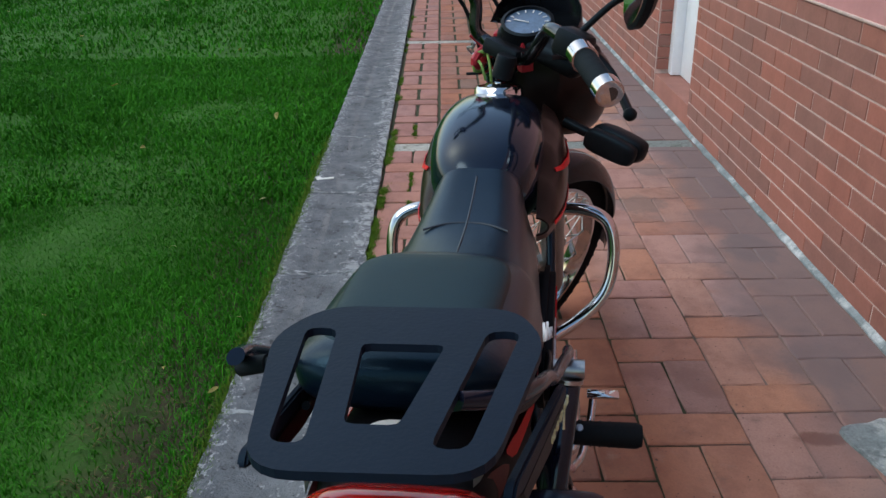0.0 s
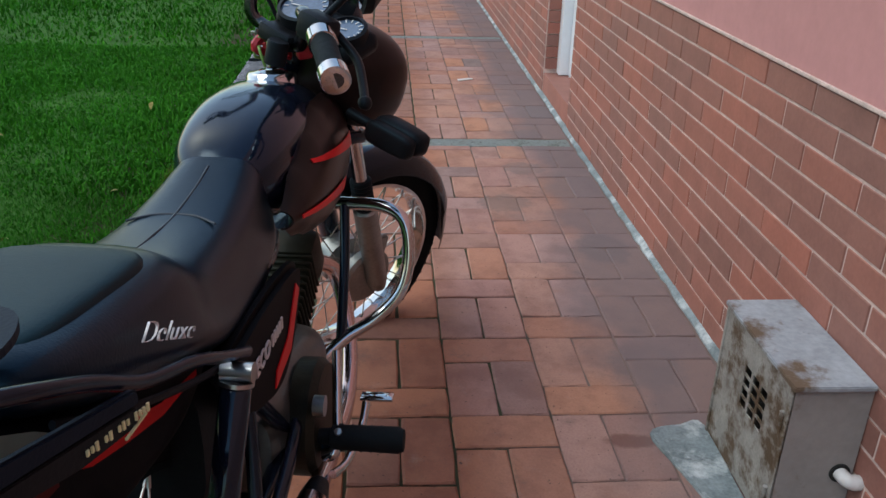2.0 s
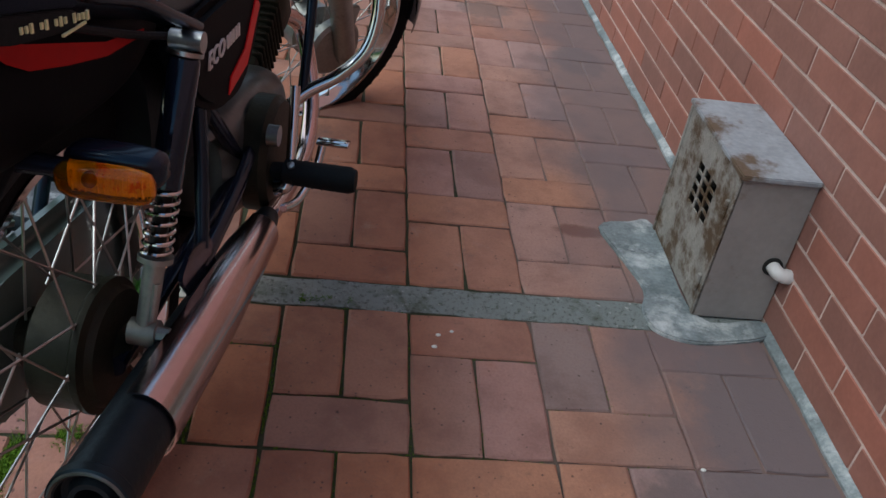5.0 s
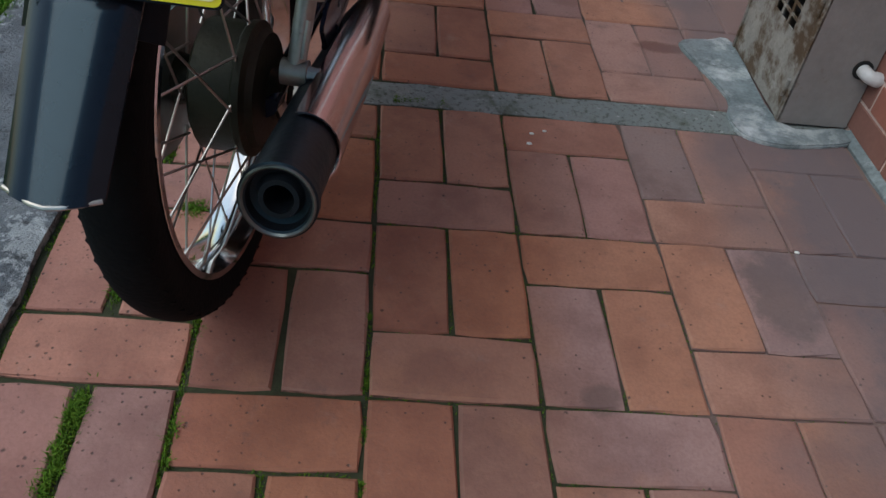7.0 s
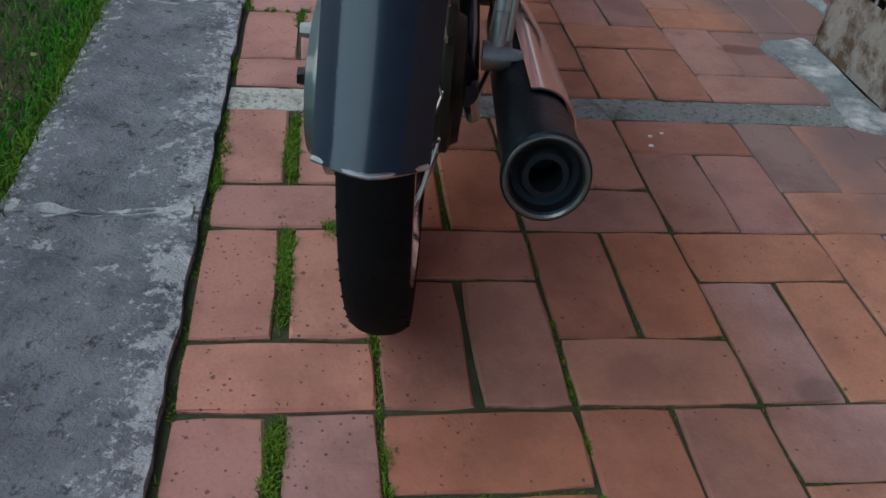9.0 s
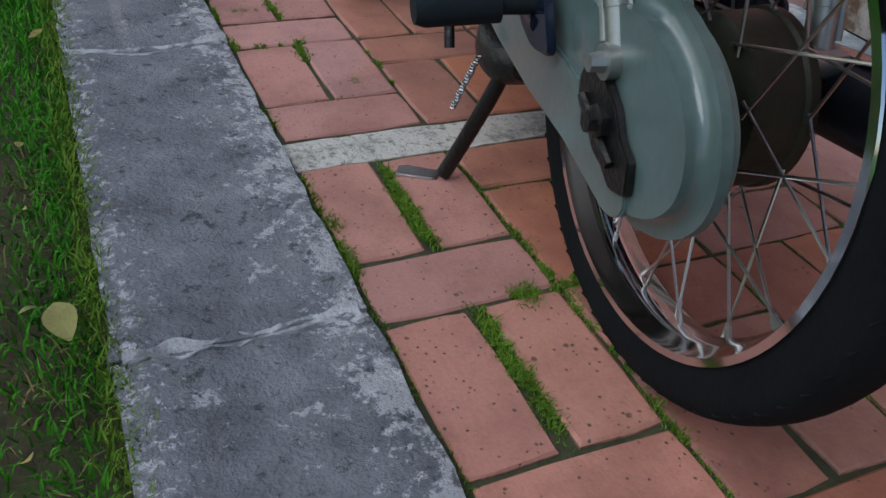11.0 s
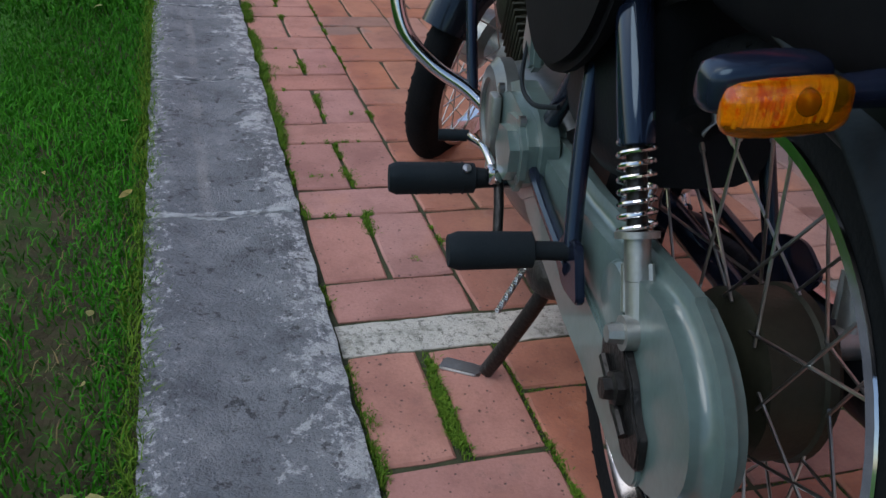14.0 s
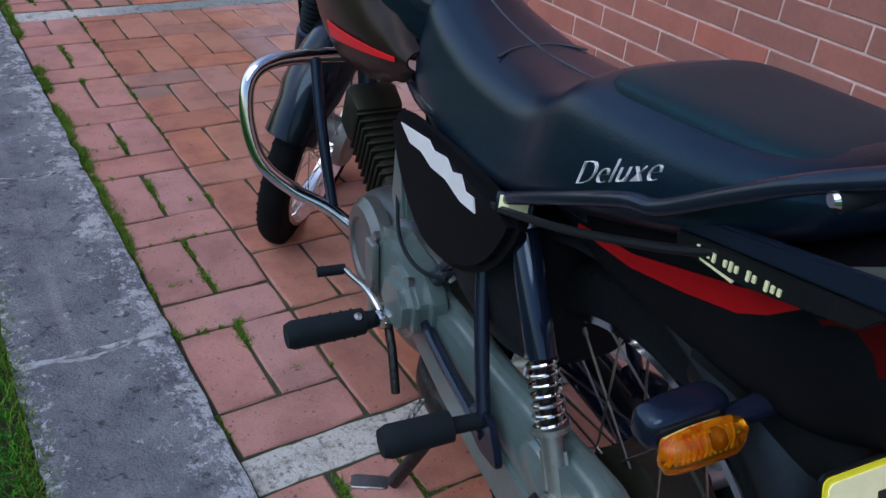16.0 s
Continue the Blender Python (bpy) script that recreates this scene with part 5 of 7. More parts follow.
def indicator(name, root, tip, m=Matrix(), amber=True, fat=1.0):
    """A turn signal: stalk, dark wedge shell and boxy clear lens over a bright bowl; its long axis runs out along x."""
    root, tip = Vector(root), Vector(tip)
    d, L = (tip - root).normalized(), (tip - root).length
    bm = BM()
    tube(bm, [root, root.lerp(tip, 0.42)], [0.011, 0.0085], 14)
    secs = []
    for u, r in ((0.34, 0.008), (0.37, 0.0140), (0.42, 0.0185), (0.55, 0.0205), (0.75, 0.0205), (0.90, 0.0190), (0.97, 0.0160), (1.0, 0.009)):
        r *= fat
        secs.append(boxy(root + d * L * u + Vector((0, 0.013, 0.004)), 0.020 * r / 0.0205, r))
    loft(bm, secs)
    bm.transform(m)
    shell = part(name, bm, M_PLASTIC if not amber else M_FRAME, bike, "turn signal with an amber lens" if amber else "dark front turn signal", angle=70)
    bm = BM()
    secs = []
    for u, r in ((0.36, 0.008), (0.385, 0.0145), (0.44, 0.0182), (0.56, 0.0192), (0.76, 0.0190), (0.90, 0.0176), (0.965, 0.0145), (0.99, 0.008)):
        r *= fat
        secs.append(boxy(root + d * L * u + Vector((0, -0.014, -0.001)), 0.0125 * r / 0.0192, r))
    loft(bm, secs)
    bm.transform(m)
    lens = part("lens", bm, M_AMBER if amber else M_PLASTIC, shell, "glossy clear amber lens" if amber else "", angle=70)
    if amber:
        bm = BM()
        secs = []
        for k in range(9):
            u = 0.43 + 0.50 * k / 8
            secs.append(boxy(root + d * L * u + Vector((0, -0.006, -0.001)), 0.0035, 0.0150 * fat * (0.75 + 0.25 * math.sin(math.pi * k / 8))))
        loft(bm, secs)
        for k in range(12):
            c = root + d * L * (0.46 + 0.040 * k) + Vector((0, -0.0115, 0))
            tube(bm, [c + Vector((0, 0, -0.0130 * fat)), c + Vector((0, -0.0014, -0.004)), c + Vector((0, 0, 0.006 * fat))], 0.0012, 6)
        bm.transform(m)
        part("reflector", bm, M_AMBERIN, lens, "bright ribbed amber reflector")
        bm = BM()
        bmesh.ops.create_uvsphere(bm, u_segments=14, v_segments=10, radius=0.0068, matrix=Matrix.Translation(root + d * L * 0.58 + Vector((0, -0.015, 0.001))))
        bm.transform(m)
        part("bulb", bm, M_BULB, lens, "dark amber bulb")
    return shell


indicator("turn_signal", (-0.032, -0.174, 0.605), (-0.143, -0.172, 0.595), fat=0.76)
indicator("turn_signal", (0.064, -0.118, 0.585), (0.196, -0.100, 0.574), fat=0.84)

# rack: plate with slots on side arms
rk = rounded([(-0.060, -0.190), (0.088, -0.190), (0.112, -0.238), (0.086, -0.388), (-0.052, -0.392), (-0.088, -0.238)], 0.030, 5)
rholes = [rounded([(-0.018, -0.248), (0.042, -0.248), (0.028, -0.345), (-0.006, -0.345)], 0.006, 2),
          rounded([(-0.066, -0.226), (-0.042, -0.226), (-0.024, -0.366), (-0.046, -0.366)], 0.011, 3),
          rounded([(0.070, -0.226), (0.094, -0.226), (0.072, -0.366), (0.050, -0.366)], 0.011, 3)]
bm = BM()
prism(bm, rk, 0.006, Matrix.Translation((0.026, -0.004, 0.832)) @ pose(0, 0, 0, 0, -1.0, 0), 0.0, rholes)
rack = part("luggage_rack", bm, M_RACK, bike, "slate powder-coated luggage rack plate with slots", smooth=False)
for sx in (-1, 1):
    bm = BM()
    arm_row = [(CX + sx * 0.140, 0.115, 0.628 + 0.012 * sx), (CX + sx * 0.141, 0.05, 0.657 + 0.012 * sx), (CX + sx * 0.137, -0.02, 0.690 + 0.012 * sx), (CX + sx * 0.128, -0.10, 0.716 + 0.012 * sx), (CX + sx * 0.123, -0.17, 0.753 + 0.014 * sx), (CX + sx * 0.117, -0.23, 0.783 + 0.012 * sx), (CX + sx * 0.100, -0.275, 0.806 + 0.006 * sx), (CX + sx * 0.070, -0.31, 0.829)]
    if sx < 0:
        arm_row = [(-0.092, 0.140, 0.628), (-0.099, 0.117, 0.640), (-0.102, 0.03, 0.681), (-0.101, -0.055, 0.719), (-0.100, -0.092, 0.730), (-0.100, -0.156, 0.769), (-0.099, -0.210, 0.801), (-0.084, -0.262, 0.826)]
    tube(bm, curve_points(arm_row, 5), 0.0072, 12, flat=0.8)
    part("grab_rail", bm, M_FRAME, rack, "dark tubular rack arm")
    bm = BM()
    stay_x = CX + 0.140 if sx > 0 else -0.082
    shift, drop = (0.0, 0.0) if sx > 0 else (0.035, 0.013)
    p = [(y + shift, z - drop + 0.016 + 0.08 * (-0.07 - y)) for y, z in ((-0.13, 0.720), (-0.13, 0.706), (-0.16, 0.710), (-0.30, 0.724), (-0.33, 0.734), (-0.32, 0.744), (-0.16, 0.724))]
    prism(bm, rounded(p, 0.008), 0.008, Matrix.Translation((stay_x, 0, 0)) @ SIDEWAYS, 0.002)
    for v in bm.verts:
        v.co.x -= sx * max(0, -0.10 - v.co.y) * (0.16 if sx > 0 else 0.03)
    arm = part("rack_stay", bm, M_RACK, rack, "flat black rack stay with worn yellow print", angle=40)
    bm = BM()
    q = [(y + shift, z - drop + 0.016 + 0.08 * (-0.07 - y)) for y, z in ((-0.13, 0.7045), (-0.135, 0.690), (-0.20, 0.692), (-0.285, 0.706), (-0.30, 0.7225), (-0.16, 0.7085))]
    prism(bm, rounded(q, 0.005), 0.006, Matrix.Translation((stay_x, 0, 0)) @ SIDEWAYS, 0.001)
    for v in bm.verts:
        v.co.x -= sx * max(0, -0.10 - v.co.y) * (0.16 if sx > 0 else 0.03)
    part("print_plate", bm, M_PLASTIC, arm, angle=40)
    bm = BM()
    for k in range(15):
        y = -0.121 - 0.0052 * k
        if k in (4, 8, 11):
            continue
        x = stay_x + sx * (0.0035 - max(0, -0.10 - y) * (0.16 if sx > 0 else 0.03))
        block(bm, (0.002, 0.0026, 0.0048 if k % 3 else 0.0070), (x, y, 0.7145 + 0.0045 * sx + 0.11 * (-0.121 - y)), 0.0)
    block(bm, (0.002, 0.036, 0.0018), (stay_x + sx * (0.0035 - (0.0022 if sx < 0 else 0.006)), -0.138, 0.7085 + 0.0045 * sx), 0.0)
    part("stay_print", bm, M_STICKER, arm, smooth=False)
    if sx > 0:
        continue
    bm = BM()
    mount = pose(-0.096, 0.118, 0.631, -14, 0, -48)
    block(bm, (0.040, 0.010, 0.020), (0, 0.006, 0), 0.002, mount)
    bracket = part("mount_bracket", bm, M_FRAME, rack)
    bm = BM()
    block(bm, (0.030, 0.0016, 0.013), (0, -0.0006, 0.001), 0.0004, mount)
    part("mount_sticker", bm, M_STICKER, bracket, "small pale yellow sticker", smooth=False)
# white petal lying on the tail cowl under the rack
bm = BM()
prism(bm, rounded([(-0.016, -0.002), (0.0, 0.010), (0.022, 0.004), (0.014, -0.011), (-0.004, -0.012)], 0.010), 0.0016)
petal = part("fallen_petal", bm, M_WLEAF, None, m=pose(-0.475, -0.654, 0.7635, -9, 2, 7))
tagged(petal, "white fallen petal on the tail cowl", "petal")

# bolt end that sticks out under the rack
HOOK_IN, HOOK_MID, HOOK_OUT = Vector((-0.050, -0.238, 0.812)), Vector((-0.072, -0.234, 0.806)), Vector((-0.098, -0.226, 0.797))
bm = BM()
tube(bm, [HOOK_IN, HOOK_MID, HOOK_MID, HOOK_OUT], [0.004, 0.0045, 0.0068, 0.0072], 12)
knob = part("rack_knob", bm, M_RUBBER, rack, "black knob under the rack edge")
bm = BM()
tube(bm, [HOOK_OUT + Vector((0, 0, 0.0015)), HOOK_OUT + Vector((-0.004, 0.001, 0.001))], [0.006, 0.004], 12)
part("knob_cap", bm, M_CHROME, knob)

# engine
bm = BM()
hull_body(bm, [(0.36, CX, 0.27, 0.40, 0.075, 1), (0.42, CX, 0.225, 0.415, 0.092, 1), (0.55, CX, 0.215, 0.42, 0.100, 1), (0.66, CX, 0.225, 0.40, 0.095, 1), (0.71, CX, 0.26, 0.36, 0.07, 1)], 28, 3.5)
engine = part("engine", bm, M_ENGINE, bike, "grey alloy single-cylinder engine", angle=50)
# left covers: round flywheel cover and sprocket cover
bm = BM()
lathe(bm, [(0.078, 0.0), (0.078, 0.018), (0.066, 0.030), (0.050, 0.031), (0.046, 0.026), (0.0, 0.026)], Matrix.Translation((CX - 0.083, 0.568, 0.345)) @ pose(0, 0, 0, 0, -90, 0), 40)
part("flywheel_cover", bm, M_ENGINE, engine, "grey cast flywheel cover", angle=35)
bm = BM()
so = [(0.335, 0.32), (0.325, 0.385), (0.36, 0.415), (0.46, 0.425), (0.53, 0.40), (0.54, 0.32), (0.49, 0.285), (0.40, 0.285)]
prism(bm, rounded(so, 0.012, 2), 0.050, Matrix.Translation((CX - 0.084, 0, 0)) @ SIDEWAYS, 0.014)
cover = part("sprocket_cover", bm, M_CHAINCASE, engine, "grey-green faceted sprocket cover", angle=25)
bm = BM()
prism(bm, [(0.345, 0.335), (0.340, 0.375), (0.372, 0.400), (0.43, 0.392), (0.452, 0.345), (0.42, 0.310), (0.37, 0.310)], 0.034, Matrix.Translation((CX - 0.112, 0, 0)) @ SIDEWAYS, 0.013)
part("raised_face", bm, M_CHAINCASE, cover, angle=20)
bm = BM()
prism(bm, [(0.46, 0.44), (0.475, 0.43), (0.50, 0.43), (0.515, 0.455), (0.505, 0.53), (0.49, 0.56), (0.475, 0.53)], 0.020, Matrix.Translation((CX - 0.075, 0, 0)) @ SIDEWAYS, 0.005)
part("engine_bracket", bm, M_CHAINCASE, bike, "pale grey-green bracket above the engine", angle=30)
bm = BM()
tube(bm, curve_points([(CX - 0.09, 0.30, 0.44), (CX - 0.105, 0.36, 0.425), (CX - 0.10, 0.44, 0.43), (CX - 0.08, 0.50, 0.47)], 5), 0.003, 7)
part("engine_wire", bm, M_RUBBER, bike)
bm = BM()
block(bm, (0.014, 0.030, 0.085), (CX - 0.118, 0.505, 0.350), 0.004)
block(bm, (0.012, 0.022, 0.040), (CX - 0.118, 0.505, 0.285), 0.004)
part("cover_rib", bm, M_ALLOY, engine)
for y, z in ((0.36, 0.33), (0.37, 0.40), (0.50, 0.402), (0.47, 0.30)):
    bm = BM()
    lathe(bm, [(0.007, 0), (0.007, 0.008), (0.0, 0.009)], Matrix.Translation((CX - 0.108, y, z)) @ pose(0, 0, 0, 0, -90, 0), 8)
    part("cover_bolt", bm, M_STEEL, engine)
# right clutch cover
bm = BM()
lathe(bm, [(0.095, -0.01), (0.095, 0.022), (0.086, 0.034), (0.055, 0.038), (0.0, 0.038)], Matrix.Translation((CX + 0.094, 0.50, 0.315)) @ pose(0, 0, 0, 0, 90, 0), 40)
# dark metal instead of cover paint: shade on this side put into the colour
part("clutch_cover", bm, M_DRUM, engine, angle=35)
bm = BM()
tube(bm, [(CX + 0.13, 0.42, 0.385), (CX + 0.148, 0.42, 0.385)], 0.016, 16)
part("oil_filler", bm, M_STEEL, engine)
# finned cylinder, sloping forward
cyl = Matrix.Translation((CX, 0.67, 0.37)) @ pose(0, 0, 0, -62)
bm = BM()
block(bm, (0.078, 0.076, 0.17), (0, 0, 0.07), 0.01, cyl)
barrel = part("cylinder", bm, M_DRUM, engine, "dark finned cylinder", angle=40)
for k in range(9):
    bm = BM()
    block(bm, (0.094, 0.090, 0.005), (0, 0, 0.02 + 0.016 * k), 0.002, cyl, 1)
    part("fin", bm, M_DRUM, barrel)
bm = BM()
block(bm, (0.10, 0.10, 0.07), (0, 0, 0.185), 0.02, cyl)
part("cylinder_head", bm, M_DRUM, engine, angle=40)
bm = BM()
hull_body(bm, [(0.36, CX, 0.42, 0.50, 0.03, 1), (0.42, CX, 0.42, 0.50, 0.035, 1), (0.47, CX, 0.425, 0.50, 0.03, 1)], 16, 3)
part("carburettor", bm, M_ALLOY, engine)
bm = BM()
hull_body(bm, [(0.12, CX, 0.42, 0.60, 0.075, 1), (0.20, CX, 0.40, 0.63, 0.088, 1), (0.30, CX, 0.42, 0.63, 0.088, 1), (0.36, CX, 0.45, 0.58, 0.06, 1)], 20, 4)
part("air_box", bm, M_PLASTIC, bike, angle=50)

# main tubes
for pts, r in (([(CX, 0.88, 0.78), (CX, 0.70, 0.67), (CX, 0.48, 0.62)], 0.022), ([(CX, 0.89, 0.74), (CX, 0.86, 0.55), (CX, 0.82, 0.38), (CX, 0.74, 0.22), (CX, 0.66, 0.20)], 0.018),
               ([(CX, 0.48, 0.62), (CX, 0.42, 0.48), (CX, 0.42, 0.30), (CX, 0.44, 0.24)], 0.020)):
    bm = BM()
    tube(bm, curve_points(pts, 5), r, 12)
    part("frame_tube", bm, M_FRAME, bike)
for sx in (-1, 1):
    bm = BM()
    tube(bm, curve_points([(CX + sx * 0.05, 0.52, 0.62), (CX + sx * 0.085, 0.36, 0.635), (CX + sx * 0.062, 0.10, 0.64), (CX + sx * 0.052, -0.12, 0.655)], 5), 0.012, 10)
    part("seat_rail", bm, M_FRAME, bike)
    bm = BM()
    tube(bm, [(CX + sx * 0.080, 0.42, 0.34), (CX + sx * 0.075, 0.15, 0.62)], 0.012, 10)
    part("back_stay", bm, M_FRAME, bike)
    # passenger peg hanger: two bars to the peg
    bm = BM()
    px = CX + (0.013 if sx < 0 else 0.0)
    tube(bm, curve_points([(px + sx * 0.098, 0.215, 0.512), (px + sx * 0.108, 0.19, 0.44), (px + sx * 0.118, 0.152, 0.345)], 4), 0.0095, 12)
    tube(bm, curve_points([(px + sx * 0.100, 0.43, 0.355), (px + sx * 0.112, 0.30, 0.338), (px + sx * 0.118, 0.145, 0.322)], 4), 0.0085, 10, flat=1.3)
    hang = part("peg_hanger", bm, M_FRAME, bike, "dark blue-black tubular footpeg hanger")
    bm = BM()
    prism(bm, rounded([(0.10, 0.305), (0.13, 0.36), (0.175, 0.35), (0.19, 0.315), (0.15, 0.298)], 0.012), 0.010, Matrix.Translation((px + sx * 0.118, 0, 0)) @ SIDEWAYS, 0.002)
    part("hanger_plate", bm, M_FRAME, hang)
    bm = BM()
    tube(bm, [(px + sx * 0.122, 0.152, 0.340), (px + sx * 0.162, 0.154, 0.341)], 0.010, 10)
    pp = [(px + sx * x, 0.155, 0.341) for x in (0.158, 0.160, 0.238, 0.248)]
    tube(bm, pp, [0.013, 0.0185, 0.0195, 0.016], 18, flat=0.85)
    if sx < 0:
        part("passenger_peg", bm, M_RUBBER, bike, "black rubber passenger footpeg")
    else:
        bm.free()
# rider pegs on a cross bar
bm = BM()
tube(bm, [(CX - 0.14, 0.455, 0.290), (CX + 0.16, 0.455, 0.290)], 0.011, 10)
part("peg_bar", bm, M_FRAME, bike)
for sx, y, z, tip in ((-1, 0.452, 0.294, 0.270), (1, 0.442, 0.316, 0.270)):
    bm = BM()
    xs_ = [CX + sx * v for v in (0.125, 0.150, 0.152, tip - 0.01, tip)]
    tube(bm, [(v, y, z) for v in xs_], [0.012, 0.014, 0.0195, 0.021, 0.017], 16, flat=1.15)
    peg = part("rider_peg", bm, M_RUBBER, bike, "black rubber rider footpeg")
    bm = BM()
    for k in range(5):
        tube(bm, [(CX + sx * (0.168 + 0.016 * k), y + 0.019 * math.sin(a * math.tau / 12) * 1.02, z + 0.0205 * math.cos(a * math.tau / 12) * 0.99) for a in range(12)], 0.0018, 5, True)
    part("peg_ribs", bm, M_RUBBER, peg)
    bm = BM()
    lathe(bm, [(0.006, 0), (0.006, 0.004), (0.0, 0.005)], Matrix.Translation((CX + sx * 0.165, y - 0.014, z + 0.018)) @ pose(0, 0, 0, 35), 10)
    part("peg_rivet", bm, M_STEEL, peg)
# gear shift lever, left
bm = BM()
tube(bm, curve_points([(CX - 0.128, 0.425, 0.310), (CX - 0.134, 0.47, 0.326), (CX - 0.138, 0.53, 0.316), (CX - 0.140, 0.575, 0.308)], 5), 0.006, 10)
block(bm, (0.020, 0.026, 0.022), (CX - 0.130, 0.425, 0.310), 0.005)
lever = part("gear_lever", bm, M_CHROME, bike, "chrome gear shift lever")
bm = BM()
tube(bm, [(CX - 0.138, 0.577, 0.308), (CX - 0.184, 0.583, 0.307)], 0.0085, 12)
part("lever_rubber", bm, M_RUBBER, lever)
# rod below the shift pivot
bm = BM()
tube(bm, [(CX - 0.122, 0.425, 0.298), (CX - 0.125, 0.40, 0.275), (CX - 0.128, 0.375, 0.215)], 0.007, 10)
part("shift_linkage", bm, M_GREASE, bike)
# side stand
bm = BM()
tube(bm, curve_points([(CX - 0.055, 0.310, 0.262), (CX - 0.075, 0.330, 0.18), (CX - 0.108, 0.368, 0.078), (CX - 0.124, 0.388, 0.030)], 4), 0.011, 12)
stand = part("side_stand", bm, M_GREASE, bike, "black side stand folded out to the paving")
bm = BM()
prism(bm, rounded([(-0.050, -0.014), (0.012, -0.016), (0.018, 0.012), (-0.045, 0.016)], 0.008), 0.007, pose(CX - 0.142, 0.402, 0.022, 0, 2, -20), 0.002)
part("stand_foot", bm, M_STEEL, stand, "worn bright steel stand foot")
bm = BM()
hel = [Vector((CX - 0.095 + 0.004 * math.cos(k * 1.1) - 0.0002 * k, 0.352 + 0.004 * math.sin(k * 1.1) + 0.0003 * k, 0.21 - 0.00075 * k)) for k in range(110)]
tube(bm, hel, 0.0014, 5)
part("stand_spring", bm, M_STEEL, stand)
bm = BM()
hull_body(bm, [(0.29, CX - 0.04, 0.20, 0.235, 0.03, 1), (0.33, CX - 0.04, 0.18, 0.24, 0.05, 1), (0.40, CX - 0.03, 0.18, 0.24, 0.055, 1), (0.44, CX - 0.03, 0.20, 0.24, 0.03, 1)], 16, 3)
part("stand_bracket", bm, M_GREASE, bike)

# exhaust, right side
bm = BM()
ex = curve_points([(CX + 0.02, 0.84, 0.44), (CX + 0.06, 0.90, 0.40), (CX + 0.095, 0.86, 0.29), (CX + 0.115, 0.74, 0.215), (CX + 0.125, 0.55, 0.225), (CX + 0.135, 0.40, 0.255)], 6)
tube(bm, ex, 0.017, 14)
pipe = part("exhaust_pipe", bm, M_SHIELD, bike, "chromed exhaust pipe")
bm = BM()
e0, e1 = Vector((CX + 0.135, 0.40, 0.255)), Vector((CX + 0.150, -0.236, 0.318))
at = lambda u: e0.lerp(e1, u)
tube(bm, [at(0), at(0.06), at(0.22), at(0.55), at(0.88), at(0.90), at(0.902)], [0.018, 0.024, 0.033, 0.037, 0.038, 0.038, 0.030], 30)
muffler = part("muffler", bm, M_MUFFLER, bike, "long black muffler with a chrome heat shield", angle=50)
em = Matrix.Translation(e1) @ (e1 - e0).to_track_quat("Z", "Y").to_matrix().to_4x4()
bm = BM()
lathe(bm, [(0.0378, -0.066), (0.038, -0.012), (0.0415, -0.008), (0.0415, 0.002), (0.0375, 0.005), (0.033, 0.002), (0.031, -0.008), (0.025, -0.010), (0.021, -0.001), (0.0155, -0.001), (0.0145, -0.05), (0.0, -0.05)], em, 40)
part("end_cap", bm, M_MUFFLER, muffler, "dark ringed muffler end cap", angle=25)
bm = BM()
lathe(bm, [(0.0405, 0.0015), (0.0385, 0.0052), (0.0370, 0.0055), (0.0350, 0.0036), (0.0365, 0.0015)], em, 40, True)
part("worn_rim", bm, M_ENGINE, muffler, "worn pale rim of the end cap", angle=25)
bm = BM()
u0, u1 = 0.10, 0.83
loops = []
axis = (e1 - e0).normalized()
side = Vector((1, 0, 0)) - axis * axis.x
side.normalize()
upv = side.cross(axis)
if upv.z < 0:
    upv = -upv
for k in range(13):
    u = u0 + (u1 - u0) * k / 12
    r = (0.034 + 0.009 * min(1, (u - 0.1) / 0.35)) if u < 0.45 else 0.043
    loop = []
    for j in range(13):
        a = radians(-70 + 172 * j / 12)
        loop.append(at(u) + r * (math.cos(a) * side + math.sin(a) * upv))
    for j in range(12, -1, -1):
        a = radians(-70 + 172 * j / 12)
        loop.append(at(u) + (r - 0.002) * (math.cos(a) * side + math.sin(a) * upv))
    loops.append(loop)
loft(bm, loops)
part("heat_shield", bm, M_SHIELD, muffler, "pink-tinted chrome heat shield", angle=50)
bm = BM()
prism(bm, rounded([(0.22, 0.255), (0.15, 0.36), (0.10, 0.375), (0.06, 0.355), (0.10, 0.30), (0.17, 0.25)], 0.015), 0.006, Matrix.Translation((CX + 0.122, 0, 0)) @ SIDEWAYS, 0.001)
part("muffler_bracket", bm, M_FRAME, bike)
# brake pedal and kick starter, right side
bm = BM()
tube(bm, curve_points([(CX + 0.155, 0.42, 0.262), (CX + 0.170, 0.46, 0.258), (CX + 0.185, 0.52, 0.285), (CX + 0.190, 0.545, 0.318)], 5), 0.0075, 10)
pedal = part("brake_pedal", bm, M_CHROME, bike, "chromed brake pedal")
bm = BM()
block(bm, (0.058, 0.024, 0.006), (CX + 0.208, 0.552, 0.324), 0.002)
part("pedal_pad", bm, M_CHROME, pedal)
bm = BM()
tube(bm, curve_points([(CX + 0.138, 0.435, 0.285), (CX + 0.158, 0.437, 0.30), (CX + 0.156, 0.47, 0.36), (CX + 0.150, 0.508, 0.432)], 5), [0.011] * 5 + [0.0085] * 11, 10)
part("kick_starter", bm, M_CHROME, bike, "chrome kick-start lever")
bm = BM()
tube(bm, [(CX + 0.088, 0.02, 0.262), (CX + 0.118, 0.20, 0.245), (CX + 0.13, 0.40, 0.255)], 0.004, 8)
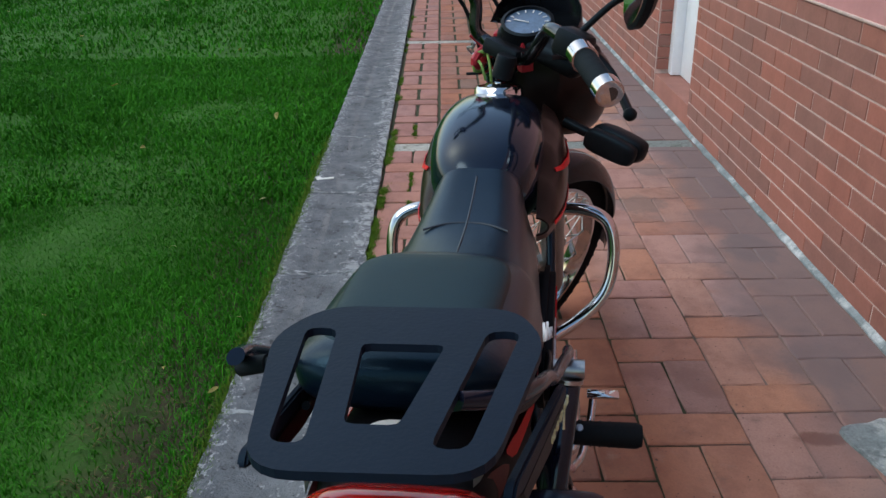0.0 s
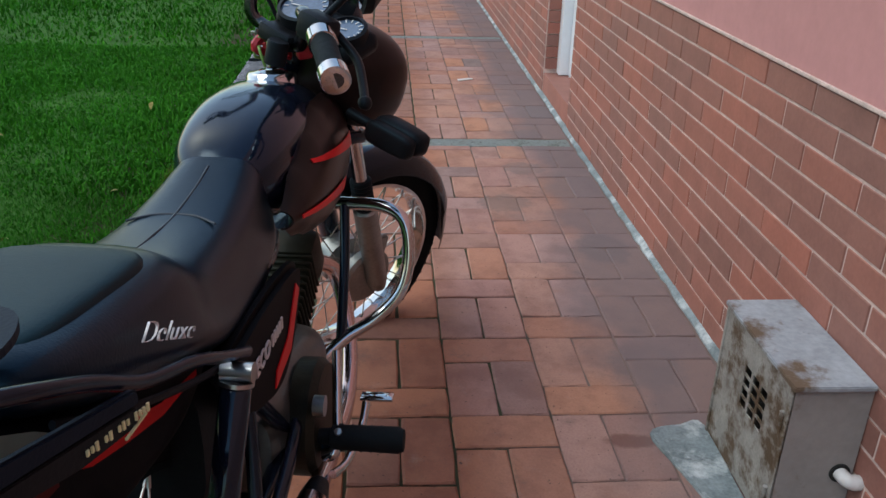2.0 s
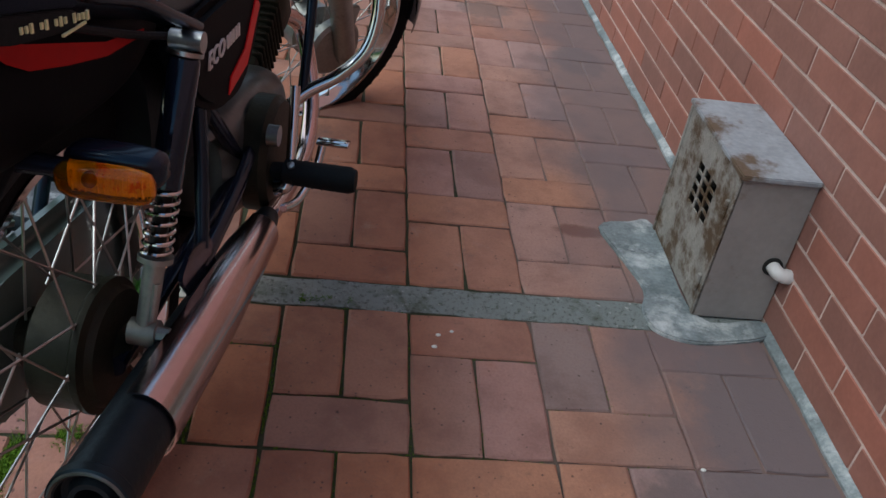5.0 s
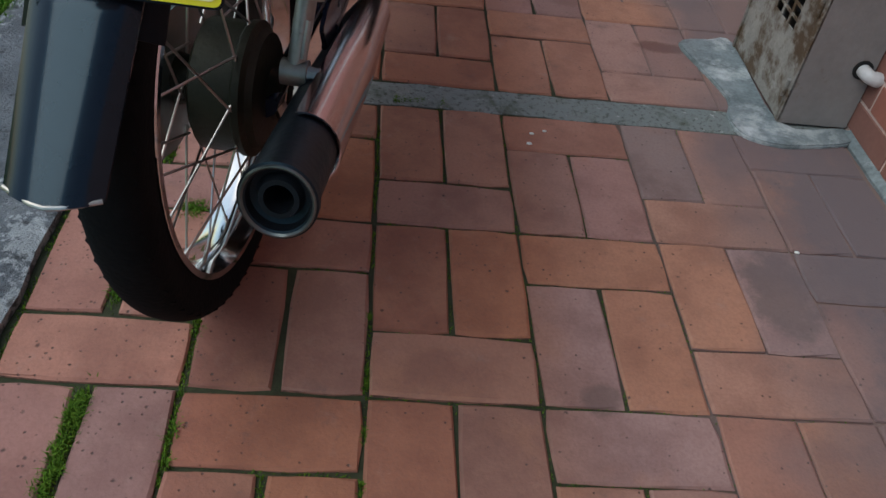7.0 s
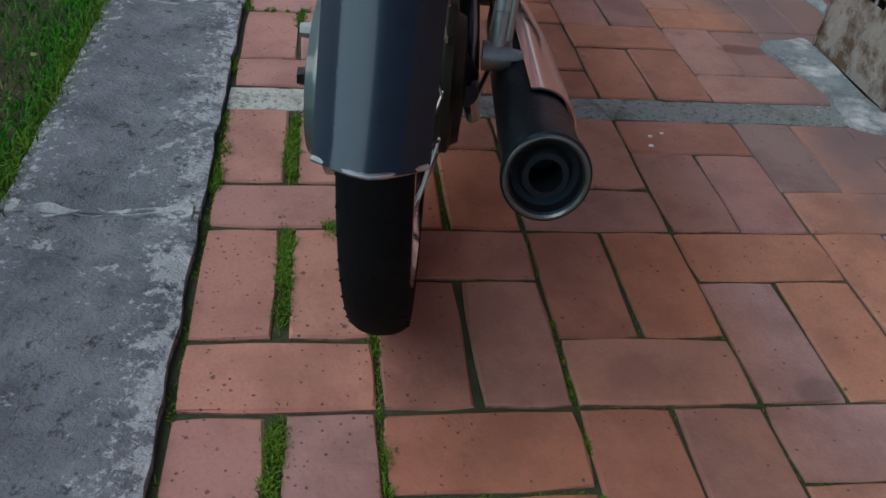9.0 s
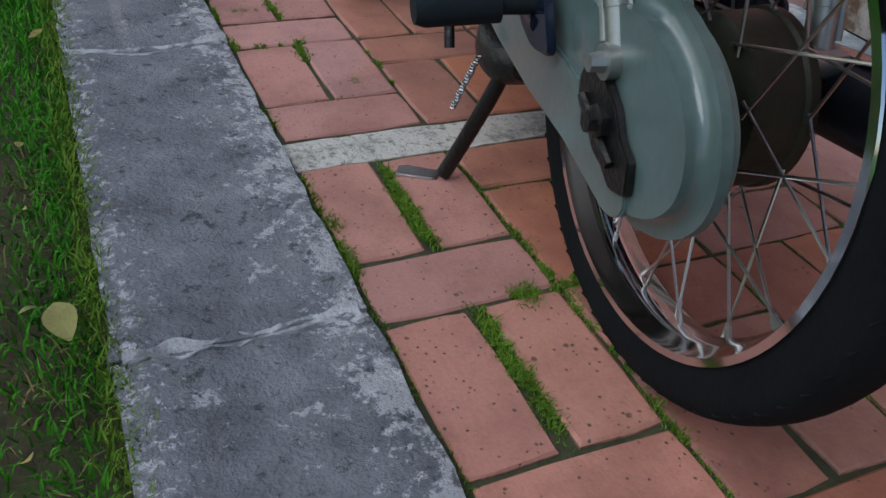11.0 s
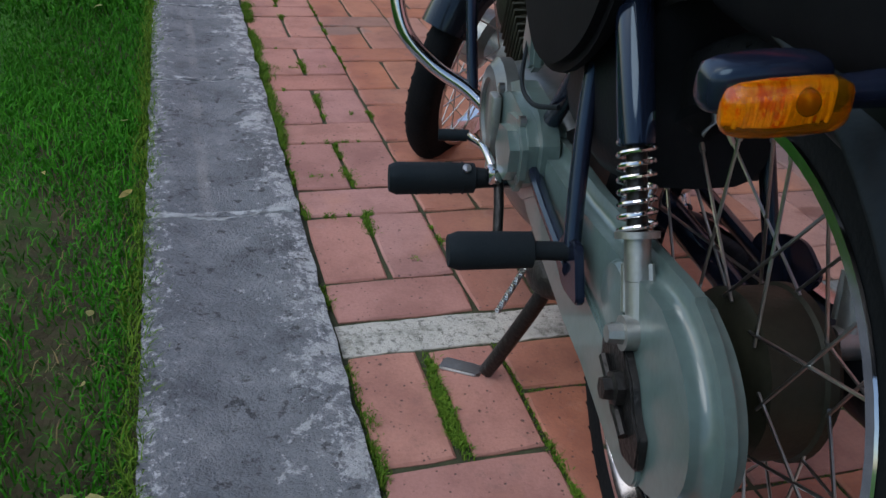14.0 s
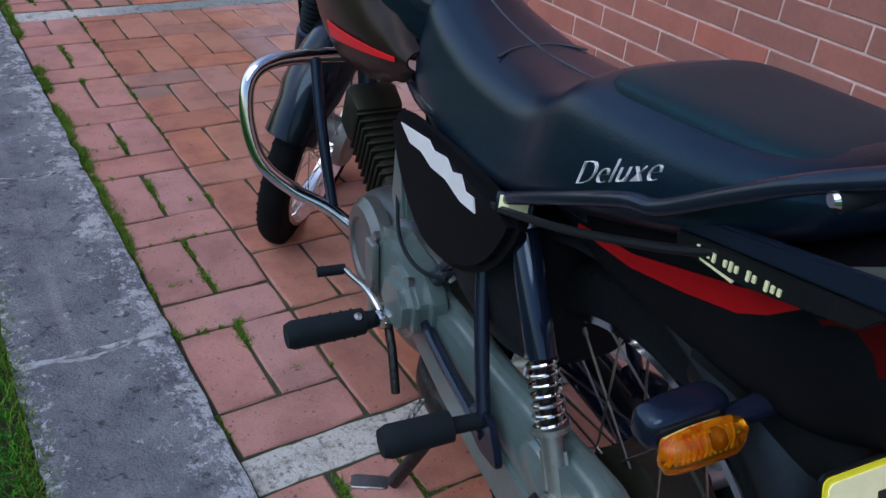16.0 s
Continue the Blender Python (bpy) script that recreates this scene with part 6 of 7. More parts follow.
tube(bm, [(CX + 0.078, 0.0, 0.30), (CX + 0.086, 0.012, 0.262), (CX + 0.090, 0.02, 0.245)], 0.009, 8)
part("brake_rod", bm, M_STEEL, bike)

# crash guard
for sx in (-1, 1):
    bm = BM()
    pts = curve_points([(CX + sx * 0.02, 0.855, 0.556), (CX + sx * 0.10, 0.852, 0.560), (CX + sx * 0.180, 0.840, 0.560), (CX + sx * 0.222, 0.828, 0.535), (CX + sx * 0.232, 0.815, 0.47), (CX + sx * 0.215, 0.80, 0.402),
                        (CX + sx * 0.165, 0.785, 0.352), (CX + sx * 0.105, 0.76, 0.318), (CX + sx * 0.05, 0.72, 0.272)], 6)
    tube(bm, pts, 0.0125, 14)
    part("crash_guard", bm, M_CHROME, bike, "bent chrome crash guard")
for sx in (-1, 1):
    bm = BM()
    tube(bm, curve_points([(CX + sx * 0.10, 0.845, 0.558), (CX + sx * 0.105, 0.80, 0.45), (CX + sx * 0.10, 0.755, 0.305)], 5), 0.010, 10)
    part("guard_stay", bm, M_FRAME, bike)

# front fork, fender, steering: all turned to the right
T = WIDE @ TURNED
rake_dir = Vector((0, -math.sin(radians(RAKE)), math.cos(radians(RAKE))))
for sx in (-1, 1):
    ax = FRONT + Vector((sx * 0.078, 0.02, 0.0))
    bm = BM()
    tube(bm, [ax - rake_dir * 0.03, ax, ax + rake_dir * 0.24, ax + rake_dir * 0.245], [0.020, 0.026, 0.027, 0.022], 16)
    bm.transform(T)
    leg = part("fork_leg", bm, M_ALLOY if sx > 0 else M_FRAME, bike, "telescopic fork leg")
    bm = BM()
    tube(bm, [ax + rake_dir * 0.23, ax + rake_dir * 0.60], 0.0155, 14)
    bm.transform(T)
    part("fork_tube", bm, M_CHROME, leg)
    bm = BM()
    tube(bm, [ax + rake_dir * (0.245 + 0.006 * k) for k in range(15)], [0.024 if k % 2 else 0.020 for k in range(15)], 14)
    bm.transform(T)
    part("fork_gaiter", bm, M_RUBBER, leg)
# brake plate on the front hub
bm = BM()
lathe(bm, [(0.074, 0.0), (0.074, 0.018), (0.066, 0.026), (0.0, 0.028)], Matrix.Translation(FRONT + Vector((0.045, 0, 0))) @ pose(0, 0, 0, 0, 90, 0), 36)
block(bm, (0.020, 0.05, 0.075), FRONT + Vector((0.06, 0.012, 0.075)), 0.006)
bm.transform(T)
part("brake_plate", bm, M_ALLOY, bike, "dull alloy front brake plate", angle=35)
bm = BM()
loops = []
for k in range(25):
    a = radians(2 + 166 * k / 24)
    r = 0.322
    c, s = math.cos(a), math.sin(a)
    base = FRONT + Vector((0, r * c, r * s))
    od = Vector((0, c, s))
    w = 0.060 if 3 < k < 22 else 0.052
    loop = []
    for j in range(11):
        t = -1 + 2 * j / 10
        loop.append(base + Vector((w * t, 0, 0)) - od * (0.045 * abs(t) ** 2.4))
    for j in range(10, -1, -1):
        t = -1 + 2 * j / 10
        loop.append(base + Vector((w * t, 0, 0)) - od * (0.045 * abs(t) ** 2.4 + 0.003))
    loops.append(loop)
loft(bm, loops)
bm.transform(T)
part("front_fender", bm, M_BLACK, bike, "glossy midnight front fender", angle=55)
bm = BM()
for z in (0.70, 0.815):
    c = FRONT + rake_dir * ((z - 0.292) / rake_dir.z) + Vector((0, 0.01, 0))
    block(bm, (0.20, 0.065, 0.028), c, 0.008)
tube(bm, [HEAD - AXIS * 0.19, HEAD - AXIS * 0.03], 0.030, 16)
bm.transform(T)
part("fork_yoke", bm, M_FRAME, bike)
# handlebar, about the steering head's own middle
BACK = TURNED.inverted()
T = WIDE @ Matrix.Translation((0, 0.02, 0.042)) @ TURNED
SC = 0.085
half = [(0.0, 0.830, 0.852), (0.045, 0.827, 0.853), (0.066, 0.815, 0.868), (0.105, 0.780, 0.915), (0.159, 0.722, 0.948), (0.245, 0.684, 0.943), (0.344, 0.625, 0.928)]
gi, go = Vector(half[-2]), Vector(half[-1])
left = [(SC - x * (0.80 if x > 0.08 else 1.0), y + (0.03 if x > 0.08 else 0.0), z + 0.22 * max(0.0, x - 0.08)) for x, y, z in half]
bar = curve_points(left[:0:-1] + [(SC + x, y, z) for x, y, z in half], 5)
bm = BM()
tube(bm, bar, 0.0112, 12)
bm.transform(T)
handlebar = part("handlebar", bm, M_BAR, bike, "steel handlebar turned to the right")
for sx in (-1, 1):
    a, b = (gi + Vector((SC, 0, 0)), go + Vector((SC, 0, 0))) if sx > 0 else (Vector(left[-2]), Vector(left[-1]))
    d = (b - a)
    bm = BM()
    tube(bm, [a + d * u for u in (0.10, 0.12, 0.82, 0.84)], [0.015, 0.0175, 0.0175, 0.015], 18)
    bm.transform(T)
    grip = part("grip", bm, M_RUBBER, handlebar, "black rubber grip with chrome ends")
    for u0, u1 in ((-0.10, 0.14), (0.80, 1.0)):
        bm = BM()
        tube(bm, [a + d * (u0 + (u1 - u0) * v) for v in (0, 0.04, 0.96, 1.0)], [0.017, 0.0205, 0.0205, 0.017], 20)
        bm.transform(T)
        part("grip_sleeve", bm, M_CHROME, grip, "bright chrome grip sleeve")
    bm = BM()
    block(bm, (0.055, 0.040, 0.042), a - d * 0.30, 0.010)
    bm.transform(T)
    part("switch_housing", bm, M_PLASTIC, handlebar)
    bm = BM()
    tube(bm, curve_points([a - d * 0.15 + Vector((0, 0.03, 0.0)), a + d * 0.3 + Vector((0, 0.060, -0.012)), a + d * 0.75 + Vector((0, 0.062, -0.022)), a + d * 1.12 + Vector((0, 0.056, -0.026))], 5), 0.0065, 10)
    bmesh.ops.create_icosphere(bm, subdivisions=2, radius=0.010, matrix=Matrix.Translation(a + d * 1.13 + Vector((0, 0.056, -0.026))))
    bm.transform(T)
    part("lever", bm, M_PLASTIC, handlebar, "black hand lever with a ball end")
    if sx < 0:
        continue
    # mirror
    r0 = a - d * 0.35 + Vector((0, 0.012, 0.015))
    seen = BACK @ Vector((0.226, 0.500, 0.962))
    tip = Vector((SC + sx * (seen.x - SC), seen.y, seen.z)) + Vector((-sx * 0.02, 0.03, -0.01))
    bm = BM()
    tube(bm, curve_points([r0, r0.lerp(tip, 0.35) + Vector((0, 0.02, 0.02)), r0.lerp(tip, 0.8) + Vector((0, 0.02, 0.01)), tip], 5), 0.0052, 10)
    bm.transform(T)
    stem = part("mirror", bm, M_PLASTIC, handlebar, "black mirror on a thin stem")
    mm = Matrix.Translation(tip + Vector((sx * 0.02, -0.03, 0.01))) @ pose(0, 0, 0, 96, 0, sx * -38) @ pose(0, 0, 0, 0, 0, 90)
    bm = BM()
    lathe(bm, [(0.0, 0.0), (0.040, 0.0), (0.044, -0.003), (0.042, -0.014), (0.028, -0.024), (0.0, -0.028)], mm @ Matrix.Diagonal((1.25, 0.92, 1, 1)), 32)
    bm.transform(T)
    shell = part("mirror_shell", bm, M_PLASTIC, stem)
    bm = BM()
    lathe(bm, [(0.0, 0.0012), (0.039, 0.0012), (0.039, -0.001), (0.0, -0.001)], mm @ Matrix.Diagonal((1.25, 0.92, 1, 1)), 32)
    bm.transform(T)
    part("mirror_glass", bm, M_MIRROR, stem, "silvered mirror glass")
# headlamp cowl and instruments
bm = BM()
hull_body(bm, [(0.90, SC, 0.76, 0.850, 0.085, 1), (0.94, SC, 0.71, 0.868, 0.105, 1), (0.99, SC, 0.69, 0.880, 0.114, 1), (1.05, SC, 0.69, 0.868, 0.102, 1), (1.09, SC, 0.71, 0.830, 0.075, 1)], 30, 2.8)
bm.transform(T)
cowl = part("headlamp_cowl", bm, M_MAROON, bike, "dark glossy headlamp cowl", angle=60)
bm = BM()
loops = []
for k in range(9):
    u = k / 8
    loop = []
    for j in range(17):
        t = radians(-86 + 172 * j / 16)
        rise = 0.104 * u * math.cos(t * 0.9) ** 0.6
        loop.append(Vector((SC + (0.112 - 0.024 * u) * math.sin(t), 0.905 + (0.070 - 0.012 * u) * math.cos(t) - 0.02 * u, 0.862 + rise)))
    loop += [p + Vector((0, -0.003, 0)) for p in loop[::-1]]
    loops.append(loop)
loft(bm, loops)
bm.transform(T)
part("fly_screen", bm, M_BLACK, cowl, "small black fly screen", angle=60)
bm = BM()
dm = Matrix.Translation((0.130, 0.878, 0.890)) @ pose(0, 0, 0, 28)
block(bm, (0.190, 0.080, 0.040), (0, 0, -0.014), 0.016, dm)
bm.transform(T)
cluster = part("instrument_binnacle", bm, M_PLASTIC, bike, "black instrument binnacle with two dials", angle=50)
for sx, r in ((-0.87, 0.041), (1.05, 0.030)):
    bm = BM()
    lathe(bm, [(r + 0.006, -0.02), (r + 0.006, 0.012), (r, 0.014), (r, 0.008), (r + 0.003, 0.006), (r + 0.003, -0.02)], dm @ Matrix.Translation((sx * 0.054, 0.0, 0.004)), 36, True)
    bm.transform(T)
    ring = part("dial_rim", bm, M_PLASTIC, cluster, angle=35)
    bm = BM()
    lathe(bm, [(0.0, 0.008), (r, 0.008), (r, 0.002), (0.0, 0.002)], dm @ Matrix.Translation((sx * 0.054, 0.0, 0.004)), 36)
    bm.transform(T)
    part("dial_face", bm, M_DIAL, ring, "blue-grey dial face")
    bm = BM()
    for k in range(11):
        a = radians(-120 + 24 * k)
        block(bm, (0.0022, 0.008, 0.0008), (0, r * 0.82, 0.0130), 0, dm @ Matrix.Translation((sx * 0.054, 0.0, 0.0)) @ Matrix.Rotation(a, 4, "Z"))
    block(bm, (0.0022, r * 0.7, 0.001), (0, r * 0.3, 0.0135), 0, dm @ Matrix.Translation((sx * 0.054, 0.0, 0.0)) @ Matrix.Rotation(1.9, 4, "Z"))
    bm.transform(T)
    part("dial_marks", bm, M_SILVER, ring, smooth=False)
# bar clamp and ignition
bm = BM()
block(bm, (0.080, 0.045, 0.030), (SC, 0.832, 0.850), 0.008)
bm.transform(T)
part("bar_clamp", bm, M_PLASTIC, bike)
bm = BM()
lathe(bm, [(0.0, 0.02), (0.016, 0.02), (0.018, 0.016), (0.018, -0.02), (0.0, -0.02)], Matrix.Translation((SC + 0.03, 0.80, 0.835)), 20)
bm.transform(T)
part("ignition_switch", bm, M_PLASTIC, bike)
# loose wiring behind the dials
rr = random.Random(3)
for k in range(24):
    c = Vector((CX + rr.uniform(-0.045, 0.055), 0.825 + rr.uniform(-0.03, 0.05), 0.830))
    pts = [c + Vector((rr.uniform(-0.03, 0.03), rr.uniform(-0.03, 0.03), 0.014 * j + rr.uniform(-0.01, 0.012))) for j in range(5)]
    bm = BM()
    thick = 0.0085 if k % 8 == 0 else 0.0028
    tube(bm, curve_points(pts, 4), thick, 7)
    part("cable", bm, (M_WIRERED, M_RUBBER, M_WIREGREEN, M_STEEL)[k % 4], bike)
for (x, y, z), size, mt in (((0.030, 0.815, 0.852), (0.018, 0.026, 0.012), M_SILVER), ((0.058, 0.790, 0.845), (0.014, 0.020, 0.014), M_SILVER), ((0.005, 0.835, 0.848), (0.012, 0.028, 0.012), M_WIREGREEN),
                            ((0.015, 0.855, 0.858), (0.030, 0.022, 0.016), M_WIRERED), ((0.066, 0.760, 0.835), (0.020, 0.026, 0.060), M_WIRERED), ((0.105, 0.742, 0.850), (0.010, 0.012, 0.030), M_WIREGREEN)):
    bm = BM()
    block(bm, size, (0, 0, 0), 0.003)
    part("connector", bm, mt, bike, m=Matrix.Translation((x, y + 0.015, z + 0.036)) @ pose(0, 0, 0, rr.uniform(-25, 25), rr.uniform(-25, 25), rr.uniform(-60, 60)))
for pts in ([(CX - 0.22, 0.86, 0.90), (CX - 0.16, 0.99, 0.90), (CX - 0.08, 1.04, 0.80), (CX - 0.04, 0.98, 0.68)], [(CX - 0.24, 0.84, 0.89), (CX - 0.20, 0.98, 0.86), (CX - 0.13, 1.06, 0.70), (CX - 0.10, 1.15, 0.50), (CX - 0.06, 1.22, 0.36)],
            [(CX + 0.20, 0.78, 0.89), (CX + 0.15, 0.92, 0.86), (CX + 0.06, 0.93, 0.75), (CX + 0.03, 0.80, 0.66)]):
    bm = BM()
    tube(bm, curve_points(pts, 6), 0.0042, 8)
    bm.transform(T)
    part("control_cable", bm, M_RUBBER, bike)
# front indicator, dark from behind
for sx in (1,):
    so_, si_ = BACK @ Vector((0.264, 0.735, 0.660)), BACK @ Vector((0.135, 0.815, 0.705))
    indicator("front_turn_signal", (SC + sx * (si_.x - SC), si_.y, si_.z), (SC + sx * (so_.x - SC), so_.y, so_.z), T, False, 1.15)


# ---- small pieces: fallen leaves, moss, then pavers and wall tiles ----
def leaf_shape(bm, length, width, m, curl):
    n = 7
    rows = []
    for i in range(n + 1):
        u = i / n
        w = width * math.sin(math.pi * min(1, u * 1.02 + 0.02)) ** 0.8 / 2
        z = curl * math.sin(math.pi * u)
        rows.append([bm.verts.new(m @ Vector((-w, length * (u - 0.5), z + 0.25 * w))), bm.verts.new(m @ Vector((0, length * (u - 0.5), z))), bm.verts.new(m @ Vector((w, length * (u - 0.5), z + 0.25 * w)))])
    for a, b in zip(rows, rows[1:]):
        for k in range(2):
            bm.faces.new((a[k], a[k + 1], b[k + 1], b[k]))
    bmesh.ops.solidify(bm, geom=bm.faces[:], thickness=0.0006)


rl = random.Random(21)
LEAVES = [(-1.02, -0.22, 0.03), (-0.985, 0.52, 0.028), (-1.13, 0.62, 0.03), (-1.06, -0.60, 0.03), (-1.21, -0.31, 0.03), (-1.02, 0.14, 0.024), (-1.32, 1.35, 0.04), (-1.10, 1.75, 0.03),
          (-1.75, 2.4, 0.05), (-2.3, 3.6, 0.06), (-1.55, 0.9, 0.03), (-3.1, 5.2, 0.06), (-1.8, 4.6, 0.06), (-2.6, 2.2, 0.05), (-1.25, 2.9, 0.05), (-3.6, 4.1, 0.06), (-1.02, -0.02, 0.022), (-1.00, 0.88, 0.02),
          (-2.1, 6.2, 0.05), (-3.0, 7.0, 0.05), (-4.2, 6.4, 0.05), (-1.45, 3.7, 0.04), (-2.9, 3.0, 0.05), (-1.16, 0.02, 0.026), (-1.03, -0.42, 0.024)]
for x, y, s in LEAVES:
    bm = BM()
    s *= 0.75
    leaf_shape(bm, s * rl.uniform(0.9, 1.5), s * rl.uniform(0.35, 0.7), Matrix(), s * rl.uniform(-0.25, 0.3))
    ob = part("fallen_leaf", bm, M_LEAF, m=pose(x, y, 0.016 + 0.012 * (y > 1.5), rl.uniform(-35, 35), rl.uniform(-35, 35), rl.uniform(0, 360)))
    tagged(ob, "pale yellow-green fallen leaf on the lawn", "leaf", "fallen leaves")
# broad leaf beside the kerb
bm = BM()
leaf_shape(bm, 0.060, 0.034, Matrix(), 0.006)
ob = part("fallen_leaf", bm, M_LEAF, m=pose(-0.990, -0.249, 0.018, 6, -8, 10))
tagged(ob, "broad pale green fallen leaf beside the kerb", "leaf", "fallen leaves")
for x, y, r in ((0.052, -0.060, 0.004), (0.077, -0.048, 0.0035), (0.044, -0.092, 0.0045), (0.46, -0.34, 0.004), (0.60, -0.55, 0.003), (-0.21, -0.93, 0.003)):
    bm = BM()
    bmesh.ops.create_icosphere(bm, subdivisions=2, radius=r, matrix=Matrix.Diagonal((1.2, 0.9, 0.5, 1)))
    tagged(part("white_crumb", bm, M_WLEAF, m=Matrix.Translation((x, y, 0.001))), "tiny white crumb on the brick paving", "crumb", "white crumbs")
bm = BM()
prism(bm, [(-0.035, -0.02), (0.03, -0.022), (0.034, -0.008), (-0.012, -0.004), (-0.016, 0.02), (-0.036, 0.018)], 0.003, Matrix(), 0.0005)
tagged(part("paint_scrap", bm, M_WLEAF, m=pose(-0.905, 2.02, 0.014, 0, 0, 20), smooth=False), "white bent scrap lying on the concrete kerb", "scrap")
bm = BM()
prism(bm, rounded([(-0.05, -0.016), (0.05, -0.010), (0.046, 0.018), (-0.04, 0.020)], 0.008), 0.004, Matrix(), 0.001)
tagged(part("paper_scrap", bm, M_PVC, m=pose(0.31, 3.62, 0.003, 0, 0, 25), smooth=False), "flat pale scrap lying on the brick path", "scrap")

# moss in the joints beside the kerb
rm = random.Random(8)
moss = []


def tuft_line(x0, y0, x1, y1, count, spread, h):
    for _ in range(count):
        u = rm.random()
        x, y = x0 + (x1 - x0) * u, y0 + (y1 - y0) * u
        if noise.noise((x * 25, y * 9, 2)) < -0.12:
            continue
        moss.append((x + rm.gauss(0, spread), y + rm.gauss(0, spread), -0.006, h * rm.uniform(0.5, 1.3), 0.0022, rm.uniform(0.2, 1.0)))


def clumps(x0, y0, x1, y1, tufts, size, h):
    """Uneven cushions strung along a joint."""
    for _ in range(tufts):
        u = rm.random()
        cx, cy = x0 + (x1 - x0) * u + rm.gauss(0, size * 0.35), y0 + (y1 - y0) * u
        if noise.noise((cx * 8, cy * 4, 6)) < -0.10:
            continue
        r = size * rm.uniform(0.35, 1.25)
        for _ in range(int(26 + 5500 * r)):
            moss.append((cx + rm.gauss(0, r * 0.5), cy + rm.gauss(0, r * 1.3), -0.004, h * rm.uniform(0.4, 1.3), 0.0020, rm.uniform(0.3, 1.2)))


for (x, w) in ((-3 * P + 0.004, 0.003), (-2 * P, 0.003), (-P, 0.0018)):
    tuft_line(x, -1.6, x, 0.0, 2400 if x < -0.4 else 1100, w, 0.007)
clumps(-3 * P + 0.004, -1.6, -3 * P + 0.004, 0.0, 50, 0.009, 0.010)
clumps(-2 * P, -1.6, -2 * P, 0.0, 60, 0.008, 0.009)
clumps(-P, -1.6, -P, -0.5, 22, 0.004, 0.006)
clumps(-3 * P - 0.002, 0.09, -3 * P + 0.004, 0.85, 24, 0.008, 0.012)
clumps(-3 * P - 0.002, 0.80, -3 * P + 0.014, 2.7, 130, 0.014, 0.016)
clumps(-2 * P, 0.09, -2 * P, 2.6, 60, 0.006, 0.008)
clumps(-3 * P, 2.8, -3 * P, 6.0, 60, 0.016, 0.016)
for k in range(8):
    y0, y1 = -0.02 - 1.5 * P * k, -P + 0.02 - 1.5 * P * k
    if k < 5:
        clumps(-2.5 * P, y0, -2.5 * P, y1, 22, 0.010, 0.011)
        tuft_line(-1.5 * P, -0.5 * P - 1.5 * P * k, -1.5 * P, -1.5 * P - 1.5 * P * k, 260, 0.0020, 0.006)
    y0 = 0.084 + 0.5 * P + 1.5 * P * k
    clumps(-2.5 * P, y0, -2.5 * P, y0 + P, 11, 0.009, 0.010)
for k in range(1, 9):
    clumps(-3 * P + 0.02, 0.084 + 0.75 * P * k, -2.2 * P, 0.084 + 0.75 * P * k, 5, 0.007, 0.008)
for c in range(-1, 2):
    for k in range(5):
        y0 = -1.5 * P * k - (0.0 if c % 2 else 0.5 * P)
        tuft_line((c + 0.5) * P, y0, (c + 0.5) * P, y0 - P, (150, 120, 60)[c + 1], 0.0016, 0.004)
        for yy in (y0, y0 - P):
            tuft_line(c * P, yy, (c + 1) * P, yy, (130, 90, 40)[c + 1], 0.0016, 0.004)
tuft_line(0, -1.6, 0, 0.0, 700, 0.0016, 0.004)
tuft_line(P, -1.6, P, -0.4, 350, 0.0014, 0.004)
for k in range(5):
    y0 = -1.5 * P * k
    for yy in (y0 - 0.5 * P, y0):
        tuft_line(-2 * P, yy - 0.5 * P, -P, yy - 0.5 * P, 150, 0.0020, 0.005)
clumps(-2 * P - 0.06, -1.5 * P, -2 * P + 0.05, -1.5 * P, 12, 0.009, 0.010)
clumps(-P - 0.20, -1.18, -P, -1.18, 9, 0.005, 0.007)
clumps(-P + 0.02, 0.02, -P + 0.30, 0.05, 8, 0.006, 0.006)
for _ in range(7000):
    y = rm.uniform(-1.5, 2.6)
    moss.append((KERB_OUT - 0.002 + rm.gauss(0, 0.012) + 0.014 * noise.noise((y * 9, 4, 0)), y, 0.0, 0.020 * rm.uniform(0.5, 1.5), 0.0024, rm.uniform(0.3, 1.1)))
blades("moss", moss, M_MOSS, "green moss and tiny grass in the paving joints", "moss")


def piece(name, me, m, parent):
    ob = new(name, me)
    ob.matrix_basis = m
    ob.parent = parent
    return ob


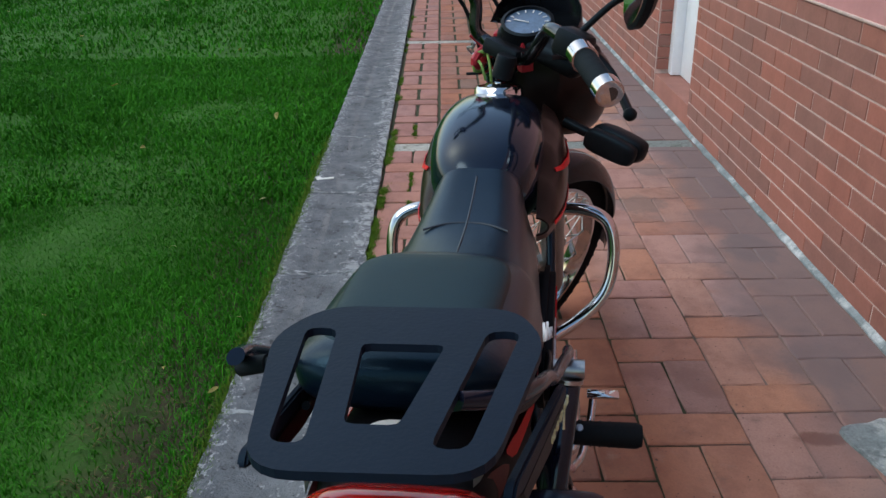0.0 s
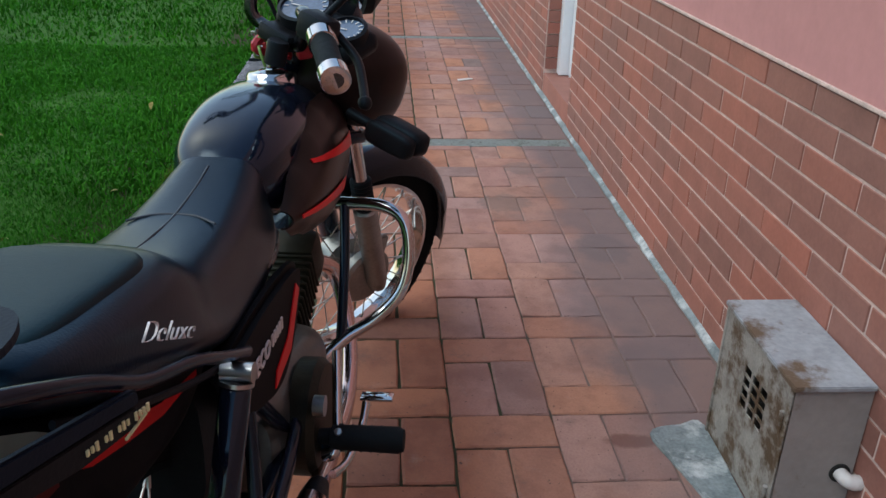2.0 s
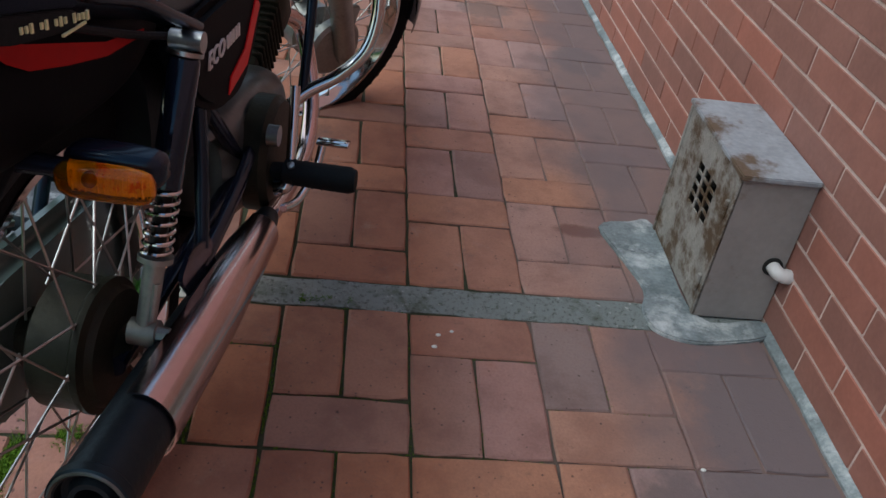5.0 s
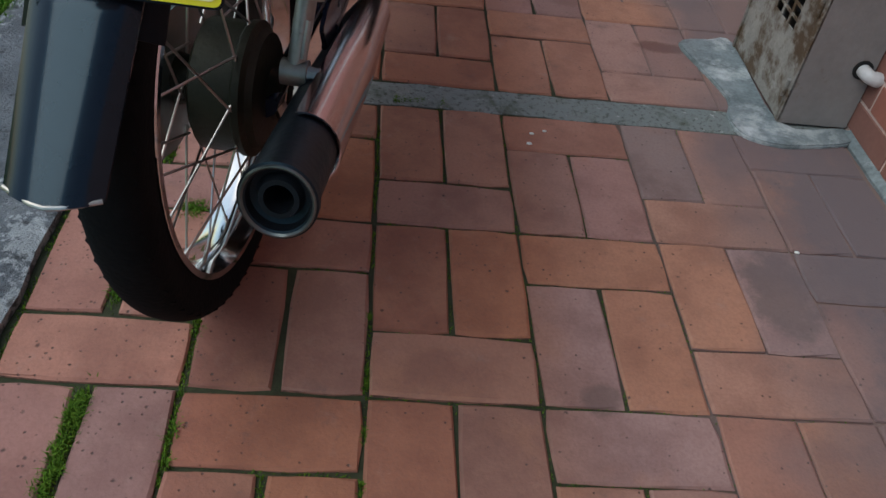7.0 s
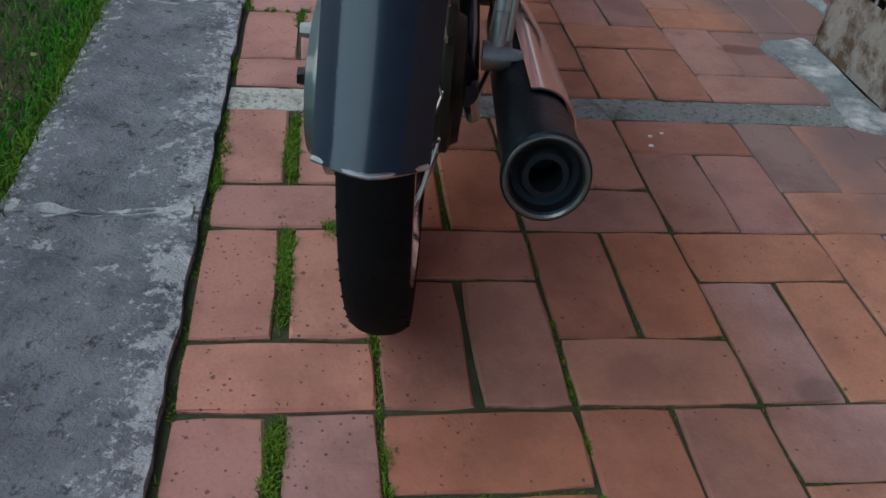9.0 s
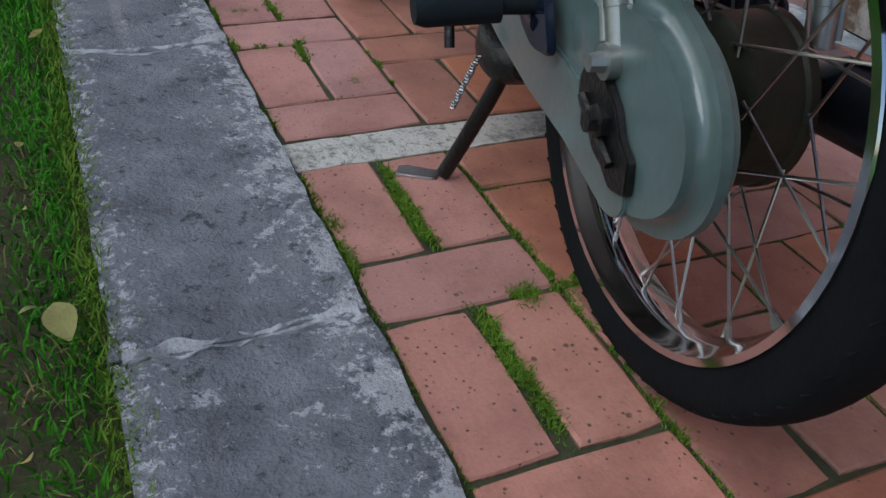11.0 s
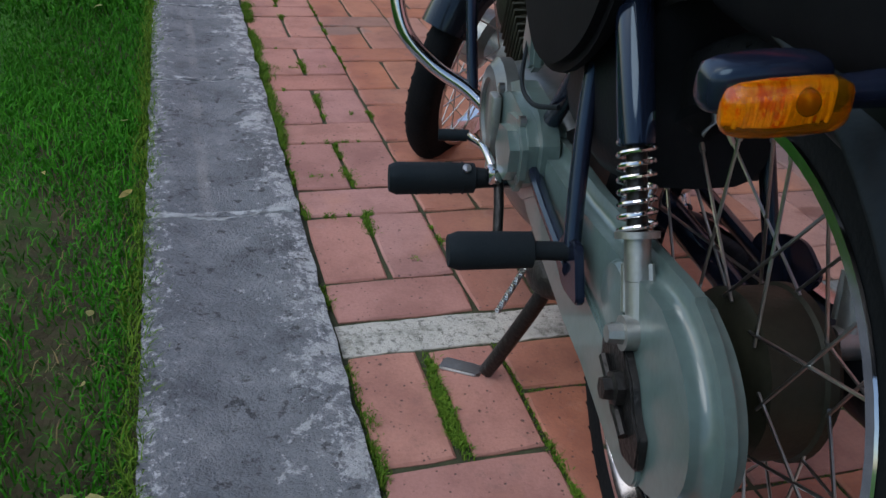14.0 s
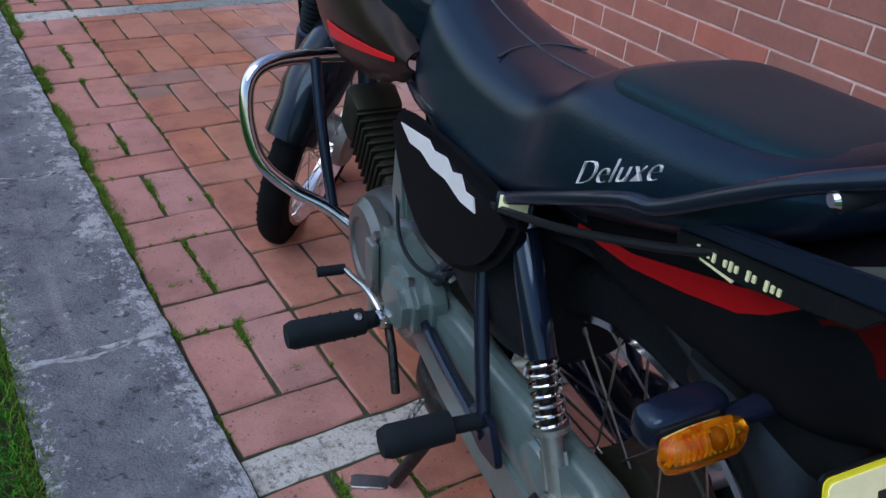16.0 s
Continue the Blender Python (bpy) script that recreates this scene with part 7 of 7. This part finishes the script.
# pavers: the near stretch singly, the far ones joined
shared = {}
far = BM()
rp = random.Random(2)
for x, y, lx, ly in layout():
    tip = (rp.gauss(0, 0.004), rp.gauss(0, 0.004))
    dz, tw = rp.gauss(0, 0.0009), rp.gauss(0, 0.004)
    if -1.75 < y < 2.5:
        key = (round(lx, 4), round(ly, 4), rp.randrange(4))
        if key not in shared:
            bm = BM()
            paver_mesh(bm, lx, ly, seed=hash(key[2]) + int(lx * 1e4))
            me = bpy.data.meshes.new("brick")
            bm.to_mesh(me)
            bm.free()
            me.materials.append(M_PAVER)
            me.materials.append(M_GRIME)
            shared[key] = me
        piece("brick", shared[key], Matrix.Translation((x, y, dz)) @ Euler((tip[0], tip[1], tw)).to_matrix().to_4x4(), pavement)
    else:
        paver_mesh(far, lx, ly, (x, y, dz), rp.randrange(99), tw, tip)
ob = part("far_bricks", far, M_PAVER, pavement, smooth=False)
ob.data.materials.append(M_GRIME)
tagged(ob, kind="stuff")

# facing tiles of the wainscot
TH, TL = 0.0615, 0.2265
far = BM()
tile_mesh = {}
rt = random.Random(4)


def tile(bm, ly, at=(0, 0, 0)):
    block(bm, (0.014, ly, TH - 0.0058), at, 0.0016, Matrix(), 1)


for r in range(13):
    z = 0.7455 - TH * (r + 0.5)
    if z < -0.02:
        continue
    shift = 0.347 + 0.11325 * (1 - r % 2) - 26 * TL
    for k in range(82):
        y0 = shift + TL * k
        y1 = y0 + TL
        if y1 <= DOOR0 and y0 > -1.9:
            key = rt.randrange(2)
            if key not in tile_mesh:
                bm = BM()
                tile(bm, TL - 0.0058)
                me = bpy.data.meshes.new("tile")
                bm.to_mesh(me)
                bm.free()
                me.materials.append(M_TILE)
                tile_mesh[key] = me
            piece("tile", tile_mesh[key], Matrix.Translation((WALL + 0.0055 + rt.gauss(0, 0.0006), (y0 + y1) / 2, z)), wall_a)
        elif y0 >= DOOR1 and y1 < 12.5 or y0 <= -1.9:
            tile(far, TL - 0.0058, (WALL + 0.0055, (y0 + y1) / 2, z))
        elif y0 < DOOR0 < y1:
            tile(far, DOOR0 - y0 - 0.006, (WALL + 0.0055, (y0 + DOOR0) / 2, z))
        elif y0 < DOOR1 < y1:
            tile(far, y1 - DOOR1 - 0.006, (WALL + 0.0055, (y1 + DOOR1) / 2, z))
    if z > 0.112:
        # the far jamb's return, facing back along the path
        for k in range(1):
            bmesh.ops.create_cube(far, size=1.0, matrix=Matrix.Translation((WALL + 0.050, DOOR1 - 0.003, z)) @ Matrix.Diagonal((0.085, 0.012, TH - 0.0058, 1)))
tagged(part("far_tiles", far, M_TILE, wall_b, smooth=False), kind="stuff")
